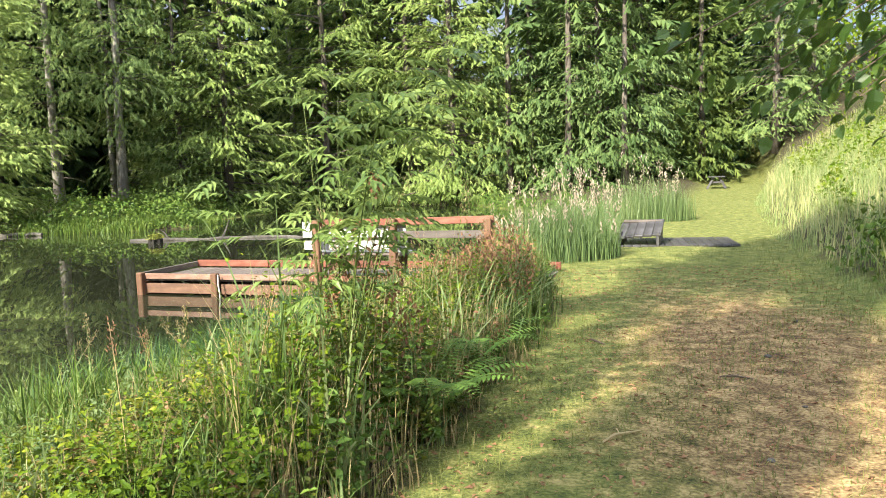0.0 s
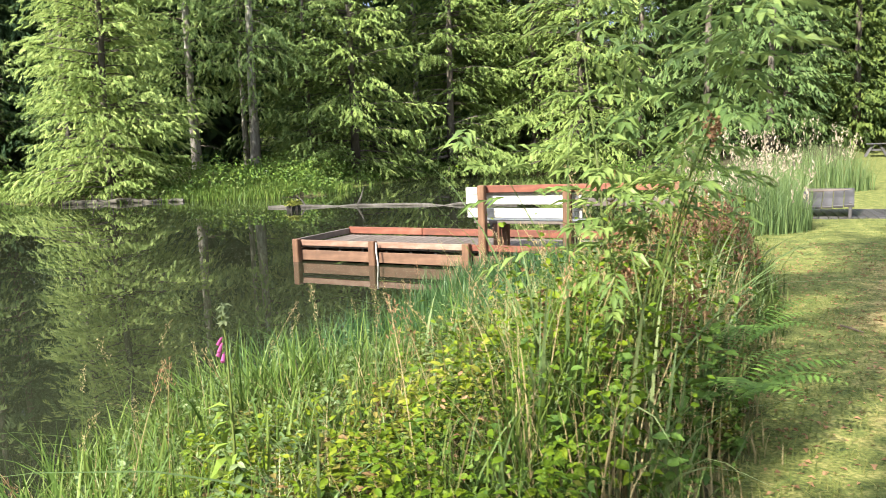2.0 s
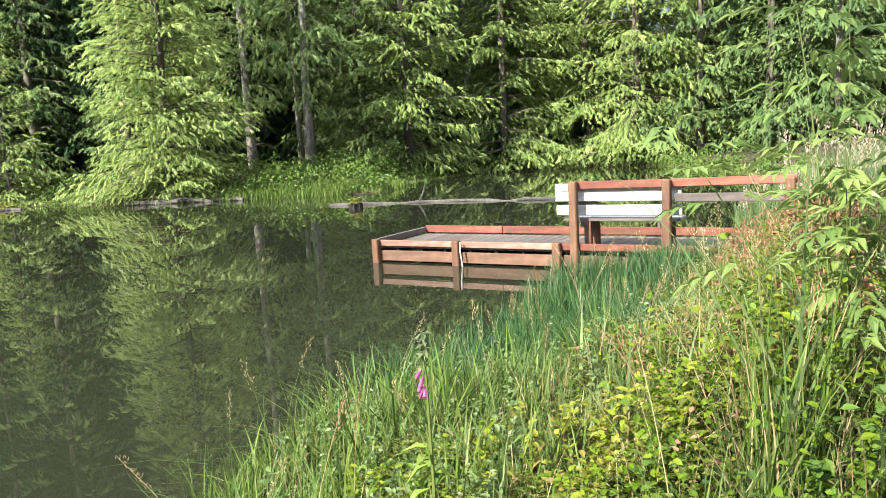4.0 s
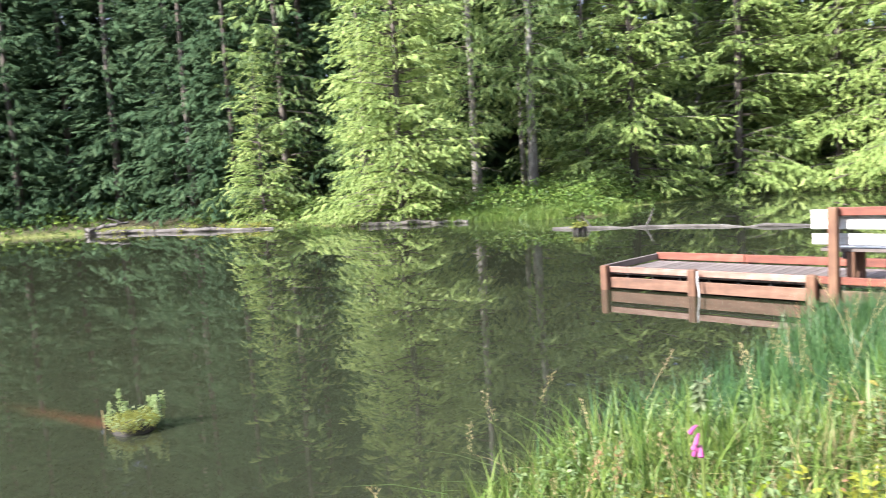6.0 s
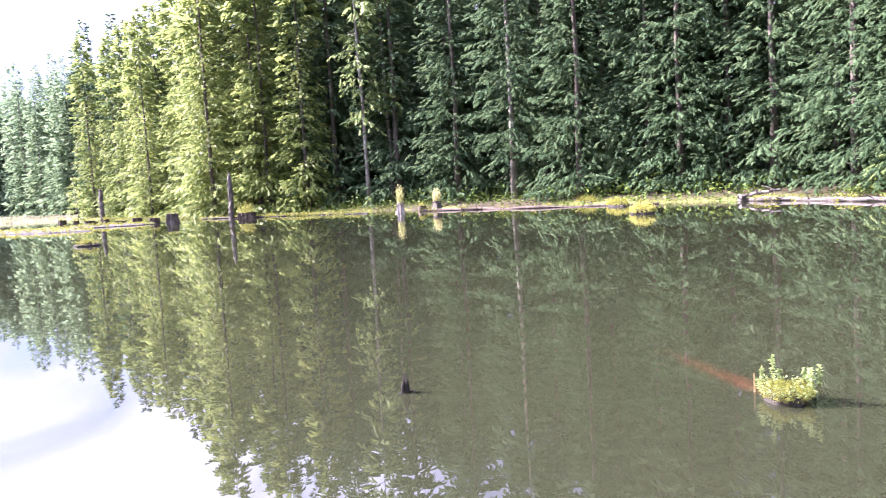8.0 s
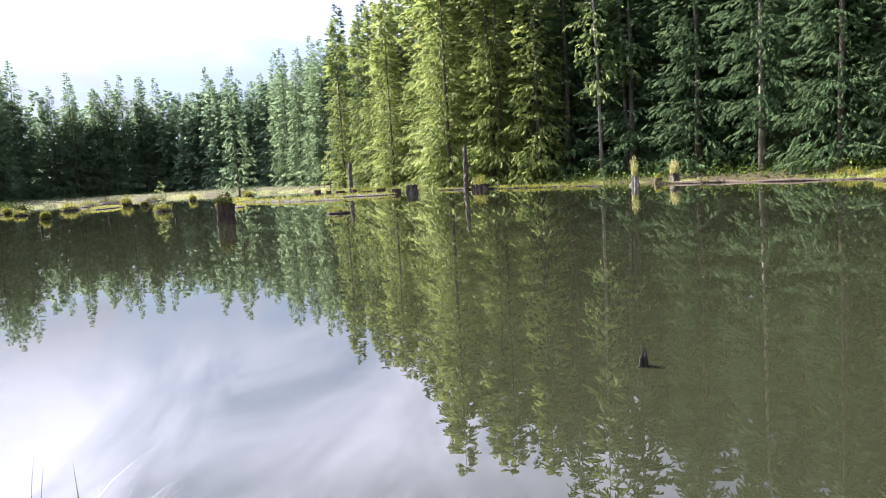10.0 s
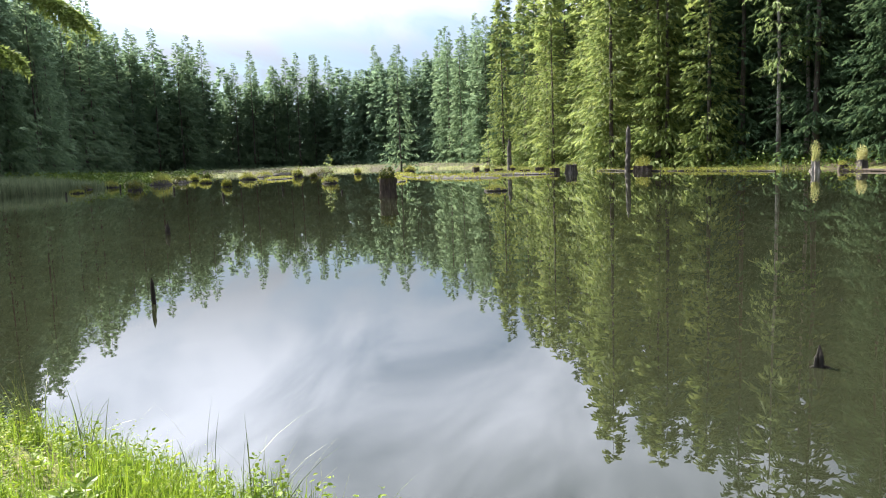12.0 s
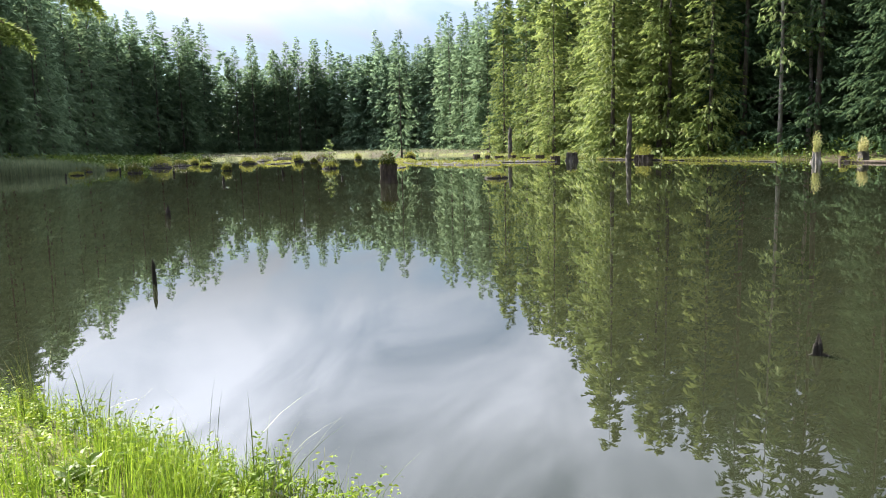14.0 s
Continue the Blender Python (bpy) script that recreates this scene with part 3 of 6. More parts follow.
def conifer(seed, H, base, R, label, needles, fine_to=10.0, density=10.0, spray=0.34, gap=0.26, teeth=3, droop=0.45, power=0.7, trunk_r=None, bark_mat=None, lean=0.0, dead=8, sparse=0.0, low=1.0, hang=0.35, single_to=0.0, coarse=1.0, wood_limbs=True):
    """A fir or hemlock: tapered trunk, limbs in uneven tiers, side branchlets on each limb, needle sprays along them.
    Below fine_to the sprays are small; higher up they are fewer and larger. low: length of the lowest limbs."""
    rng = np.random.default_rng(seed)
    tr = thing("conifer_tree", label=label, category="tree")
    tr.location = (0, 0, -200)
    r0 = trunk_r or H * 0.0075
    k = 7
    pts = [(lean * H * (i / k) ** 1.3 + 0.04 * rng.normal(), 0.04 * rng.normal(), H * i / k - 0.15) for i in range(k + 1)]
    part("trunk", Shape().tube(pts, [r0 * (1.3 if i == 0 else 1) * (1 - 0.96 * i / k) for i in range(k + 1)], 9), bark_mat or M_BARK, tr, smooth=True)
    limbs, crown = Shape(), Shape()
    O, D, U, LEN = [], [], [], []
    fine_to = min(fine_to, H)
    n_fine = int(max(0.0, fine_to - base) * density)
    n_top = int((H - max(fine_to, base)) * density * 0.5 * coarse)
    hs = np.concatenate([base + (fine_to - base) * (np.arange(n_fine) + rng.random(n_fine)) / max(n_fine, 1),
                         max(fine_to, base) + (H - max(fine_to, base)) * (np.arange(n_top) + rng.random(n_top)) / max(n_top, 1)])
    tier = 0.55
    for b, h in enumerate(hs):
        if rng.random() < sparse:
            continue
        h = h + 0.3 * tier * math.sin(2 * math.pi * h / tier)
        rel = min(max((h - base) / (H - base), 0.0), 0.995)
        L = R * ((1 - rel) ** power * (0.62 + 0.55 * rng.random()) + 0.03)
        if rel < 0.1:
            L *= low + (1 - low) * rel / 0.1
        az = rng.uniform(0, 2 * math.pi)
        dirh = np.array([math.cos(az), math.sin(az), 0.0])
        side = np.array([-math.sin(az), math.cos(az), 0.0])
        e = 0.1 + 0.45 * rel + rng.uniform(-0.15, 0.15)
        dr = droop * (0.55 + 0.9 * rng.random()) * (1 - 0.5 * rel)
        i = min(int(h / H * k), k - 1)
        f = h / H * k - i
        p0 = np.array(pts[i]) * (1 - f) + np.array(pts[i + 1]) * f
        p0[2] = h
        up = np.array([0, 0, 1.0])

        def at(s):
            s = np.asarray(s, float)[..., None]
            return p0 + dirh * (L * s) + up * (L * (e * s - dr * s * s + 0.35 * dr * s ** 4))
        if wood_limbs and L > 0.6:
            P = at([0, 0.4, 0.75])
            limbs.tube(list(P), [0.012 * L + 0.006, 0.007 * L + 0.004, 0.003], 3, cap=False)
        fine = h < fine_to
        sp, gp = (spray, gap) if fine else (spray * 2.3, gap * 2.3)
        slim = min(1.0, 0.5 + 1.2 * L / R)
        n_side = max(2, int(L / (gp * 1.15)))
        sj = 0.12 + 0.88 * (np.arange(n_side) + rng.random(n_side) * 0.7) / n_side
        for j, s0 in enumerate(sj):
            o = at(s0)
            tang = at(min(s0 + 0.08, 1.08)) - o
            tang /= np.linalg.norm(tang)
            g = 1.0 if j % 2 else -1.0
            lb = min(0.5 * L * (1.08 - s0) ** 0.75 * rng.uniform(0.6, 1.15) + 0.12, 1.5)
            bd = tang * 0.62 + side * (g * 0.78) + up * rng.normal(-0.12, 0.12)
            n = max(1, int(round(lb / gp)))
            t = (np.arange(n) + rng.random(n) * 0.6 + 0.15) / n
            p = o + bd * (lb * t)[:, None] - up * (lb * 0.45 * t * t)[:, None]
            gg = np.where(np.arange(n) % 2 == 0, 1.0, -1.0)[:, None]
            d = bd * 0.75 + (tang - bd * 0.3) * 0.5 * np.abs(gg) + side * gg * 0.35 + rng.normal(0, 0.3, (n, 3))
            d[:, 2] -= np.where(rng.random(n) < hang, 0.75, 0.18)
            O.append(p)
            D.append(d)
            U.append(rng.normal(0, 0.45, (n, 3)) + up * 0.9 + dirh * 0.45)
            LEN.append(sp * slim * rng.uniform(0.65, 1.3, n) * (0.75 + 0.35 * s0))
        n = max(2, int(L / (gp * 1.4)))      # the leading shoots along the limb itself
        t = 0.25 + 0.75 * (np.arange(n) + rng.random(n)) / n
        p = at(t)
        O.append(p)
        D.append(at(t + 0.06) - p + rng.normal(0, 0.012 * L, (n, 3)))
        U.append(rng.normal(0, 0.3, (n, 3)) + up)
        LEN.append(sp * slim * rng.uniform(0.8, 1.3, n))
    O.append(np.array([[pts[-1][0], pts[-1][1], H - 0.5], [pts[-1][0], pts[-1][1], H - 0.3]]))
    D.append(np.array([[0.05, 0, 1.0], [-0.05, 0.05, 1.0]]))
    U.append(np.array([[1.0, 0, 0], [0, 1.0, 0]]))
    LEN.append(np.array([0.5, 0.4]))
    for b in range(dead):
        az, h = rng.uniform(0, 2 * math.pi), rng.uniform(0.4, 1) * max(base, 1.5)
        c, s_ = math.cos(az), math.sin(az)
        ln = rng.uniform(0.4, 1.4)
        limbs.tube([(0, 0, h), (c * ln * 0.6, s_ * ln * 0.6, h + 0.05), (c * ln, s_ * ln, h - 0.15)], [0.02, 0.012, 0.004], 3, cap=False)
    O, D, U, LEN = (np.concatenate(q) for q in (O, D, U, LEN))
    near = O[:, 2] < single_to
    if near.any():
        needle_twigs(crown, O[near], D[near], LEN[near], rng)
    near = ~near
    twigs(crown, O[near], D[near], U[near], LEN[near], teeth, 0.7)
    if limbs.v:
        tagged(part("limb_growth", limbs, M_BARK, tr), kind="stuff")
    part("crown", crown, needles, tr)
    return tr


def place(tree, x, y, turn, s=1.0, sink=0.0, label=""):
    m = pose(x, y, gz(x, y) - sink, 0, 0, turn)
    t = copy_thing(tree, m)
    t.scale = (s, s, s)
    if label:
        tagged(t, label)
    return t


def discard(tree):
    for o in (*tree.children_recursive, tree):
        bpy.data.objects.remove(o)


RNG = np.random.default_rng(5)
kinds = {
    # needle tone carries sun or shade: edge and rim sunlit, dusk and blue shaded
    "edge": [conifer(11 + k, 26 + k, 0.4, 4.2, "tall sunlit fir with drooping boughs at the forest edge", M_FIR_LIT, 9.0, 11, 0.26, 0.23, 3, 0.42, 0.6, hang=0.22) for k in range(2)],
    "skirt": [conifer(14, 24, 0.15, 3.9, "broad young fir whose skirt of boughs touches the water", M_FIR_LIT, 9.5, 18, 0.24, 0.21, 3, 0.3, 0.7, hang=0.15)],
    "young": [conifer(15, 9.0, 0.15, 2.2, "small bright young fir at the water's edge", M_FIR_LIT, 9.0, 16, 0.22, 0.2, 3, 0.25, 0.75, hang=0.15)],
    "full": [conifer(21 + k, 27 + 1.5 * k, 0.9, 3.6, "tall green fir in the forest edge", M_FIR_HALFLIT, 9.0, 10, 0.27, 0.25, 3, 0.42, 0.65, hang=0.25) for k in range(2)],
    "bare": [conifer(31 + k, 28, 2.8, 3.2, "tall fir with a bare pale lower trunk", M_FIR_HALFLIT, 9.5, 11, 0.27, 0.24, 3, 0.5, 0.6, bark_mat=M_PALE, sparse=0.1, dead=14, low=0.35, hang=0.5) for k in range(2)],
    "dusk": [conifer(35, 28, 2.6, 3.4, "shaded fir with a pale bare lower trunk", M_FIR_SHADE, 15, 13, 0.5, 0.4, 2, 0.42, 0.7, bark_mat=M_PALE, dead=14, low=0.5, wood_limbs=False, hang=0.15)],
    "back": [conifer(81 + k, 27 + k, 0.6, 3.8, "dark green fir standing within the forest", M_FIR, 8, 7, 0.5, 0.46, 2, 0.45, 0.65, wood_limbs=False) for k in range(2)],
    "blue": [conifer(41 + k, 28 + k, 0.5, 3.5, "shaded bluish fir on the far bank", M_FIR_SHADE, 15, 14, 0.46, 0.4, 2, 0.34, 0.8, wood_limbs=False, hang=0.12) for k in range(3)],
    "rim": [conifer(51 + k, 25 + 2 * k, 0.3, 3.0, "fir with sunlit yellow-green boughs beside the marsh", M_FIR_RIMLIT, 16, 15, 0.5, 0.42, 2, 0.36, 0.7, wood_limbs=False, hang=0.2) for k in range(2)],
    "far": [conifer(61 + k, 24 + 2 * k, 0.3, 3.7, "tall fir in the distant forest", M_FIR_HAZE, 0.4, 18, 0.36, 0.36, 2, 0.3, 0.8, dead=0, wood_limbs=False) for k in range(3)],
    "deep": [conifer(68 + k, 25 + 2 * k, 0.3, 3.8, "tall fir in the depth of the forest", M_FIR_HAZE, 0.4, 8, 0.85, 0.75, 2, 0.3, 0.8, dead=0, wood_limbs=False) for k in range(2)],
    "south": [conifer(65 + k, 21 + k, 0.3, 3.0, "fir on the southern bank above pale reeds", M_FIR_HAZE, 14, 13, 0.45, 0.44, 2, 0.4, 0.75, dead=0, wood_limbs=False) for k in range(3)],
    "thin": [conifer(71 + k, 27, 6.5, 2.4, "slender fir with a long pale leaning trunk", M_FIR_HALFLIT, 14, 7, 0.45, 0.4, 2, 0.4, 0.7, bark_mat=M_PALE, trunk_r=0.15, lean=-0.02, dead=16) for k in range(2)],
}


DEEP = []


def put_tree(kind, x, y, s=1.0):
    k = kinds[kind]
    if kind == "deep":
        DEEP.append((x, y, RNG.uniform(0, 2 * math.pi), s * RNG.uniform(0.8, 1.05), int(RNG.integers(2))))
        return None
    return place(k[int(RNG.integers(len(k)))], x, y, RNG.uniform(0, 360), s * RNG.uniform(0.93, 1.08))


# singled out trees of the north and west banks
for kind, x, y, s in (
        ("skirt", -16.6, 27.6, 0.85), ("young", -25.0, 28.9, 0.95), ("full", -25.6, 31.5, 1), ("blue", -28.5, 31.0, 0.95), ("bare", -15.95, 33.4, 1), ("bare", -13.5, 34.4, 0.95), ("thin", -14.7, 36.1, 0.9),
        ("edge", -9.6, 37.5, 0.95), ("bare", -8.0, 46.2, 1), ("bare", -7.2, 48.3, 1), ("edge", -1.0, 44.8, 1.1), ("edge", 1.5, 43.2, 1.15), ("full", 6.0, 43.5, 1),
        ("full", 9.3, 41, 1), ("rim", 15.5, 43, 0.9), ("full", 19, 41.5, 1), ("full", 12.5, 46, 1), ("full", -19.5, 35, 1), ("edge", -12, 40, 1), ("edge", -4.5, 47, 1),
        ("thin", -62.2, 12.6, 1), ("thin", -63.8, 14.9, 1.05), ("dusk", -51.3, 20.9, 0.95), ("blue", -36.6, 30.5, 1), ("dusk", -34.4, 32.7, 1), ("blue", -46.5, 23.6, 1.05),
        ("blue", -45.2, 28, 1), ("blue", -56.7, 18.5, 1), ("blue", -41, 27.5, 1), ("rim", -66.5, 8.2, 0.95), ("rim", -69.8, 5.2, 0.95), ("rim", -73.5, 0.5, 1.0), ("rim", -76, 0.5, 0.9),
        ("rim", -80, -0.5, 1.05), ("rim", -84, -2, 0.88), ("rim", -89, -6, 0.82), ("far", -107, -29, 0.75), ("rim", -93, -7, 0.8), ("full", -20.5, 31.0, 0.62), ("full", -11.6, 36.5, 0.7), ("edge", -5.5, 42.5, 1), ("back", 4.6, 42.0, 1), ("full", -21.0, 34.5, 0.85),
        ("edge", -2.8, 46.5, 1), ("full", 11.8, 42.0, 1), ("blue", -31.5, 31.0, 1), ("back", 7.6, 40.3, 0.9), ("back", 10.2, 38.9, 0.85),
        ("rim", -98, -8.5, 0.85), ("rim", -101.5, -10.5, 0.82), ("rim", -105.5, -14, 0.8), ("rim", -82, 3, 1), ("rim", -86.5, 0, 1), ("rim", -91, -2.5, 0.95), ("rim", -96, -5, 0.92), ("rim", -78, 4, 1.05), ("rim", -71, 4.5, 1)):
    put_tree(kind, x, y, s)


def row(kind_list, pts, step, depth0, depth1, s=1.0, keep=0.9):
    """Trees strewn along a line of points, set back from it by depth0 to depth1."""
    for a, b in zip(pts, pts[1:]):
        a, b = Vector(a), Vector(b)
        nrm = Vector((b.y - a.y, -(b.x - a.x))).normalized()
        n = max(1, int((b - a).length / step))
        for i in range(n):
            if RNG.random() > keep:
                continue
            p = a.lerp(b, (i + RNG.random() * 0.8) / n) + nrm * RNG.uniform(depth0, depth1)
            if float(shore_distance(np.array([p.x]), np.array([p.y]))[0]) < 1.2:
                continue
            put_tree(kind_list[int(RNG.integers(len(kind_list)))], p.x, p.y, s)


NORTH = [(-40, 26), (-28, 32), (-18, 31), (-8, 42), (3, 46), (22, 40)]
NORTH_R = NORTH[::-1]
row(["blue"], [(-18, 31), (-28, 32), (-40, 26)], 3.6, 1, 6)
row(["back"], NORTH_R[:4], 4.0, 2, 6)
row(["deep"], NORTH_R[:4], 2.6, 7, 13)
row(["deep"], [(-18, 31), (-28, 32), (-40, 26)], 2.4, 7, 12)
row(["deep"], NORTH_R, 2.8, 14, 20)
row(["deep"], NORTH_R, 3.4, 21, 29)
WEST = [(-84, -3), (-68, 6), (-52, 19), (-40, 26)]
WEST_END = [(-126, -24), (-100, -9), (-84, -3)]
for line, s in ((WEST, 1.0), (WEST_END, 0.9)):
    row(["blue"], line[::-1], 4.6, 3, 7, s)
    row(["deep"], line[::-1], 2.6, 7, 10, s)
    row(["deep"], line[::-1], 2.6, 10, 14, s)
    row(["deep"], line[::-1], 5.0, 15, 24, s)
SOUTH = [(-44, -62), (-55, -57.5), (-66, -57), (-84, -68), (-124, -86), (-154, -82)]
SOUTH_END = [(-154, -82), (-166, -60), (-152, -37), (-124, -22)]
row(["south"], SOUTH[3::-1], 3.3, -2, 1.5, 0.95, 0.97)
for line, s in ((SOUTH, 1.0), (SOUTH_END, 0.86)):
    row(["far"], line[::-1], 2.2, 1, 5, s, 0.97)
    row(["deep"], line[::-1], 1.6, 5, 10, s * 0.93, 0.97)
    row(["deep"], line[::-1], 2.0, 10, 15, s * 0.85, 0.97)
for cx, cy in ((-160, -88), (-172, -66), (-128, -92), (-156, -36), (-164, -54), (-160, -48)):      # close the corners of the far forest
    for k in range(7):
        a = RNG.uniform(0, 2 * math.pi)
        put_tree("deep", cx + 7 * math.cos(a) * RNG.random(), cy + 7 * math.sin(a) * RNG.random(), 0.8)
for x, y, h in ((-8.8, -12.8, 7.5), (-9.8, -14.2, 9), (-10.9, -15.8, 10), (-12.4, -18.2, 12), (-15, -22.5, 14), (-18.5, -27.5, 18), (-17, -30, 17), (-22, -33, 22), (-21, -36.5, 22), (-26, -38.5, 24), (-26, -43, 24), (-30.5, -45.5, 25), (-31, -50, 25), (-36.5, -53, 26), (-42, -57, 26)):
    put_tree("back", x, y, h / 27)     # unseen firs added on the southern shore, whose shade lies on the pond
row(["deep"], [(40, -85), (-30, -95)], 7.0, -4, 6)
row(["deep"], [(45, 50), (60, 0), (45, -50)], 9.0, -5, 5)


def forest_depths():
    """The trees behind the front ranks, which only fill the gaps between them."""
    base = []
    for t in kinds["deep"]:
        me = [c for c in t.children if c.name.startswith("crown")][0].data
        v = np.zeros(len(me.vertices) * 3)
        me.vertices.foreach_get("co", v)
        f = np.zeros(len(me.polygons) * 3, int)
        me.polygons.foreach_get("vertices", f)
        base.append((v.reshape(-1, 3), f.reshape(-1, 3)))
    shapes = (Shape(), Shape())
    for x, y, a, s, k in DEEP:
        v, f = base[k]
        sh = shapes[int(y < -15)]
        c, q = math.cos(a) * s, math.sin(a) * s
        w = np.stack([v[:, 0] * c - v[:, 1] * q + x, v[:, 0] * q + v[:, 1] * c + y, v[:, 2] * s + gz(x, y)], 1)
        sh.arrays(w, f)
    # shaded needle tone, so the gaps between front trees look dark
    solid("forest_depths", shapes[0], M_FIR_SHADE, "dense fir forest in shade-dark colours behind the front trees", "forest", kind="stuff")
    # haze over the far ranks is in the needle colour
    solid("forest_depths", shapes[1], M_FIR_DEEP_HAZE, "dense fir forest beyond the pond, coloured for haze", "forest", kind="stuff")


forest_depths()


# the fir that leans its boughs over the bank by the walker, and its neighbour
near_fir = conifer(91, 16, 2.6, 0.95, "bank-side fir whose bough tips hang over the water", M_FIR_LIT, 3.4, 15, 0.15, 0.11, trunk_r=0.13, dead=0, single_to=3.4, droop=0.3, power=1.6, coarse=10.0)


def low_bough(tree):
    """The lowest bough, reaching out over the water with drooping needled shoots at its end."""
    rng = np.random.default_rng(97)
    wood_, tips = Shape(), Shape()
    org, way, size = [], [], []
    for P, r in (([(0, 0, 2.6), (-0.14, 0.9, 2.68), (-0.3, 1.8, 2.5), (-0.42, 2.4, 2.2), (-0.5, 2.76, 1.94)], 0.022),
                 ([(-0.3, 1.8, 2.5), (-0.52, 2.4, 2.42), (-0.64, 2.75, 2.3), (-0.7, 2.94, 2.16)], 0.01),
                 ([(-0.28, 1.7, 2.53), (-0.22, 2.2, 2.36), (-0.26, 2.6, 1.98)], 0.01)):
        P = np.array(P, float)
        wood_.tube(list(P), [r * (1 - 0.85 * k / (len(P) - 1)) for k in range(len(P))], 5)
        for t in np.linspace(0.35, 1.0, 26):
            i = min(int(t * (len(P) - 1)), len(P) - 2)
            f = t * (len(P) - 1) - i
            o = P[i] * (1 - f) + P[i + 1] * f
            along = unit((P[i + 1] - P[i])[None])[0]
            for g in (-1, 1):
                d = along * 0.8 + np.array([g * rng.uniform(0.5, 1.0), 0.2, rng.uniform(-0.7, 0.0)])
                ln = rng.uniform(0.1, 0.2)
                org.append(o)
                way.append(d)
                size.append(ln)
                e = o + unit(d[None])[0] * ln * 0.5
                org.append(e)
                way.append(along + np.array([g * 0.2, 0.1, -0.6]) + rng.normal(0, 0.2, 3))
                size.append(ln * 0.75)
    needle_twigs(tips, np.array(org), np.array(way), np.array(size), rng, 60)
    bough = part("bough", wood_, M_TWIG, tree)
    tagged(part("needle_growth", tips, M_FIR_LIT, bough), kind="stuff")


low_bough(near_fir)
place(near_fir, -3.68, -4.6, 0)
# firs out of view, added only to throw shade on the path
tall_shade_fir = conifer(92, 19, 13.0, 1.7, "unseen tall fir added on the bank to shade the path", M_FIR_HALFLIT, 13, 8, 0.35, 0.3, trunk_r=0.19, coarse=5.0, power=0.5)
place(tall_shade_fir, -7.0, -7.4, 130)
slim_shade_fir = conifer(93, 9.5, 2.4, 0.95, "unseen slim dense fir added to shade the path", M_FIR_HALFLIT, 9.5, 14, 0.25, 0.24, trunk_r=0.09)
place(slim_shade_fir, -1.7, -5.3, 0)
place(slim_shade_fir, -0.4, -5.6, 120)
discard(slim_shade_fir)
discard(tall_shade_fir)
discard(near_fir)
for k in kinds.values():
    for t in k:
        discard(t)


def broadleaf(seed, H, R, n_limb, n_leaf, size, label, category, leaf_mat, at, name="broadleaf_tree", low=0.35):
    """A tapered trunk, forking limbs and a loose crown of single leaves."""
    rng = np.random.default_rng(seed)
    tr = thing(name, at, label=label, category=category)
    wood_shape, crown = Shape(), Shape()
    wood_shape.tube([(0, 0, -0.2), (0.05 * R, 0, H * 0.3), (0.02 * R, 0.05 * R, H * 0.85)], [H * 0.018, H * 0.013, H * 0.003], 7)
    pos = []
    for b in range(n_limb):
        h = H * (low + (0.95 - low) * (b + rng.random()) / n_limb)
        az = rng.uniform(0, 2 * math.pi)
        L = R * (1.15 - 0.75 * (h / H) ** 2) * rng.uniform(0.6, 1.1)
        e = rng.uniform(0.1, 0.7)
        pts = [np.array([0, 0, h]) + L * s * np.array([math.cos(az), math.sin(az), e - 0.35 * s]) + rng.normal(0, 0.04 * L, 3) * s for s in (0, 0.35, 0.7, 1)]
        wood_shape.tube(pts, [H * 0.006, H * 0.004, H * 0.0025, 0.004], 4, cap=False)
        m = n_leaf // n_limb
        t = rng.uniform(0.25, 1.08, m)
        idx = np.clip((t * 3).astype(int), 0, 2)
        P = np.array(pts)
        c = P[idx] + (P[idx + 1] - P[idx]) * (t * 3 - idx)[:, None]
        pos.append(c + rng.normal(0, 0.13 * R, (m, 3)))
    pos = np.concatenate(pos)
    n = len(pos)
    d = rng.normal(0, 1, (n, 3)) + np.array([0, 0, -0.4])
    up = rng.normal(0, 0.5, (n, 3)) + np.array([0, 0, 1.0])
    ln = size * rng.uniform(0.6, 1.25, n)
    leaves(crown, pos, d, up, ln, ln * 0.62)
    part("trunk", wood_shape, M_TWIG, tr, smooth=True)
    part("crown", crown, leaf_mat, tr)
    return tr


# shrubs and young broadleaf trees on the slope beside the path
for k, (x, y, H, R, n) in enumerate(((11.5, 13.5, 1.7, 1.3, 2000), (14.5, 20, 3.6, 2.2, 3000), (19.5, 27, 6.5, 3.4, 3600), (10.5, 9.0, 2.6, 1.7, 2400), (19, 31, 7.5, 3.2, 2200), (8.2, 7.2, 1.9, 1.3, 2200), (6.9, 8.4, 1.3, 0.85, 1800), (9.2, 10.6, 1.6, 1.0, 1800), (7.2, 6.2, 1.1, 0.85, 1600))):
    broadleaf(200 + k, H, R, 16, int(n * 1.5), 0.08 + 0.004 * y, "leafy green shrub on the slope beside the path", "shrub", M_LUSH if k in (1, 2, 3, 4, 5) else M_SHRUB, (x, y, gz(x, y)), "shrub", 0.12)


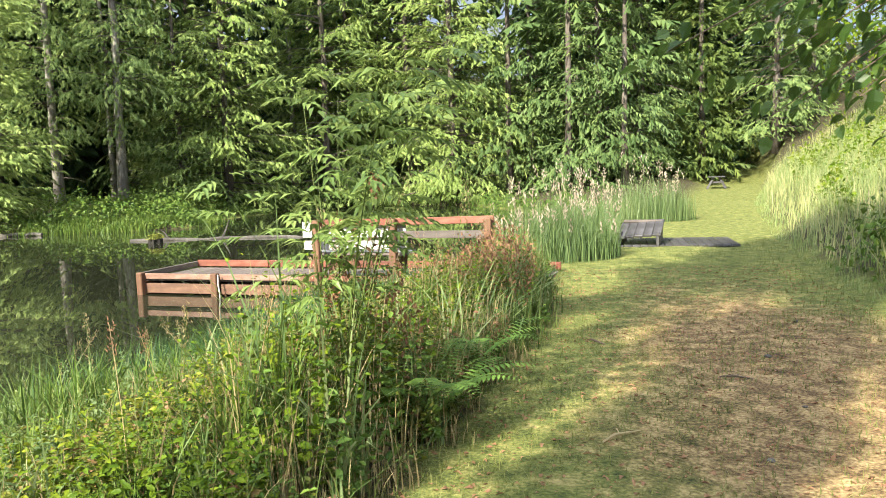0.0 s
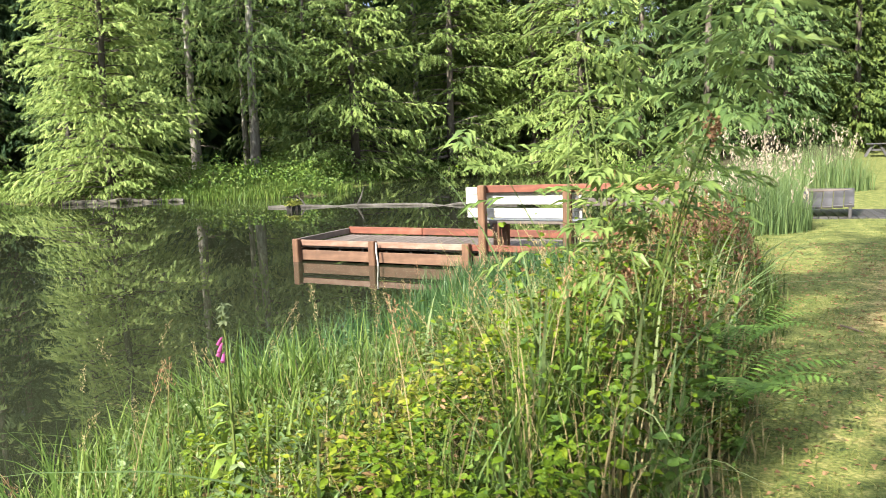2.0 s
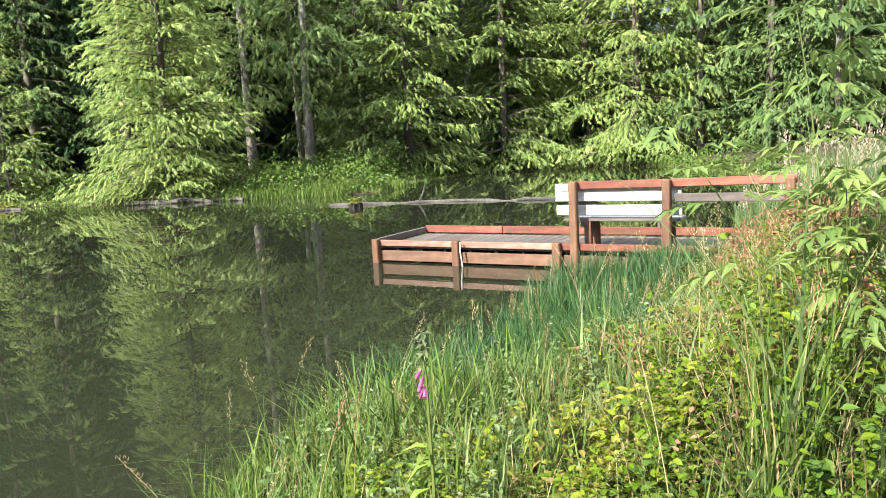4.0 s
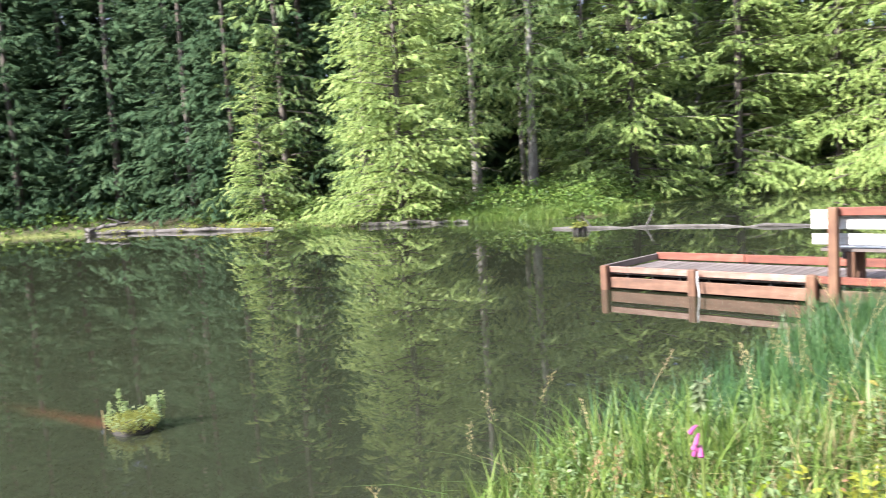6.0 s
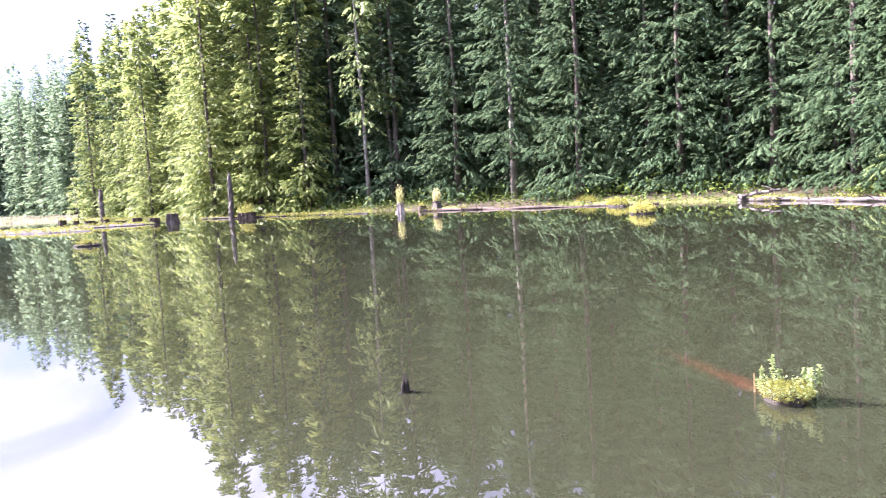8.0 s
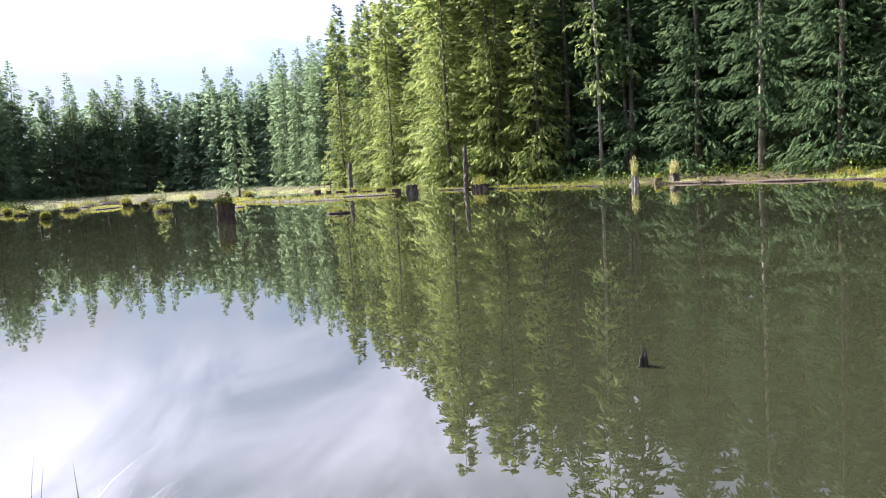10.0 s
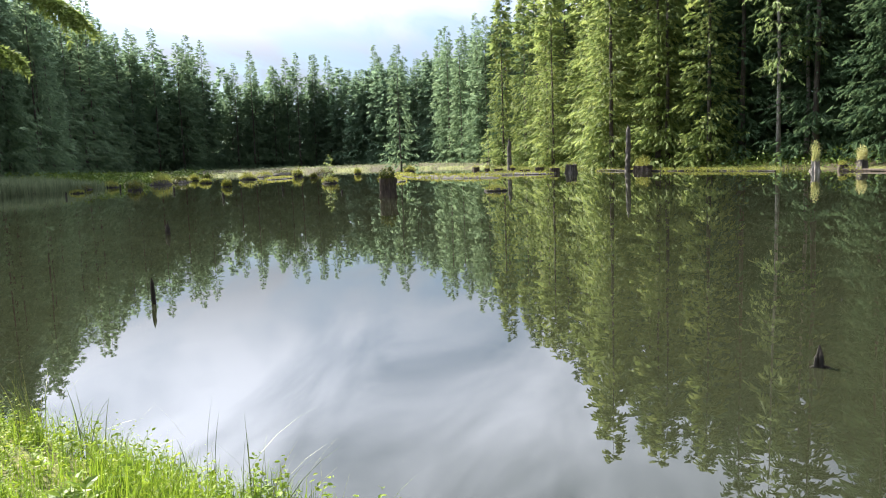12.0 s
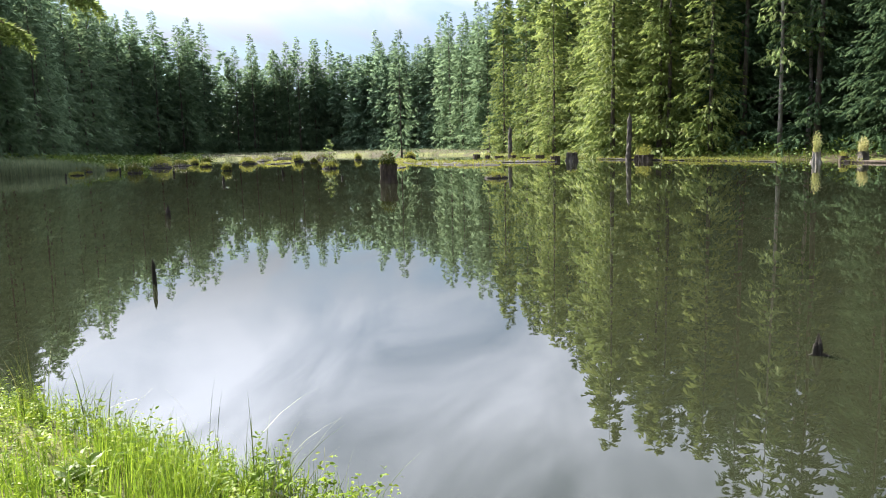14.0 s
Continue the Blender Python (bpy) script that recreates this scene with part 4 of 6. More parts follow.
def leaf_branch():
    """A bough of a broadleaf tree that hangs into view above the path."""
    rng = np.random.default_rng(77)
    tr = thing("alder_tree", (4.75, 1.95, gz(4.75, 1.95)), label="alder with toothed green leaves over the path", category="tree")
    w, crown = Shape(), Shape()
    w.tube([(0, 0, -0.2), (0.05, 0.02, 1.6), (-0.05, 0.1, 3.4), (0, 0, 5.5)], [0.11, 0.09, 0.07, 0.03], 8)
    pos, dirs = [], []
    for (z, az, L, drop) in ((2.75, 158, 3.05, 0.7), (2.8, 165, 3.2, 0.55), (2.9, 151, 2.9, 0.8), (3.0, 161, 3.4, 0.6), (2.9, 170, 2.8, 0.5), (3.1, 155, 2.9, 0.55), (2.7, 163, 2.6, 0.75), (3.2, 167, 3.1, 0.6), (3.4, 120, 2.4, 0.3),
                             (3.6, 190, 2.2, 0.2), (3.9, 60, 2.2, 0.1), (4.2, 300, 2.0, 0.1), (4.6, 160, 1.8, 0.1), (4.8, 20, 1.5, 0.0)):
        for sub in range(3):
            a = radians(az - 13 + rng.normal(0, 4))
            f = rng.uniform(0.75, 1.0)
            P = np.array([[L * f * s * math.cos(a), L * f * s * math.sin(a), z + 0.18 * math.sin(s * 2.2) - (drop + 0.32 + rng.normal(0, 0.02)) * s ** 1.6 + 0.1 * (sub - 1) * s] for s in np.linspace(0, 1, 5)])
            w.tube(P, [0.016, 0.012, 0.009, 0.006, 0.003], 4, cap=False)
            m = 44
            t = rng.uniform(0.45, 1.03, m)
            i = np.clip((t * 4).astype(int), 0, 3)
            pos.append(P[i] + (P[i + 1] - P[i]) * (t * 4 - i)[:, None] + rng.normal(0, 0.06, (m, 3)))
            dirs.append((P[i + 1] - P[i]) * 1.2 + rng.normal(0, 0.5, (m, 3)) + np.array([0, 0, -0.35]))
    pos, dirs = np.concatenate(pos), np.concatenate(dirs)
    n = len(pos)
    ln = rng.uniform(0.06, 0.1, n)
    round_leaves(crown, pos, dirs, rng.normal(0, 0.4, (n, 3)) + np.array([0, 0, 1.0]), ln, ln * 0.8)
    part("trunk", w, M_TWIG, tr, smooth=True)
    part("crown", crown, M_ALDER, tr)


leaf_branch()


# ---------- fishing platform with its bench ----------
DOCK = pose(-3.85, 11.5, 0, 0, 0, -18.7)      # x along the front edge towards the bank, y away from the walker
DOCK_L, DOCK_W = 6.3, 1.45


def local_part(name, a, b, w, h, mat, parent, label=""):
    """A board as a part with its own origin in its middle, so that the grain follows its length."""
    a, b = Vector(a), Vector(b)
    d = b - a
    sh = Shape().box((d.length, w, h), None, 0.006)
    ob = part(name, sh, mat, parent, label)
    ob.matrix_basis = Matrix.Translation((a + b) / 2) @ d.to_track_quat("X", "Z").to_matrix().to_4x4()
    return ob


def make_dock():
    dock = tagged(new("fishing_platform"), "red-stained timber fishing platform standing in the pond", "platform")
    dock.matrix_basis = DOCK
    rng = random.Random(3)

    def post(x, y, z0, z1, w=0.105):
        ob = part("post", Shape().box((w, w, z1 - z0), None, 0.012), M_TAN, dock)
        ob.matrix_basis = pose(x, y, (z0 + z1) / 2, 0, 0, rng.uniform(-1, 1))
    # front face: two fascia boards with a dark gap, kerb above, posts proud of them
    for x in (0.06, 1.4, 2.88):
        post(x, -0.06, -0.5, 0.345)
    for x in (0.06, 1.4, 2.88, 4.3, 5.9):
        post(x, DOCK_W + 0.06, -0.5, 0.3)
    joints = (0.0, 1.4, 2.88, 4.3, DOCK_L)
    for a, b in zip(joints, joints[1:]):
        local_part("fascia_board", (a + 0.07, 0.0, 0.1), (b - 0.07, 0.0, 0.1), 0.04, 0.15, M_FASCIA, dock)
        local_part("kerb_board", (a + 0.005, -0.005, 0.285), (b - 0.005, -0.005, 0.285), 0.05, 0.085, M_BLEACHED if b < 4 else M_RED, dock)
        local_part("kerb_board", (a + 0.005, DOCK_W, 0.31), (b - 0.005, DOCK_W, 0.31), 0.05, 0.11, M_RED, dock)
        local_part("fascia_board", (a + 0.07, DOCK_W, 0.1), (b - 0.07, DOCK_W, 0.1), 0.04, 0.17, M_TAN, dock)
    local_part("kerb_board", (0.0, 0.02, 0.29), (0.0, DOCK_W - 0.03, 0.3), 0.05, 0.09, M_GREYWOOD, dock)
    local_part("fascia_board", (0.0, 0.03, 0.1), (0.0, DOCK_W - 0.03, 0.1), 0.04, 0.17, M_TAN, dock)
    # joists coloured black so the gap below the kerb reads as shade
    for x in np.arange(0.35, DOCK_L, 0.4):
        local_part("joist", (x, 0.06, 0.17), (x, DOCK_W - 0.06, 0.17), 0.045, 0.07, M_WET, dock)
    n = 45
    for k in range(n):
        x = 0.03 + (k + 0.5) * (DOCK_L - 0.06) / n
        ob = local_part("deck_board", (x, 0.03, 0.222), (x, DOCK_W - 0.03, 0.222), (DOCK_L - 0.06) / n - 0.008, 0.03, M_GREYWOOD, dock)
    # rope tied to the middle post
    part("mooring_rope", Shape().tube([(1.485, -0.1, 0.33), (1.5, -0.13, 0.2), (1.52, -0.13, 0.05), (1.53, -0.13, -0.2)], [0.012] * 4, 6), M_WHITE, dock, "thin white rope")
    # rail along the front, from the bench to the bank
    for x in (3.12, 4.28, 5.62):
        post(x, -0.055, -0.5, 1.12, 0.1)
    local_part("top_rail", (3.05, 0.025, 1.065), (4.28, 0.025, 1.075), 0.045, 0.095, M_RED, dock)
    local_part("top_rail", (4.29, 0.025, 1.075), (5.68, 0.025, 1.095), 0.045, 0.095, M_RED, dock)
    for z in (0.9,):
        local_part("rail", (4.36, 0.02, z), (5.56, 0.02, z), 0.04, 0.1, M_GREYWOOD, dock)

    bench = tagged(new("bench"), "bench with worn white-painted slats standing on the platform", "bench")
    bench.matrix_basis = DOCK
    for z, y, h in ((1.035, 0.085, 0.1), (0.925, 0.095, 0.13), (0.745, 0.12, 0.13)):
        local_part("back_slat", (2.83, y, z), (4.42, y, z), 0.035, h, M_WHITE, bench)
    for k, y in enumerate((0.22, 0.37, 0.52)):
        local_part("seat_slat", (2.9, y, 0.615), (4.36, y, 0.615), 0.135, 0.038, M_WHITE if k else M_GREYWOOD, bench)
    for x in (3.22, 4.2):
        for y in (0.2, 0.5):
            ob = part("leg", Shape().box((0.09, 0.09, 0.36), None, 0.008), M_TAN, bench)
            ob.matrix_basis = pose(x, y, 0.24 + 0.178)
        local_part("seat_bearer", (x - 0.07, 0.16, 0.56), (x - 0.07, 0.58, 0.56), 0.04, 0.09, M_GREYWOOD, bench)


make_dock()


# ---------- boardwalk and table on the path ----------
def make_boardwalk():
    b = thing("boardwalk", (5.25, 14.3, gz(5.25, 14.3)), -12, "low boardwalk of dark planks across the path", "boardwalk")
    for k in range(15):
        ob = local_part("plank", (-1.0 + k * 0.145, -0.75, 0.015), (-1.0 + k * 0.145, 0.75, 0.015), 0.135, 0.045, M_DARKPLANK, b)
    for y in (-0.6, 0.6):
        local_part("bearer", (-1.1, y, -0.05), (1.1, y, -0.05), 0.1, 0.08, M_DARKPLANK, b)
    r = thing("tilted_plank_cover", (4.6, 14.15, gz(4.6, 14.15)), -20, "tilted cover of grey planks over the outlet", "cover")
    for k in range(5):
        ob = part("plank", Shape().box((0.15, 1.0, 0.045), None, 0.006), M_DARKPLANK, r)
        ob.matrix_basis = pose(-0.32 + 0.16 * k, 0, 0.28 + 0.012 * k, 12, 0, 0)
    for x in (-0.34, 0.34):
        ob = part("side_board", Shape().box((0.05, 0.95, 0.3), None, 0.006), M_DARKPLANK, r)
        ob.matrix_basis = pose(x, 0, 0.13)
    ob = part("capping", Shape().box((0.72, 0.16, 0.05), None, 0.008), M_GREYWOOD, r)
    ob.matrix_basis = pose(0, 0.45, 0.42)


make_boardwalk()


def make_picnic_table():
    t = thing("picnic_table", (14.0, 36.5, gz(14.0, 36.5)), -20, "small weathered wooden table on the grass, seen end on", "table")
    for k in range(4):
        local_part("top_plank", (-0.3 + 0.2 * k, -0.7, 0.56), (-0.3 + 0.2 * k, 0.7, 0.56), 0.19, 0.04, M_DARKPLANK, t)
    for y in (-0.5, 0.5):
        for s in (-1, 1):
            local_part("leg", (0.42 * s, y, 0.0), (0.12 * s, y, 0.54), 0.05, 0.1, M_DARKPLANK, t)
        local_part("crosspiece", (-0.32, y + 0.06, 0.3), (0.32, y + 0.06, 0.3), 0.04, 0.09, M_DARKPLANK, t)


make_picnic_table()


# ---------- stumps, snags and logs in the pond ----------
def tuft(rng, n, r, z, h, w=0.012, lean=0.4):
    sh = Shape()
    a, q = rng.uniform(0, 2 * np.pi, n), r * np.sqrt(rng.random(n))
    return blades(sh, np.stack([q * np.cos(a), q * np.sin(a), np.full(n, z)], 1), h * rng.uniform(0.5, 1.2, n), np.full(n, w), rng, lean)


def leaf_ball(sh, rng, n, c, r, size):
    d = unit(rng.normal(0, 1, (n, 3)) * np.array([1, 1, 0.8]) + np.array([0, 0, 0.35]))
    p = np.array(c) + d * np.array(r) * (rng.random(n) ** 0.4)[:, None]
    ln = size * rng.uniform(0.6, 1.3, n)
    return leaves(sh, p, d + rng.normal(0, 0.5, (n, 3)), rng.normal(0, 0.5, (n, 3)) + np.array([0, 0, 1.0]), ln, ln * 0.5)


def stump(seed, x, y, r, h, label, plants=0.6, top_h=0.5, flare=1.35, mat=None, plant_mat=None, leaf=0.1):
    rng = np.random.default_rng(seed)
    py = random.Random(seed)
    s = thing("stump", (x, y, 0), label=label, category="stump")
    body = Shape()
    m, rings = 22, 9
    v = []
    for a in range(rings):
        q = a / (rings - 1)
        z = -0.6 + (h + 0.6) * q
        rr = r * (flare + (0.92 - flare) * min(1.0, q * 1.25) ** 0.7)
        for b in range(m):
            t = 2 * math.pi * b / m
            w = noise.noise(Vector((3 * math.cos(t) + seed, 3 * math.sin(t), z * 1.1))) * 0.42 + noise.noise(Vector((7 * math.cos(t), 7 * math.sin(t) + seed, z * 0.7))) * 0.16
            top = (0.16 * h * noise.noise(Vector((2.5 * math.cos(t), 2.5 * math.sin(t), seed))) if a == rings - 1 else 0)
            v.append((rr * (1 + w) * math.cos(t), rr * (1 + w) * math.sin(t), z + top))
    v.append((0, 0, h * 0.88))
    f = [(a * m + b, a * m + (b + 1) % m, (a + 1) * m + (b + 1) % m, (a + 1) * m + b) for a in range(rings - 1) for b in range(m)]
    f += [((rings - 1) * m + b, (rings - 1) * m + (b + 1) % m, rings * m) for b in range(m)]
    body.add(v, f)
    part("trunk", body, mat or M_STUMP, s)
    for k in range(4):
        a = py.uniform(0, 6.28)
        spl = Shape().tube([(r * 0.7 * math.cos(a), r * 0.7 * math.sin(a), h * 0.8), (r * 0.75 * math.cos(a), r * 0.75 * math.sin(a), h * (1.05 + 0.25 * py.random()))], [r * 0.16, r * 0.04], 5)
        part("splinter", spl, mat or M_STUMP, s)
    if plants > 0:
        top = tuft(rng, int(80 * plants), r * 0.9, h * 0.92, top_h * 0.8, 0.02)
        leaf_ball(top, rng, int(160 * plants), (0, 0, h + 0.25 * top_h), (r * 0.95, r * 0.95, top_h * 0.6), leaf)
        tagged(part("plant_growth", top, plant_mat or M_MOSS, s, "mossy plants growing from the top"), kind="stuff")
    return s


stump(301, -32.8, -8.7, 0.36, 0.8, "old cut stump in the pond with plants on top", 2.2, 0.55, 1.12, None, M_HERB)
stump(302, -65.0, -2.7, 0.5, 0.7, "grey cut stump at the marsh edge", 0.5, 0.35, 1.1, M_LOG)
stump(303, -51.3, 12.6, 0.26, 0.62, "broken pale stump with a tall tuft on it", 1.3, 1.5, 2.1, M_PALE, M_PALEGRASS)
stump(304, -52.2, 15.4, 0.3, 0.6, "broken stump covered in rusty plants", 2.0, 1.1, 1.6, M_LOG, M_PALEGRASS)
stump(305, -51.7, 14.2, 0.25, 0.35, "low rotten stump at the water's edge", 0.6, 0.3, 1.4)
stump(306, -63.5, 2.9, 0.65, 0.45, "low stump overgrown with orange-green plants", 1.6, 1.0, 1.4, None, M_MOSS)
stump(307, -7.3, 21.3, 0.2, 0.13, "dark stump at the end of a floating log", 0.8, 0.16, 1.3, M_WET, M_MOSS)
for k in range(7):
    stump(310 + k, -68 - 1.9 * k + RNG.uniform(-0.6, 0.6), -4.3 - 1.5 * k, RNG.uniform(0.28, 0.5), RNG.uniform(0.25, 0.55), "low stump at the edge of the marsh", 0.6, 0.3, 1.2)


def snag(seed, x, y, r, h, label, mat=None, lean=0.0, name="snag"):
    """A broken standing dead trunk or pole in the water."""
    py = random.Random(seed)
    sh = Shape()
    n = 14
    pts = [(lean * h * k / n + py.gauss(0, r * 0.07), py.gauss(0, r * 0.07), -0.5 + (h + 0.5) * k / n) for k in range(n + 1)]
    sh.tube(pts, [r * (1.05 - 0.3 * k / n) * (0.6 if k == n else 1) for k in range(n + 1)], 11, wob=0.32, rng=py)
    tip = pts[-1]
    sh.tube([tip, (tip[0] + r * 0.3, tip[1], tip[2] + r * 1.2)], [r * 0.35, r * 0.06], 5)
    return solid(name, sh, mat or M_STUMP, label, "snag", at=pose(x, y, 0, 0, 0, py.uniform(0, 360)))


snag(401, -65.3, 1.8, 0.22, 3.5, "broken dead trunk standing at the marsh edge", M_LOG, -0.02)
snag(402, -83, -10.2, 0.24, 3.2, "broken dead trunk standing at the marsh edge", M_LOG, 0.03)
snag(403, -9.12, -4.48, 0.03, 0.27, "thin black pole sticking out of the water", M_WET, 0.05, "pole")
snag(404, -17.34, -9.5, 0.065, 0.24, "thin black pole sticking out of the water", M_WET, 0, "pole")
for k, (x, y, h) in enumerate(((-28.3, -26.7, 0.33), (-32.1, -30.1, 0.42), (-35.0, -30.6, 0.45), (-41.9, -32.0, 0.3), (-34.5, -17.4, 0.3), (-42.3, -17.9, 0.32), (-37.7, -12.6, 0.16), (-46.5, -27.5, 0.3), (-53.8, -36.7, 0.4))):
    snag(410 + k, x, y, 0.07, h, "short dark pole in the shallow water", M_WET, 0, "pole")


def dark_snag():
    """The small jagged black stub in the open water."""
    s = thing("broken_stub", (-6.98, 2.26, 0), label="jagged black rotten stub in open water", category="snag")
    py = random.Random(8)
    for k, (dx, dy, h, r) in enumerate(((0, 0, 0.16, 0.02), (0.02, 0.01, 0.13, 0.015), (-0.02, 0.01, 0.12, 0.014), (0.01, -0.02, 0.1, 0.016))):
        part("splinter", Shape().tube([(dx * 1.3, dy * 1.3, -0.3), (dx * 1.15, dy * 1.1, 0.02), (dx, dy, h * 0.7), (dx * 0.7, dy * 0.7, h)], [r * 1.5, r * 1.25, r, r * 0.25], 6, wob=0.4, rng=py), M_WET, s)
    part("root", Shape().tube([(0.02, -0.09, -0.02), (0.0, -0.03, 0.004), (0.01, 0.05, 0.004), (0.03, 0.1, -0.02)], [0.01, 0.014, 0.012, 0.008], 6), M_WET, s)


dark_snag()


def mossy_islet():
    """The mossy stub with seedlings, and the red sunken log beside it."""
    s = thing("mossy_stump", (-5.46, 4.64, 0), label="mossy stub with seedlings rising from the pond", category="stump")
    rng, py = np.random.default_rng(9), random.Random(9)
    part("trunk", Shape().tube([(0, 0, -0.4), (0, 0, -0.01), (0.01, 0, 0.03), (0, 0.01, 0.06)], [0.19, 0.16, 0.14, 0.08], 18, wob=0.22, rng=py), M_WET, s, smooth=True)
    moss = Shape()
    leaf_ball(moss, rng, 2200, (0.01, 0, 0.05), (0.175, 0.165, 0.055), 0.014)
    for bx, by, bz, br in ((-0.1, -0.06, 0.08, 0.08), (0.09, -0.1, 0.07, 0.07), (0.03, 0.1, 0.09, 0.08), (0.0, -0.02, 0.1, 0.07), (-0.14, 0.07, 0.06, 0.06), (0.14, 0.05, 0.08, 0.06)):
        leaf_ball(moss, rng, 420, (bx, by, bz), (br, br, br * 0.7), 0.014)
    tagged(part("moss_growth", moss, M_MOSS, s, "yellow-green moss cushion"), kind="stuff")
    a = rng.uniform(0, 2 * np.pi, 260)
    rim = np.stack([0.165 * np.cos(a), 0.155 * np.sin(a), rng.uniform(0.05, 0.13, 260)], 1) + rng.normal(0, 0.012, (260, 3))
    low_leaves = leaves(Shape(), rim, np.stack([np.cos(a), np.sin(a), rng.uniform(0.2, 1.2, 260)], 1), rng.normal(0, 0.4, (260, 3)) + np.array([0, 0, 1.0]), rng.uniform(0.02, 0.038, 260), 0.014)
    tagged(part("seedling_growth", low_leaves, M_MINT, s, "pale green seedlings round the rim"), kind="stuff")
    for k, (x, y, h) in enumerate(((-0.07, -0.05, 0.31), (0.12, 0.1, 0.23), (0.16, 0.14, 0.25), (0.09, 0.12, 0.21), (-0.04, -0.02, 0.2), (0.17, 0.07, 0.2), (-0.15, -0.08, 0.19), (0.02, 0.14, 0.2))):
        st = Shape().tube([(x, y, 0.06), (x * 1.05, y, h)], [0.005, 0.003], 5)
        stem = part("stem", st, M_HERB, s)
        lf = Shape()
        n = 46
        p = np.stack([np.full(n, x), np.full(n, y), rng.uniform(0.13, h + 0.01, n)], 1)
        d = rng.normal(0, 1, (n, 3)) + np.array([0, 0, 0.7])
        leaves(lf, p, d, rng.normal(0, 0.3, (n, 3)) + np.array([0, 0, 1.0]), rng.uniform(0.02, 0.036, n), 0.017)
        tagged(part("foliage", lf, M_MINT, stem), kind="stuff")
    twig = Shape().tube([(-0.26, -0.05, -0.05), (-0.27, -0.05, 0.14)], [0.008, 0.004], 5)
    part("twig", twig, M_STRAW, s)


mossy_islet()


def log(seed, a, b, r0, r1, label, mat=None, bits=6, group="", plants=0):
    py, rng = random.Random(seed), np.random.default_rng(seed)
    a, b = Vector(a), Vector(b)
    root = thing("fallen_log", a, label=label, category="log", group=group)
    d = b - a
    n = 14
    sh = Shape().tube([d * (k / n) + Vector((py.gauss(0, r0 * 0.7), py.gauss(0, r0 * 0.7), py.gauss(0, r0 * 0.3))) + Vector((-d.y, d.x, 0)) * (0.02 * math.sin(k * 0.55 + seed)) for k in range(n + 1)],
                      [(r0 + (r1 - r0) * k / n) * py.uniform(0.9, 1.1) for k in range(n + 1)], 10, wob=0.2, rng=py)
    part("trunk", sh, mat or M_LOG, root)
    for k in range(bits):
        p = d * py.uniform(0.1, 0.95)
        q = p + Vector((py.gauss(0, 0.25), py.gauss(0, 0.25), py.uniform(0.15, 0.55)))
        part("branch_stub", Shape().tube([p, p.lerp(q, 0.5) + Vector((0.03, 0, 0.02)), q], [0.035, 0.025, 0.008], 5), mat or M_LOG, root)
    if plants:
        top = Shape()
        for k in range(plants):
            p = d * py.uniform(0.02, 0.98)
            leaf_ball(top, rng, 26, (p.x, p.y, p.z + r0 * 0.9), (0.45, 0.3, 0.14), 0.13)
        tagged(part("moss_growth", top, M_MOSS, root, "moss and small plants along the top"), kind="stuff")
    return root


log(501, (-8.4, 22.6, 0.0), (-1.0, 21.6, 0.0), 0.06, 0.05, "long dark log floating behind the platform", M_DRIFT, 3)
log(502, (-33.5, 25.9, 0.08), (-22.5, 26.2, 0.04), 0.12, 0.08, "pale driftwood log along the far bank", M_LOG, 8, plants=16)
log(503, (-50.5, 13.8, 0.05), (-36.5, 23.0, 0.03), 0.1, 0.06, "long dark floating log in front of the far bank", M_STUMP, 6, plants=12)
log(504, (-33.2, 25.5, 0.2), (-31.5, 26.6, 0.55), 0.12, 0.06, "pale broken branch leaning out of the water", M_LOG, 3)
log(505, (-70, -1.0, 0.05), (-54, 11.0, 0.03), 0.06, 0.05, "mossy log lying along the marsh edge", M_WET, 4, plants=80)
log(506, (-17.8, 26.3, 0.06), (-13.2, 26.6, 0.05), 0.1, 0.07, "thin bleached branch at the foot of a fir", M_LOG, 6)


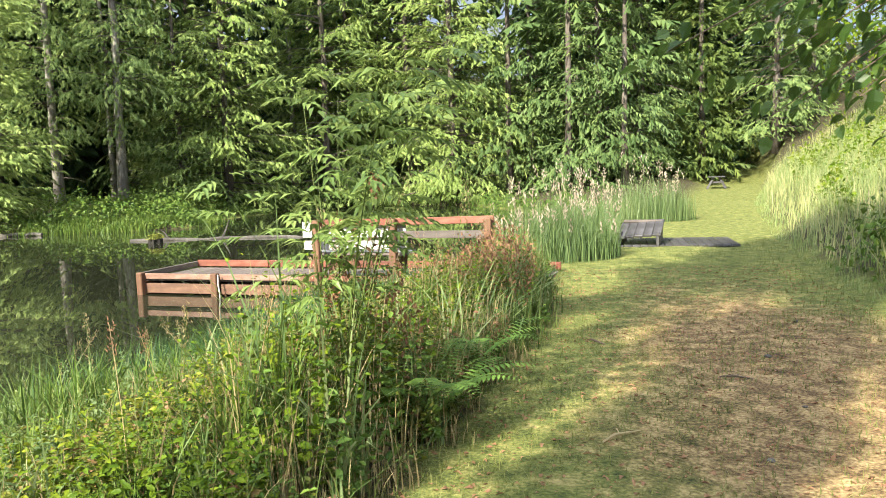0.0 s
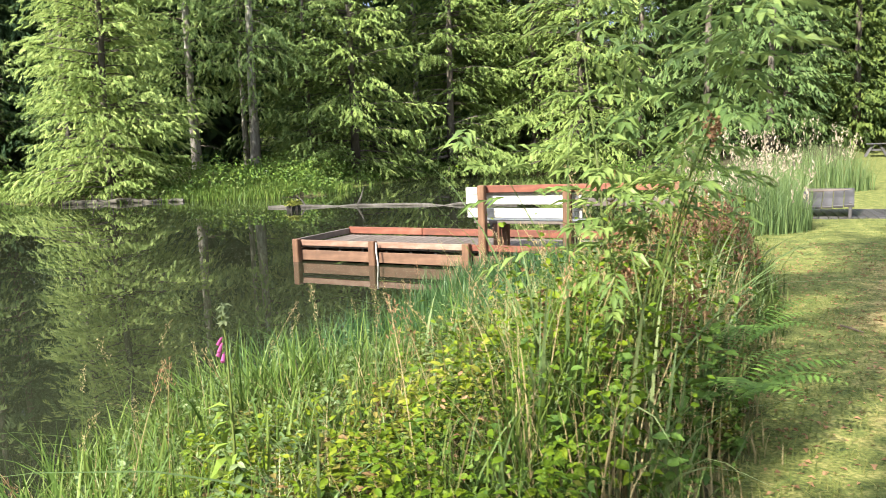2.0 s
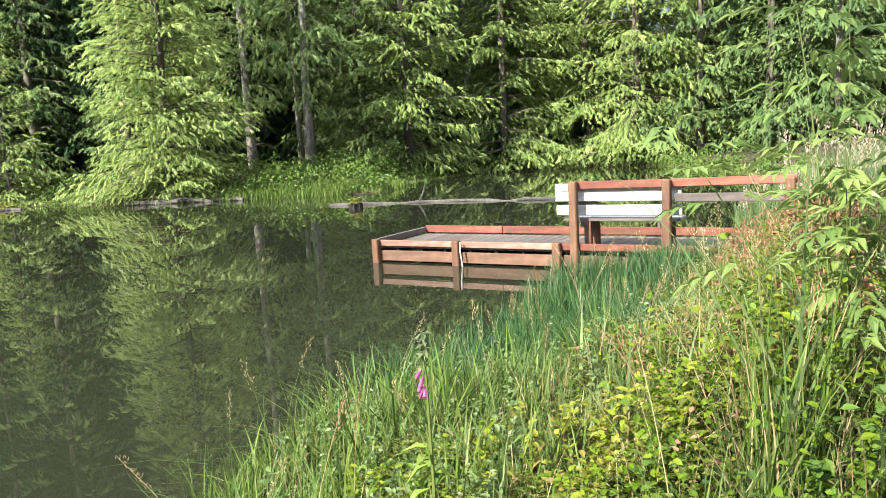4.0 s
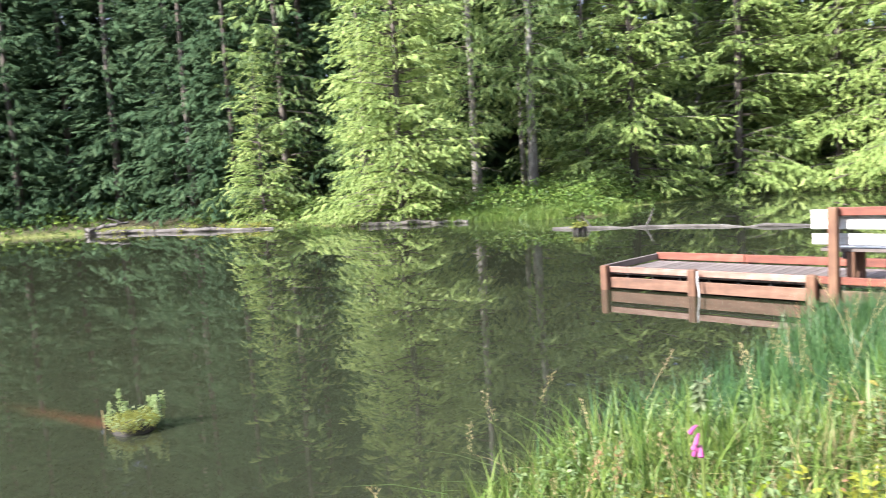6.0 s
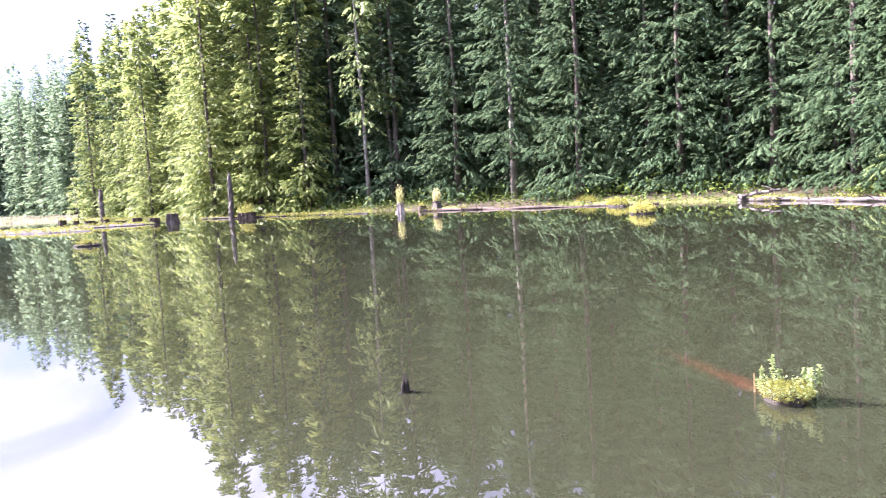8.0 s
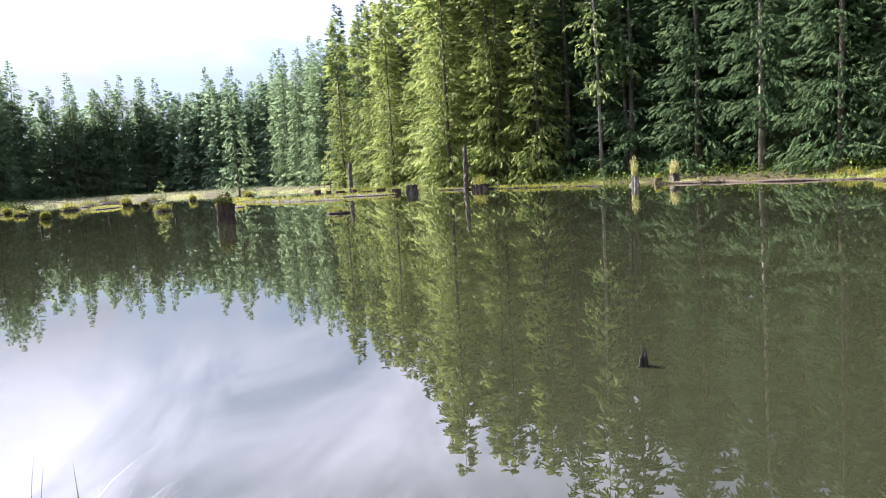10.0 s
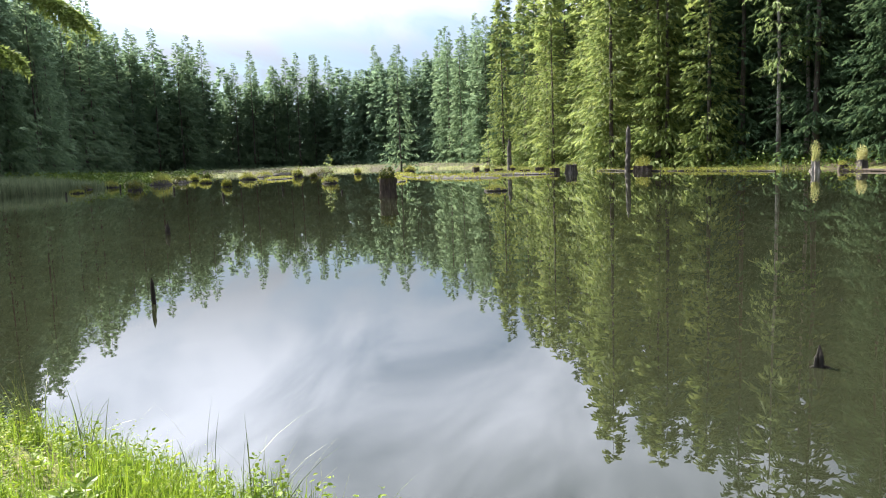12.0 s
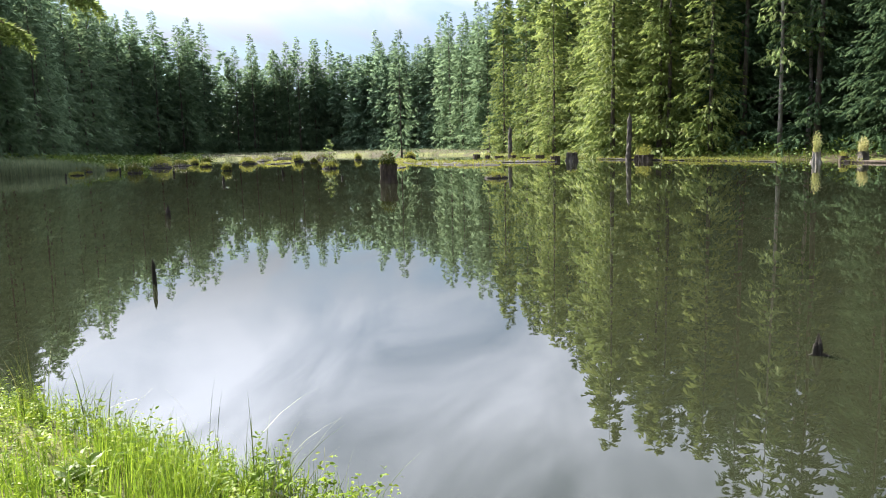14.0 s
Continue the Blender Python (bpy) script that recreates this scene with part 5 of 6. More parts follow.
# ---------- floating mats, marsh and reeds ----------
def mat_plants(seed, x, y, rx, ry, h, label, n=220, stuff_mat=None, leaf=0.1, turn=0.0):
    rng, py = np.random.default_rng(seed), random.Random(seed)
    root = thing("plant_mat", (x, y, 0), turn, label, "plant mat", "floating plant mats")
    sh = Shape()
    ring = [(rx * (1 + py.uniform(-0.2, 0.2)) * math.cos(a), ry * (1 + py.uniform(-0.2, 0.2)) * math.sin(a)) for a in np.linspace(0, 2 * math.pi, 15)[:-1]]
    m = len(ring)
    v = [(p[0], p[1], -0.15) for p in ring] + [(p[0] * 0.95, p[1] * 0.95, 0.05) for p in ring] + [(p[0] * 0.55, p[1] * 0.55, 0.05 + 0.35 * h) for p in ring] + [(0, 0, 0.05 + 0.4 * h)]
    f = [(k + r * m, (k + 1) % m + r * m, (k + 1) % m + (r + 1) * m, k + (r + 1) * m) for r in range(2) for k in range(m)] + [(2 * m + k, 2 * m + (k + 1) % m, 3 * m) for k in range(m)]
    sh.add(v, f)
    part("peat", sh, M_WET, root)
    top = Shape()
    a, q = rng.uniform(0, 2 * np.pi, n), np.sqrt(rng.random(n))
    p = np.stack([rx * q * np.cos(a), ry * q * np.sin(a), 0.05 + h * 0.4 * (1 - q ** 2)], 1)
    blades(top, p[: n // 2], h * rng.uniform(0.4, 1.0, n // 2), np.full(n // 2, 0.03), rng, 0.5, 2)
    p = p[n // 2:]
    k = len(p)
    ln = leaf * rng.uniform(0.6, 1.4, k)
    leaves(top, p + np.array([0, 0, 1.0]) * (h * 0.3 * rng.random(k))[:, None], rng.normal(0, 1, (k, 3)), rng.normal(0, 0.4, (k, 3)) + np.array([0, 0, 1.0]), ln, ln * 0.6)
    tagged(part("plant_growth", top, stuff_mat or M_MOSS, root), kind="stuff")
    return root


mat_plants(601, -29.2, 17.7, 0.6, 0.5, 0.45, "small floating mat of bright green plants", 520, M_MATS)
mat_plants(602, -37.5, 21.2, 0.9, 0.5, 0.45, "small floating mat of bright green plants", 520, M_MATS)
mat_plants(603, -43.5, 22.5, 1.1, 0.5, 0.55, "small floating mat of bright green plants", 520, M_MATS)
mat_plants(604, -35.9, -4.5, 0.55, 0.5, 0.28, "small grassy mat alone on the water", 240)
mat_plants(605, -54.8, -19.8, 0.75, 0.6, 0.6, "mossy islet with a small young fir", 300)
mat_plants(606, -60.0, -16.5, 7.0, 1.1, 0.25, "long low mat of yellow-green marsh plants", 900, None, 0.16, 20)
mat_plants(607, -63.0, -12.5, 8.0, 2.0, 0.3, "long low mat of yellow-green marsh plants", 1200, None, 0.18, 38)
mat_plants(608, -66.0, -8.0, 5.0, 1.6, 0.3, "long low mat of yellow-green marsh plants", 800, None, 0.18, 55)
mat_plants(609, -74.0, -20.0, 7.0, 1.4, 0.25, "long low mat of yellow-green marsh plants", 1000, None, 0.2, 10)
mat_plants(610, -76.0, -33.5, 3.6, 0.9, 0.25, "long low mat of yellow-green marsh plants", 900, None, 0.2, 5)
for k, (x, y, r, h) in enumerate(((-51.5, -33.8, 0.75, 0.75), (-65.3, -40.5, 1.25, 1.1), (-61.2, -42.9, 0.8, 0.65), (-56.3, -42.0, 1.0, 0.45), (-59.4, -47.5, 0.5, 0.3), (-80.2, -45.9, 0.55, 0.75),
                                  (-85.4, -47.4, 0.65, 0.75), (-53.4, -27.4, 0.36, 0.6), (-76.1, -37.2, 0.95, 0.8), (-76.2, -29.8, 0.4, 0.5), (-85.0, -35.4, 0.8, 1.1), (-89.6, -29.6, 0.6, 0.8),
                                  (-71.0, -42.0, 1.1, 0.7), (-74.5, -44.0, 1.3, 0.6), (-90.0, -42.0, 1.4, 0.8), (-95.0, -36.0, 1.3, 0.8), (-67.0, -37.0, 0.6, 0.5), (-48.0, -36.0, 0.5, 0.25), (-100.0, -44.0, 1.8, 0.9), (-93.0, -24.0, 0.8, 0.9))):
    mat_plants(620 + k, x, y, r, r * 0.75, h, "mossy hummock standing dark above the water", 420, M_MOSS if k % 3 else M_HERB, 0.13, 17 * k)

young = conifer(95, 3.2, 0.15, 0.9, "small young fir growing on the marsh", M_FIR_LIT, 3.2, 16, 0.2, 0.18, trunk_r=0.04, dead=0, droop=0.15)
t = copy_thing(young, pose(-54.8, -19.8, 0.2))
t.scale = (0.62, 0.62, 0.62)
t = copy_thing(young, pose(-80.2, -12.0, 0.2, 0, 0, 50))
t.scale = (1.35, 1.35, 1.35)
discard(young)


def strewn(rng, n, box, test):
    """n random places inside a box of the plan that pass a test."""
    out = np.zeros((0, 2))
    while len(out) < n:
        p = np.stack([rng.uniform(box[0], box[1], n * 2), rng.uniform(box[2], box[3], n * 2)], 1)
        out = np.concatenate([out, p[test(p[:, 0], p[:, 1])]])
    return out[:n]


def on_ground(p):
    return np.concatenate([p, ground_z(p[:, 0], p[:, 1])[:, None]], 1)


def stuff(name, sh, mat, label, category):
    return solid(name, sh, mat, label, category, kind="stuff")


def fringe():
    """Undergrowth and sedge along the far banks."""
    rng = np.random.default_rng(31)
    p = strewn(rng, 15000, (-30, 24, 22, 52), lambda x, y: (shore_distance(x, y) > 0.1) & (shore_distance(x, y) < np.where(x > 0, 1.0, 2.6)) & ((y > 24) & (x < np.interp(y, LEFT_Y, LEFT_X) - 0.5)))
    q = on_ground(p)
    lump = np.clip(0.55 + 0.5 * wavy(q[:, 0], q[:, 1], 1.5, 4) + 0.3 * wavy(q[:, 0], q[:, 1], 3.7, 1), 0.15, 1.5)
    q[:, 2] += rng.random(len(q)) ** 0.7 * lump * np.clip(shore_distance(q[:, 0], q[:, 1]) / 1.2 + 0.25, 0.2, 1)
    n = len(q)
    ln = rng.uniform(0.1, 0.2, n)
    sh = leaves(Shape(), q, rng.normal(0, 1, (n, 3)) + np.array([0, -0.4, 0.1]), rng.normal(0, 0.5, (n, 3)) + np.array([0, -0.3, 1.0]), ln, ln * 0.6)
    stuff("undergrowth", sh, M_FRESH, "bright green undergrowth along the forest edge", "undergrowth")
    # bushes behind it, in darker leaves that stand for shade under the first boughs
    p = strewn(rng, 11000, (-22, 2, 28, 52), lambda x, y: (shore_distance(x, y) > 1.2) & (shore_distance(x, y) < 6) & (x < np.interp(y, LEFT_Y, LEFT_X) - 1.5))
    q = on_ground(p)
    q[:, 2] += rng.random(len(q)) ** 0.8 * np.clip(0.6 + 0.5 * wavy(q[:, 0], q[:, 1], 1.1, 2), 0.1, 1.3)
    n = len(q)
    ln = rng.uniform(0.1, 0.22, n)
    sh = leaves(Shape(), q, rng.normal(0, 1, (n, 3)) + np.array([0, -0.4, 0.1]), rng.normal(0, 0.5, (n, 3)) + np.array([0, -0.3, 1.0]), ln, ln * 0.6)
    stuff("undergrowth", sh, M_SHRUB, "leafy bushes in darker leaves for the shade of the first firs", "undergrowth")
    p = strewn(rng, 9000, (-100, -34, -16, 36), lambda x, y: (shore_distance(x, y) > 0.2) & (shore_distance(x, y) < 9))
    q = on_ground(p)
    q[:, 2] += rng.random(len(q)) ** 1.5 * (0.4 + 0.9 * np.abs(wavy(q[:, 0], q[:, 1], 0.6, 1)))
    n = len(q)
    ln = rng.uniform(0.15, 0.34, n)
    sh = leaves(Shape(), q, rng.normal(0, 1, (n, 3)) + np.array([0.3, -0.3, 0.1]), rng.normal(0, 0.5, (n, 3)) + np.array([0, 0, 1.0]), ln, ln * 0.6)
    stuff("undergrowth", sh, M_SHRUB, "dark green undergrowth below the western firs", "undergrowth")
    # sedge belts at the waterline
    p = np.concatenate([strewn(rng, 4500, (-14, -6.5, 24, 32), lambda x, y: (shore_distance(x, y) > -0.4) & (shore_distance(x, y) < 1.5) & (wavy(x, y, 0.8, 2) > -0.5)),
                        strewn(rng, 2500, (-46, 6, 20, 46), lambda x, y: (shore_distance(x, y) > -0.3) & (shore_distance(x, y) < 0.8))])
    q = on_ground(p)
    q[:, 2] = np.maximum(q[:, 2], -0.05)
    sh = blades(Shape(), q, np.where(np.arange(len(q)) < 4500, 0.45, 0.35) * rng.uniform(0.5, 1.0, len(q)), np.full(len(q), 0.03), rng, 0.4, 2)
    stuff("sedge", sh, M_FRESH, "bright green sedge along the waterline", "grass")
    p = strewn(rng, 8000, (-105, -57, -25, 22), lambda x, y: (shore_distance(x, y) > -1.0) & (shore_distance(x, y) < 5) & (y > -1.2 * (x + 128) * 0.45))
    q = on_ground(p)
    q[:, 2] = np.maximum(q[:, 2], 0)
    sh = blades(Shape(), q, rng.uniform(0.12, 0.42, len(q)), np.full(len(q), 0.03), rng, 0.5, 2)
    stuff("marsh_grass", sh, M_MARSH, "yellow-green marsh grass in the sun", "grass")
    p = strewn(rng, 9000, (-165, -58, -84, -20), lambda x, y: (shore_distance(x, y) > -1) & (shore_distance(x, y) < 30))
    q = on_ground(p)
    q[:, 2] = np.maximum(q[:, 2], 0)
    sh = blades(Shape(), q, rng.uniform(0.15, 0.45, len(q)), np.full(len(q), 0.08), rng, 0.6, 2)
    stuff("marsh_grass", sh, M_PALEREED, "rough green grass on the far marsh", "grass")
    # dim reeds in front of the southern forest
    p = strewn(rng, 14000, (-60, -42, -60, -39), lambda x, y: (shore_distance(x, y) > -1.2) & (shore_distance(x, y) < 9))
    q = on_ground(p)
    q[:, 2] = np.maximum(q[:, 2] * 0.5, 0)
    sh = blades(Shape(), q, rng.uniform(0.7, 1.5, len(q)) * np.interp(q[:, 0], (-60, -50), (0.55, 1.1)), np.full(len(q), 0.05), rng, 0.22, 2)
    stuff("reeds", sh, M_PALEREED, "pale green reeds in front of the southern forest", "reeds")
    p = strewn(rng, 5000, (-105, -58, -62, -38), lambda x, y: (shore_distance(x, y) > -0.8) & (shore_distance(x, y) < 10))
    q = on_ground(p)
    n = len(q)
    q[:, 2] = np.maximum(q[:, 2], 0) + rng.random(n) ** 2 * 0.8
    ln = rng.uniform(0.2, 0.45, n)
    sh = leaves(Shape(), q, rng.normal(0, 1, (n, 3)) + np.array([0.3, 0.3, 0.2]), rng.normal(0, 0.5, (n, 3)) + np.array([0, 0, 1.0]), ln, ln * 0.6)
    stuff("undergrowth", sh, M_SHRUB, "low green bushes below the southern firs", "undergrowth")


fringe()


# ---------- near bank ----------
def left_edge(y):
    return np.interp(y, LEFT_Y, LEFT_X)


def tall_of(x, y):
    """How high the bank's plants stand: low by the water, high along the path."""
    e = left_edge(y) - x
    inner = np.clip((1.9 - e) / 1.3, 0, 1) * np.clip(e / 0.35 + 0.2, 0, 1) * np.clip((y - 2.2) / 1.2, 0, 1)
    return np.clip((0.3 + 0.62 * inner) * np.interp(y, (5.0, 6.5), (1.0, 0.8)) * (0.9 + 0.16 * wavy(x, y, 1.9, 0.7)) * (0.92 + 0.3 * np.sin(9 * x + 4 * y) * np.sin(11 * y - 5 * x + 1)), 0.13, 1.15)


def on_bank(x, y):
    d = shore_distance(x, y)
    return (d > -0.15) & (x < left_edge(y) + 0.05) & (y > 2.0 + 0.25 * np.sin(3 * x)) & (y < 11.2) & (x > -4)


def south_bank(x, y):
    d = shore_distance(x, y)
    return (d > -0.12) & (d < 2.0) & (y < 0.9) & (np.hypot(x + 1.4, y - 0.8) > 1.35) & (x < -1.6)


def patch(x, y):
    """Where grass (above 0) or leafy herbs (below 0) have the upper hand on the bank."""
    return wavy(x, y, 2.1, 0.7) + 0.35 * np.sin(5 * x - 4 * y)


def clustered(rng, n, per, spread, box, test):
    """Places in tussocks: n // per centres, with per places strewn about each."""
    c = strewn(rng, n // per, box, test)
    p = np.repeat(c, per, 0) + rng.normal(0, spread, (len(c) * per, 2))
    az = np.repeat(rng.uniform(0, 2 * np.pi, len(c)), per) + rng.normal(0, 1.1, len(p))
    return p, az


def herb_plants(rng, centres, heights, size, n_leaf):
    """Leafy stems: leaves set round an upright stem, larger below."""
    m = len(centres)
    t = np.tile(np.linspace(0.3, 1.0, n_leaf), (m, 1)) + rng.normal(0, 0.04, (m, n_leaf))
    az = rng.uniform(0, 6.28, (m, 1)) + np.arange(n_leaf) * 2.4
    p = np.repeat(centres[:, None, :], n_leaf, 1)
    tilt = rng.normal(0, 0.16, (m, 1, 2)) * heights[:, None, None]
    p[:, :, :2] += tilt * t[:, :, None] ** 1.5
    p[:, :, 2] += heights[:, None] * t
    d = np.stack([np.cos(az), np.sin(az), rng.uniform(-0.35, 0.9, az.shape)], 2)
    u = np.stack([rng.normal(0, 0.55, az.shape), rng.normal(0, 0.55, az.shape), np.ones(az.shape)], 2)
    ln = (size[:, None] * (1.25 - 0.7 * t) * rng.uniform(0.75, 1.2, t.shape)).ravel()
    return round_leaves(Shape(), p.reshape(-1, 3), d.reshape(-1, 3), u.reshape(-1, 3), ln, ln * 0.6)


def near_bank():
    rng = np.random.default_rng(41)
    box = (-3, 2.8, 2, 11.2)
    p, az = clustered(rng, 12500, 22, 0.08, box, lambda x, y: on_bank(x, y) & ((patch(x, y) > 0.0) | (y > 5.5) | (shore_distance(x, y) < 0.6)) & ((x < left_edge(y) - 0.55) | (y > 6)))
    q = on_ground(p)
    h = tall_of(q[:, 0], q[:, 1]) * rng.uniform(0.5, 1.2, len(q))
    stuff("bank_grass", blades(Shape(), q, h, rng.uniform(0.006, 0.015, len(q)), rng, 0.28, 4, az), M_GRASS, "tall green grass crowding the near bank", "grass")
    # broad arching blades
    p, az = clustered(rng, 900, 9, 0.05, (-2.2, 2.2, 2.4, 8), lambda x, y: on_bank(x, y) & (shore_distance(x, y) > 0.3))
    q = on_ground(p)
    stuff("broad_grass", blades(Shape(), q, tall_of(q[:, 0], q[:, 1]) * rng.uniform(0.9, 1.5, len(q)), rng.uniform(0.016, 0.028, len(q)), rng, 0.6, 6, az), M_REED, "broad arching grass blades on the bank", "grass")
    # bluish sedge by the water beside the platform
    p, az = clustered(rng, 6500, 26, 0.1, (-2.8, 1.2, 5.0, 10.3), lambda x, y: (shore_distance(x, y) > -0.35) & (shore_distance(x, y) < 1.0))
    q = on_ground(p)
    q[:, 2] = np.maximum(q[:, 2], -0.02)
    stuff("sedge", blades(Shape(), q, rng.uniform(0.26, 0.56, len(q)), rng.uniform(0.007, 0.015, len(q)), rng, 0.4, 4, az), M_SEDGE, "dense dark green sedge by the water", "grass")
    # dense arching blades and straw on the part of the bank beside the walker
    p, az = clustered(rng, 7500, 15, 0.06, (-2.6, 1.4, 2.1, 6.0), lambda x, y: on_bank(x, y) & ((patch(x, y) > 0.2) | (shore_distance(x, y) < 0.8)) & (x < left_edge(y) - 0.5))
    q = on_ground(p)
    h = tall_of(q[:, 0], q[:, 1]) * rng.uniform(0.6, 1.3, len(q))
    stuff("bank_grass", blades(Shape(), q, h, rng.uniform(0.005, 0.016, len(q)), rng, 0.34, 5, az), M_FRESH, "bright green arching grass on the near bank", "grass")
    p, az = clustered(rng, 3600, 18, 0.08, (-2.2, 1.4, 2.1, 6.5), lambda x, y: on_bank(x, y) & (shore_distance(x, y) > 0.3))
    q = on_ground(p)
    h = tall_of(q[:, 0], q[:, 1]) * rng.uniform(0.5, 1.15, len(q))
    stuff("dry_stalks", blades(Shape(), q, h, rng.uniform(0.005, 0.012, len(q)), rng, 0.3, 4, az), M_STRAW, "bleached upright straw among the bank grass", "stalks")
    # leafy herbs
    c = on_ground(strewn(rng, 1300, box, lambda x, y: on_bank(x, y) & (shore_distance(x, y) > 0.6) & (x < left_edge(y) - 0.25) & (patch(x, y) < 0.25)))
    h = tall_of(c[:, 0], c[:, 1]) * rng.uniform(0.6, 1.0, len(c))
    stuff("leafy_herbs", herb_plants(rng, c, h, rng.uniform(0.035, 0.08, len(c)), 14), M_HERB, "yellow-green leafy herbs on the bank", "herbs")
    c = on_ground(strewn(rng, 900, box, lambda x, y: on_bank(x, y) & (shore_distance(x, y) > 0.3)))
    h = tall_of(c[:, 0], c[:, 1]) * rng.uniform(0.5, 0.95, len(c))
    stuff("dark_herbs", herb_plants(rng, c, h, rng.uniform(0.035, 0.075, len(c)), 14), M_SHRUB, "deep green leafy herbs on the bank", "herbs")
    c = on_ground(strewn(rng, 520, (-0.9, 2.4, 2.4, 9.5), lambda x, y: (x > left_edge(y) - 1.1) & (x < left_edge(y) - 0.2)))
    h = np.clip(tall_of(c[:, 0], c[:, 1]) * rng.uniform(0.85, 1.2, len(c)), 0.5, 1.15)
    stuff("dark_herbs", herb_plants(rng, c, h, rng.uniform(0.04, 0.075, len(c)), 16), M_LUSH, "dense yellow-green leaves inside the bank thicket", "herbs")
    c = strewn(rng, 55, (-1.3, 0.5, 2.6, 4.8), lambda x, y: np.hypot(x + 0.6, y - 3.8) < 0.3)
    c = on_ground(c)
    h = tall_of(c[:, 0], c[:, 1]) * rng.uniform(0.7, 1.05, len(c))
    stuff("yellow_herbs", herb_plants(rng, c, h, rng.uniform(0.05, 0.09, len(c)), 18), M_YELLOW, "bright yellow-green young leaves on the bank", "herbs")
    c = on_ground(strewn(rng, 110, (-0.6, 1.4, 2.4, 6.0), lambda x, y: on_bank(x, y) & (x > left_edge(y) - 1.1)))
    h = tall_of(c[:, 0], c[:, 1]) * rng.uniform(0.55, 1.0, len(c))
    stuff("bramble_leaves", herb_plants(rng, c, h, rng.uniform(0.06, 0.1, len(c)), 13), M_SHRUB, "large green bramble leaves over the bank", "herbs")
    p, az = clustered(rng, 3400, 17, 0.1, (-2.4, 0.2, 2.1, 5.5), lambda x, y: on_bank(x, y) & (shore_distance(x, y) > -0.1) & (shore_distance(x, y) < 1.4))
    q = on_ground(p)
    stuff("bank_grass", blades(Shape(), q, rng.uniform(0.22, 0.6, len(q)) * (0.85 + 0.3 * wavy(q[:, 0], q[:, 1], 2.9, 3)), rng.uniform(0.006, 0.018, len(q)), rng, 0.6, 4, az), M_FRESH, "fresh broad-bladed grass on the near bank", "grass")
    c = on_ground(strewn(rng, 420, (-2.3, 0.0, 2.3, 6.5), lambda x, y: on_bank(x, y) & (shore_distance(x, y) > 0.05) & (shore_distance(x, y) < 1.3)))
    h = tall_of(c[:, 0], c[:, 1]) * rng.uniform(0.7, 1.35, len(c))
    stuff("grey_herbs", herb_plants(rng, c, h, rng.uniform(0.03, 0.06, len(c)), 20), M_REED, "grey-green herbs with narrow leaves near the water", "herbs")
    p = strewn(rng, 1500, (-2.4, 0.4, 2.2, 7.0), lambda x, y: on_bank(x, y) & (shore_distance(x, y) < 1.4))
    q = on_ground(p)
    stuff("dry_stalks", blades(Shape(), q, tall_of(q[:, 0], q[:, 1]) * rng.uniform(0.6, 1.3, len(q)), rng.uniform(0.005, 0.011, len(q)), rng, 0.6, 4), M_STRAW, "pale bent stalks among the bank grass", "stalks")
    # dry stalks among them, hanging over the face of the bank
    p = strewn(rng, 1300, (-3, 2.6, 2.1, 11), lambda x, y: on_bank(x, y) & (shore_distance(x, y) > 0.2))
    q = on_ground(p)
    h = tall_of(q[:, 0], q[:, 1]) * rng.uniform(0.7, 1.4, len(q))
    stuff("dry_stalks", blades(Shape(), q, h, np.full(len(q), 0.008), rng, 0.35, 4), M_STRAW, "dry straw-coloured stalks among the grass", "stalks")
    p = strewn(rng, 500, (-1.0, 2.6, 2.1, 9), lambda x, y: on_bank(x, y) & (x > left_edge(y) - 0.35))
    q = on_ground(p)
    stuff("dry_stalks", blades(Shape(), q, rng.uniform(0.3, 0.8, len(q)), np.full(len(q), 0.007), rng, 0.7, 4), M_GRASS, "withered stalks at the foot of the bank", "stalks")
    c = on_ground(strewn(rng, 420, (-1.9, 1.5, 2.5, 6.5), lambda x, y: (patch(x, y) < -0.1) & on_bank(x, y) & (shore_distance(x, y) > 0.5) & (x < left_edge(y) - 0.55)))
    h = tall_of(c[:, 0], c[:, 1]) * rng.uniform(0.75, 1.1, len(c))
    stuff("leafy_herbs", herb_plants(rng, c, h, rng.uniform(0.04, 0.075, len(c)), 15), M_LUSH, "bright yellow-green leafy herbs catching the sun", "herbs")
    c = on_ground(strewn(rng, 150, (-1.2, 1.5, 2.6, 7.0), lambda x, y: (np.abs(patch(x, y)) < 0.35) & on_bank(x, y) & (shore_distance(x, y) > 0.7)))
    h = tall_of(c[:, 0], c[:, 1]) * rng.uniform(0.6, 1.0, len(c))
    stuff("withered_herbs", herb_plants(rng, c, h, rng.uniform(0.04, 0.075, len(c)), 12), M_RUST, "withered reddish-brown herbs among the green", "herbs")
    # small-leaved scramble over the near part of the bank, with withered tips among it
    c = on_ground(strewn(rng, 620, (-0.9, 1.2, 2.4, 5.2), lambda x, y: on_bank(x, y) & (shore_distance(x, y) > 0.8) & (patch(x, y) < 0.45)))
    h = tall_of(c[:, 0], c[:, 1]) * rng.uniform(0.55, 0.95, len(c))
    stuff("leafy_herbs", herb_plants(rng, c, h, rng.uniform(0.028, 0.05, len(c)), 18), M_HERB, "small-leaved yellow and brown scramble on the bank", "herbs")
    # rusty seed heads and withered herbs
    p = strewn(rng, 2600, (-1.2, 2.6, 4.0, 9.4), lambda x, y: (x < left_edge(y) - 0.1) & (shore_distance(x, y) > 0.9) & ((wavy(x, y, 1.1, 5.0) > 0.9) | ((y > 6.6) & (x > 0.5))))
    q = on_ground(p)
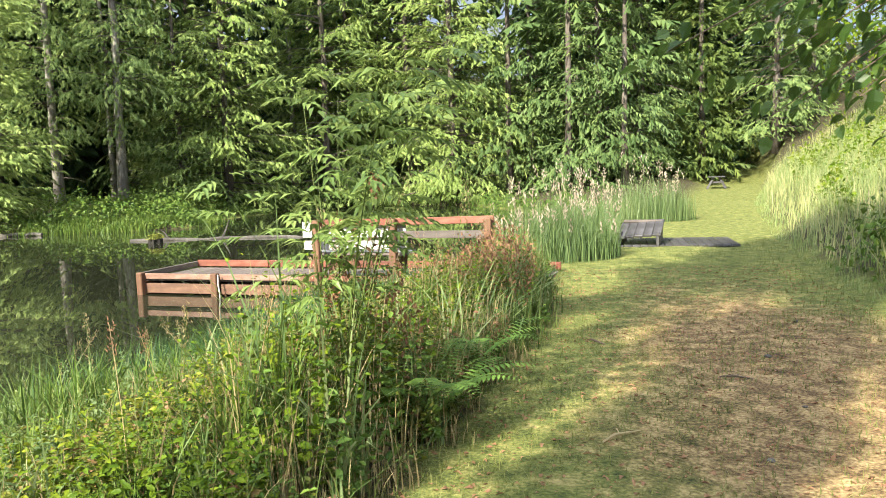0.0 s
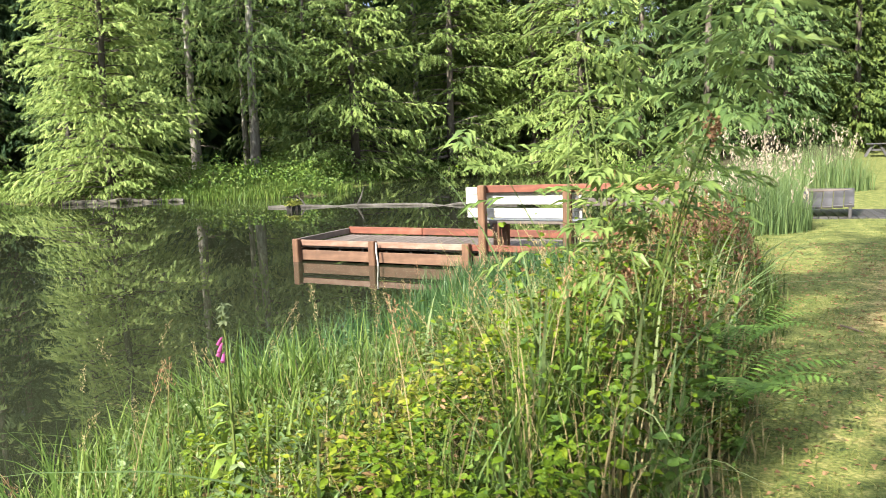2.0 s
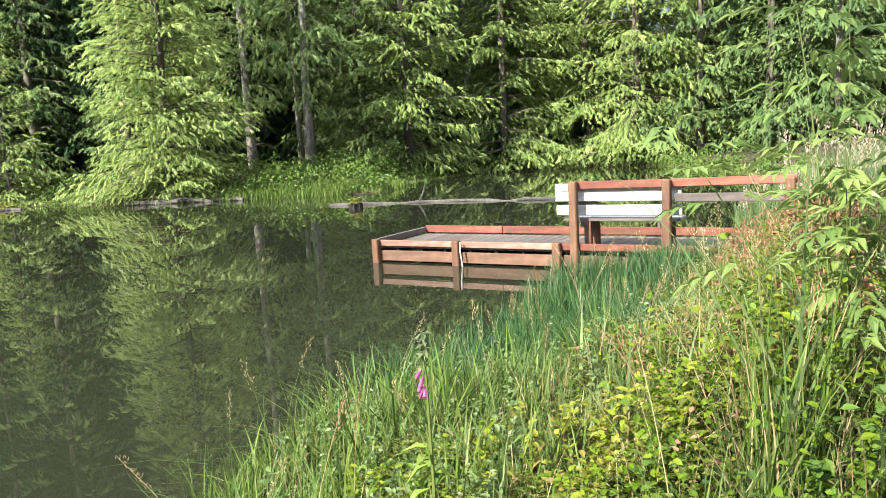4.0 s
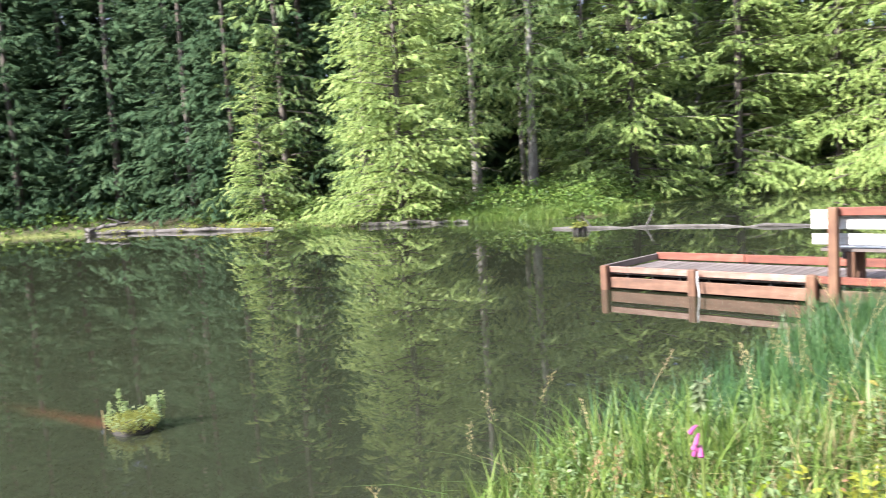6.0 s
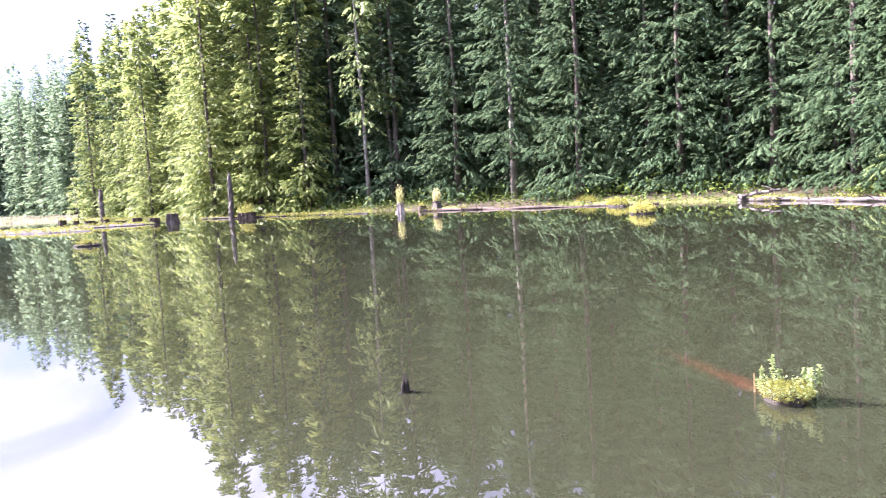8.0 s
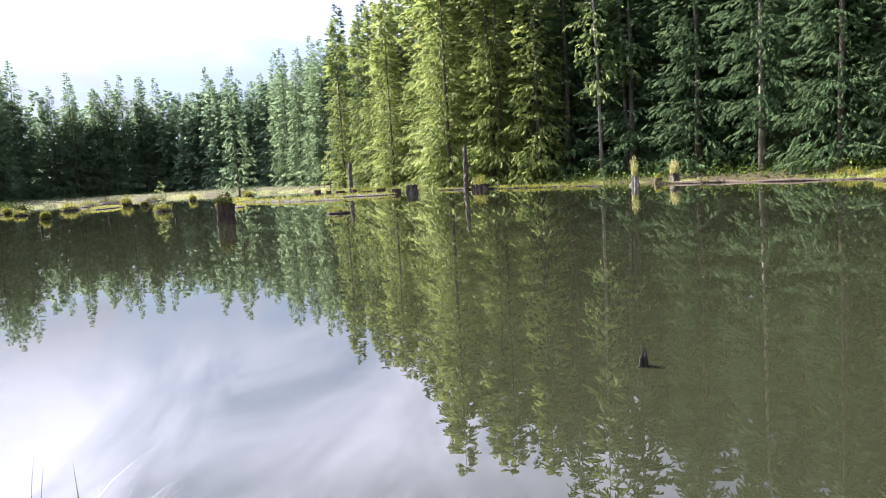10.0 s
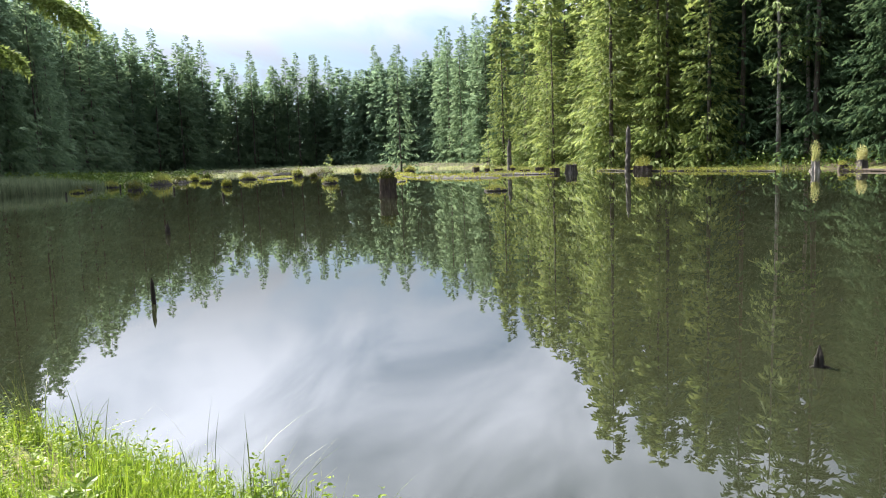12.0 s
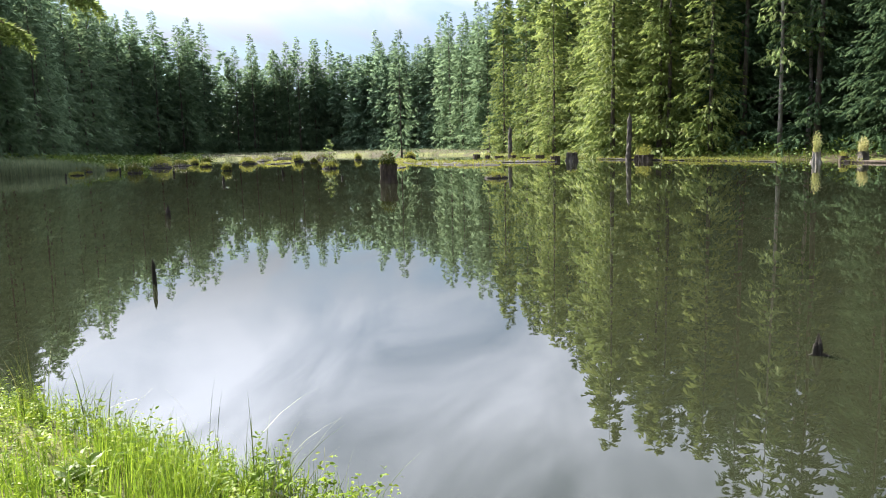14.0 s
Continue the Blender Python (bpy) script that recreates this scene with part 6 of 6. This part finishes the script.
    q[:, 2] += tall_of(q[:, 0], q[:, 1]) * rng.uniform(0.7, 1.2, len(q))
    n = len(q)
    stuff("rusty_seed_heads", leaves(Shape(), q, rng.normal(0, 0.6, (n, 3)) + np.array([0, 0, 1.0]), rng.normal(0, 1, (n, 3)), rng.uniform(0.03, 0.07, n), 0.025), M_RUST, "rusty brown seed heads above the bank grass", "seed heads")
    # the low bank to the south
    low = (-8, -1.5, -6, 0.9)
    p, az = clustered(rng, 21000, 30, 0.06, low, south_bank)
    q = on_ground(p)
    lift = 0.8 + 0.35 * wavy(q[:, 0], q[:, 1], 3.1, 1.4)
    stuff("bank_grass", blades(Shape(), q, rng.uniform(0.12, 0.3, len(q)) * lift, rng.uniform(0.003, 0.007, len(q)), rng, 0.4, 3, az), M_LOWBANK, "lush yellow-green grass on the low bank", "grass")
    p, az = clustered(rng, 4500, 40, 0.1, (-8, -3.0, -6, -1.6), lambda x, y: south_bank(x, y) & (wavy(x, y, 1.4, 0.5) > 0.1))
    q = on_ground(p)
    stuff("blue_grass", blades(Shape(), q, rng.uniform(0.12, 0.32, len(q)), rng.uniform(0.004, 0.007, len(q)), rng, 0.35, 3, az), M_SEDGE, "fine grey-green grass on the low bank", "grass")
    c = on_ground(strewn(rng, 300, low, lambda x, y: south_bank(x, y) & (shore_distance(x, y) < 0.5)))
    stuff("leafy_herbs", herb_plants(rng, c, rng.uniform(0.12, 0.27, len(c)), rng.uniform(0.03, 0.05, len(c)), 10), M_LOWBANK, "leafy herbs hanging over the water's edge", "herbs")
    c = on_ground(strewn(rng, 1500, low, lambda x, y: south_bank(x, y) & (wavy(x, y, 3.3, 0.4) > -0.35)))
    h = rng.uniform(0.08, 0.26, len(c)) * (0.8 + 0.4 * wavy(c[:, 0], c[:, 1], 2.3, 2.0))
    stuff("leafy_herbs", herb_plants(rng, c, np.clip(h, 0.06, 0.4), rng.uniform(0.016, 0.034, len(c)), 11), M_LOWBANK, "yellow-green leafy herbs on the low bank", "herbs")
    c = on_ground(strewn(rng, 26, (-4.6, -1.6, -2.5, 0.9), south_bank))
    stuff("dark_herbs", herb_plants(rng, c, rng.uniform(0.08, 0.22, len(c)), rng.uniform(0.07, 0.12, len(c)), 9), M_LOWBANK, "broad-leaved herbs on the low bank", "herbs")
    p, az = clustered(rng, 260, 9, 0.06, low, lambda x, y: south_bank(x, y) & (shore_distance(x, y) < 0.35))
    q = on_ground(p)
    stuff("tall_blades", blades(Shape(), q, rng.uniform(0.22, 0.55, len(q)), rng.uniform(0.003, 0.008, len(q)), rng, 0.6, 6, az), M_GRASS, "tall arching grass blades at the water's edge", "grass")
    # thin grass and fallen bits over the path
    p = strewn(rng, 15000, (-2, 7, -1.5, 15), lambda x, y: (x > left_edge(y) - 0.3) & (x < np.interp(y, RIGHT_Y, RIGHT_X) + 0.3) & (shore_distance(x, y) > 0.3) & (np.hypot(x - 0.3, y) > 1.2))
    q = on_ground(p)
    edge = np.minimum(q[:, 0] - left_edge(q[:, 1]), np.interp(q[:, 1], RIGHT_Y, RIGHT_X) - q[:, 0])
    h = np.where(edge < 0.5, 0.1, 0.05) * rng.uniform(0.4, 1.1, len(q))
    stuff("lawn", blades(Shape(), q, h, np.full(len(q), 0.006), rng, 0.9, 2), M_LAWN, "short worn grass on the path", "grass")
    p = strewn(rng, 11000, (0, 5.6, 1.8, 7.5), lambda x, y: (x > left_edge(y) - 0.2) & (x < 5.4))
    q = on_ground(p)
    thin = wavy(q[:, 0], q[:, 1], 2.2, 1.0) > -0.4
    q = q[thin]
    stuff("lawn", blades(Shape(), q, rng.uniform(0.02, 0.07, len(q)), np.full(len(q), 0.005), rng, 1.0, 2), M_LAWN, "sparse worn grass on the path", "grass")
    p = strewn(rng, 5000, (0, 6, 1.8, 11), lambda x, y: (x > left_edge(y) - 0.1) & (x < np.interp(y, RIGHT_Y, RIGHT_X)))
    q = on_ground(p)
    q[:, 2] += 0.006
    n = len(q)
    ln = rng.uniform(0.015, 0.06, n)
    stuff("leaf_litter", leaves(Shape(), q, rng.normal(0, 1, (n, 3)) * np.array([1, 1, 0.12]), rng.normal(0, 0.25, (n, 3)) + np.array([0, 0, 1.0]), ln, ln * 0.45), M_RUST, "dry brown leaf litter on the path", "leaf litter")
    # tall grass on the slope beside the path
    p = strewn(rng, 17000, (4.5, 20, 3, 34), lambda x, y: (x > np.interp(y, RIGHT_Y, RIGHT_X) + 0.1) & (x < np.interp(y, RIGHT_Y, RIGHT_X) + 5))
    q = on_ground(p)
    up = np.clip((q[:, 0] - np.interp(q[:, 1], RIGHT_Y, RIGHT_X)) / 1.2, 0.25, 1)
    stuff("slope_grass", blades(Shape(), q, rng.uniform(0.35, 1.15, len(q)) * up * (0.75 + 0.35 * wavy(q[:, 0], q[:, 1], 1.3, 2)), np.full(len(q), 0.011), rng, 0.45, 3), M_PALESLOPE, "tall pale grass on the slope beside the path", "grass")
    p = strewn(rng, 7000, (5.5, 22, 8, 36), lambda x, y: (x > np.interp(y, RIGHT_Y, RIGHT_X) + 0.4) & (x < np.interp(y, RIGHT_Y, RIGHT_X) + 6))
    q = on_ground(p)
    stuff("slope_plumes", blades(Shape(), q, rng.uniform(0.3, 0.75, len(q)), np.full(len(q), 0.014), rng, 0.5, 3), M_PALEGRASS, "pale tan flowering grass high on the slope", "grass")
    p = strewn(rng, 3500, (4.8, 12, 3, 11), lambda x, y: (x > np.interp(y, RIGHT_Y, RIGHT_X) + 0.3))
    q = on_ground(p)
    n = len(q)
    q[:, 2] += rng.uniform(0.1, 1.0, n) * np.clip((q[:, 0] - np.interp(q[:, 1], RIGHT_Y, RIGHT_X)) / 1.5, 0.3, 1)
    ln = rng.uniform(0.06, 0.13, n)
    stuff("slope_herbs", leaves(Shape(), q, rng.normal(0, 1, (n, 3)) + np.array([-0.3, -0.3, 0.1]), rng.normal(0, 0.5, (n, 3)) + np.array([-0.3, -0.3, 1.0]), ln, ln * 0.6), M_SHRUB, "leafy green herbs on the slope beside the path", "herbs")
    p = strewn(rng, 9000, (7, 20, 9, 30), lambda x, y: (x > np.interp(y, RIGHT_Y, RIGHT_X) + 1.2) & (wavy(x, y, 0.9, 1.2) > 0.1))
    q = on_ground(p)
    n = len(q)
    q[:, 2] += rng.uniform(0.1, 1.3, n) * np.clip(wavy(q[:, 0], q[:, 1], 0.9, 1.2), 0.3, 1.2)
    ln = rng.uniform(0.07, 0.15, n)
    stuff("slope_herbs", leaves(Shape(), q, rng.normal(0, 1, (n, 3)) + np.array([-0.3, -0.3, 0.1]), rng.normal(0, 0.5, (n, 3)) + np.array([-0.3, -0.3, 1.0]), ln, ln * 0.6), M_LUSH, "yellow-green bushy herbs high on the slope", "herbs")


near_bank()


def reed_clump(seed, x, y, rx, ry, n, h, label):
    rng = np.random.default_rng(seed)
    a, q = rng.uniform(0, 2 * np.pi, n), np.sqrt(rng.random(n))
    px, py = x + rx * q * np.cos(a), y + ry * q * np.sin(a)
    p = on_ground(np.stack([px, py], 1))
    p[:, 2] = np.maximum(p[:, 2], 0)
    root = thing("reed_clump", (0, 0, 0), label=label, category="reeds")
    hh = h * rng.uniform(0.45, 1.0, n) * (1.05 - 0.5 * q ** 2)
    tagged(part("blade_growth", blades(Shape(), p, hh, np.full(n, 0.014), rng, 0.28, 4), M_REED, root), kind="stuff")
    k = n // 24
    st = blades(Shape(), p[:k], hh[:k] * 1.3, np.full(k, 0.01), rng, 0.1, 3)
    tagged(part("stalk_growth", st, M_REED, root), kind="stuff")
    heads = Shape()
    for i in range(k):
        c = p[i] + np.array([0, 0, hh[i] * 1.22])
        m = 7
        leaves(heads, c + rng.normal(0, 0.015, (m, 3)) + np.array([0, 0, 1.0]) * np.linspace(-0.08, 0.1, m)[:, None], rng.normal(0, 0.4, (m, 3)) + np.array([0, 0, 1.0]), rng.normal(0, 1, (m, 3)), np.full(m, 0.07), 0.025)
    tagged(part("seed_plume", heads, M_PLUME, root), kind="stuff")


reed_clump(701, 2.6, 12.6, 1.25, 0.9, 3000, 1.25, "tall pale reed clump with plumes beside the platform")
reed_clump(702, 6.0, 19.6, 1.4, 1.0, 1500, 1.5, "tall pale reed clump beside the path")
reed_clump(703, 3.9, 16.3, 1.0, 1.2, 1200, 1.3, "tall pale reed clump at the water's edge")


def elder(x, y, seed=51):
    """A young elder: arching stems with feathered leaves and dark fruit heads."""
    rng = np.random.default_rng(seed)
    root = thing("elder_shrub", (x, y, gz(x, y)), label="young elder with feathered green leaves and fruit heads", category="shrub")
    for s in range(14):
        az, L = rng.uniform(0, 2 * math.pi), rng.uniform(1.25, 2.45)
        out = rng.uniform(0.08, 0.4)
        P = [np.array([0.05 * math.cos(az), 0.05 * math.sin(az), 0]) + np.array([math.cos(az) * out * t ** 1.6 * L, math.sin(az) * out * t ** 1.6 * L, L * t * (1 - 0.12 * t)]) for t in np.linspace(0, 1, 14)]
        stem = part("stem", Shape().tube(P, [0.006 * (1 - 0.06 * k) for k in range(14)], 5), M_GRASS, root)
        lf = Shape()
        for i in (8, 10, 11, 12, 13):
            for sgn in (0, math.pi):
                a = az + math.pi / 2 * (1 if i % 2 else 0) + sgn + rng.normal(0, 0.3)
                d = np.array([math.cos(a), math.sin(a), rng.uniform(-0.1, 0.45)])
                ln = rng.uniform(0.17, 0.26)
                for j, t in enumerate((0.3, 0.53, 0.76, 0.95)):
                    c = P[i] + d * ln * t + np.array([0, 0, -0.3 * ln * t * t])
                    side = np.array([-d[1], d[0], 0])
                    dirs = np.array([d + side * 0.9, d - side * 0.9]) if j < 3 else np.array([d, d * 0.8 + side * 0.4])
                    m = len(dirs)
                    leaves(lf, np.repeat(c[None], m, 0), dirs + np.array([0, 0, -0.3]), rng.normal(0, 0.2, (m, 3)) + np.array([0, 0, 1.0]), np.full(m, rng.uniform(0.075, 0.125)), 0.032, 0.1, 0.3)
        tagged(part("foliage", lf, M_ELDER, stem), kind="stuff")
        if s in (2, 5, 9):
            hd = Shape()
            m = 60
            c = P[9] + np.array([0.05, 0.03, 0.06]) + rng.normal(0, 0.018, (m, 3)) * np.array([1, 1, 1.3])
            leaves(hd, c, rng.normal(0, 1, (m, 3)), rng.normal(0, 1, (m, 3)), np.full(m, 0.02), 0.016)
            tagged(part("fruit_head", hd, M_RUST, stem), kind="stuff")


elder(0.3, 3.7)


def foxglove(x, y):
    root = thing("foxglove", (x, y, gz(x, y)), label="foxglove with a few pink bells low on its spike", category="flower")
    rng = np.random.default_rng(61)
    part("stem", Shape().tube([(0, 0, 0), (0.01, 0.0, 0.45), (0.0, 0.02, 0.85), (-0.02, 0.03, 0.97)], [0.008, 0.007, 0.005, 0.003], 6), M_GRASS, root)
    for k in range(5):
        a, z = rng.uniform(0, 6.28), 0.8 + 0.018 * k
        c, s = math.cos(a), math.sin(a)
        part("bell", Shape().tube([(0.012 * c, 0.012 * s, z), (0.022 * c, 0.022 * s, z - 0.01), (0.036 * c, 0.036 * s, z - 0.03)], [0.003, 0.006, 0.0085], 7, cap=False), M_PINK, root)
    buds = Shape()
    n = 60
    z = rng.uniform(0.92, 1.0, n)
    leaves(buds, np.stack([np.zeros(n), 0.02 + np.zeros(n), z], 1), rng.normal(0, 1, (n, 3)) + np.array([0, 0, -0.2]), rng.normal(0, 0.3, (n, 3)) + np.array([0, 0, 1.0]), np.full(n, 0.035), 0.018)
    part("seed_spike", buds, M_PALEREED, root)
    lf = Shape()
    n = 26
    z = rng.uniform(0.05, 0.6, n)
    ln = 0.22 - 0.2 * z
    leaves(lf, np.stack([np.zeros(n), np.zeros(n), z], 1), rng.normal(0, 1, (n, 3)) * np.array([1, 1, 0.3]), np.tile([0, 0, 1.0], (n, 1)) + rng.normal(0, 0.1, (n, 3)), ln, ln * 0.35)
    part("leaf", lf, M_SHRUB, root)
    root.scale = (0.92, 0.92, 0.92)


foxglove(-1.16, 3.0)


def fern(x, y, seed, n_frond=11, size=0.75):
    rng = np.random.default_rng(seed)
    root = thing("sword_fern", (x, y, gz(x, y)), label="green sword fern with arching fronds", category="fern")
    for k in range(n_frond):
        az = 2 * math.pi * k / n_frond + rng.uniform(-0.3, 0.3)
        L = size * rng.uniform(0.75, 1.1)
        t = np.linspace(0.12, 1, 22)
        d = np.array([math.cos(az), math.sin(az), 0])
        side = np.array([-math.sin(az), math.cos(az), 0])
        P = d * (L * 0.8 * t ** 1.3)[:, None] + np.array([0, 0, 1.0]) * (L * (1.05 * t - 0.55 * t ** 2.4))[:, None]
        sh = Shape()
        ln = 0.12 * size * np.sin(np.pi * np.clip(t, 0.05, 0.97)) ** 0.6 + 0.015
        for sg in (1, -1):
            leaves(sh, P, side * sg + d * 0.35 + np.zeros((22, 3)), np.tile([0, 0, 1.0], (22, 1)), ln, ln * 0.28, 0.05, 0.15)
        tagged(part("frond", sh, M_FERN, root), kind="stuff")


for k, (x, y, s) in enumerate(((0.76, 4.2, 0.9), (1.05, 5.3, 0.75))):
    fern(x, y, 810 + k, 11, s)


def seed_grass(n=90):
    """Tall flowering grasses that stand clear above the bank."""
    rng = np.random.default_rng(71)
    p = strewn(rng, n, (-2.6, 1.6, 2.6, 8.0), lambda x, y: on_bank(x, y) & (shore_distance(x, y) > -0.1) & (shore_distance(x, y) < 2.2))
    base = None
    for k in range(4):
        root = thing("flowering_grass", (0, 0, -50), label="tall flowering grass stalk with a loose seed head", category="grass", group="flowering grass stalks")
        h, lean = 1.0, 0.08 + 0.1 * k
        P = [np.array([lean * t ** 2 * h, 0, h * t]) for t in np.linspace(0, 1, 6)]
        part("stalk", Shape().tube(P, [0.0028, 0.0026, 0.0024, 0.002, 0.0017, 0.0012], 4), M_STRAW if k % 2 else M_GRASS, root)
        hd = Shape()
        m = 34
        t = rng.uniform(0.8, 1.0, m)
        c = np.stack([lean * t ** 2 * h, np.zeros(m), h * t], 1) + rng.normal(0, 0.012, (m, 3))
        leaves(hd, c, rng.normal(0, 0.5, (m, 3)) + np.array([0.2, 0, 1.0]), rng.normal(0, 1, (m, 3)), np.full(m, 0.022), 0.006)
        part("seed_head", hd, M_STRAW if k != 1 else M_RUST, root)
        for i in range(k, n, 4):
            x, y = p[i]
            s = float(rng.uniform(0.75, 1.25)) * float(np.clip(tall_of(np.array([x]), np.array([y]))[0] + 0.35, 0.6, 1.3))
            c = copy_thing(root, pose(x, y, gz(x, y), rng.normal(0, 4), rng.normal(0, 4), rng.uniform(0, 360)))
            c.scale = (s, s, s)
        discard(root)


seed_grass()


# ---------- small things on the path ----------
def path_bits():
    py = random.Random(15)
    for k, (x, y, turn, L) in enumerate(((1.85, 3.95, 35, 0.3), (2.9, 5.0, -20, 0.22), (3.6, 7.6, 60, 0.35), (2.2, 6.4, 110, 0.26), (3.9, 4.6, 10, 0.2))):
        sh = Shape().tube([(-L / 2, 0, 0.012), (-L * 0.1, 0.02, 0.022), (L / 2, -0.01, 0.012)], [0.006, 0.009, 0.005], 6, wob=0.3, rng=py)
        sh.tube([(0, 0.012, 0.02), (L * 0.12, 0.07, 0.03)], [0.005, 0.002], 5)
        solid("twig", sh, M_TWIG if k % 2 else M_STRAW, "short dry twig lying on the worn path", "twig", "twigs on the path", at=pose(x, y, gz(x, y), 0, 0, turn))
    for k, (x, y, r) in enumerate(((3.4, 5.65, 0.03), (2.55, 3.6, 0.022), (4.2, 6.9, 0.028), (3.1, 4.4, 0.018))):
        bm = bmesh.new()
        bmesh.ops.create_icosphere(bm, subdivisions=2, radius=r)
        for v in bm.verts:
            v.co *= 1 + 0.3 * noise.noise(v.co * 9 / r * 0.12 + Vector((k, 0, 0)))
            v.co.z = v.co.z * 0.5 + r * 0.25
        me = bpy.data.meshes.new("stone")
        bm.to_mesh(me)
        bm.free()
        me.materials.append(M_LOG)
        tagged(new("stone", me), "small grey stone bedded in the path", "stone", "stones on the path").matrix_basis = pose(x, y, gz(x, y), 0, 0, 50 * k)


path_bits()
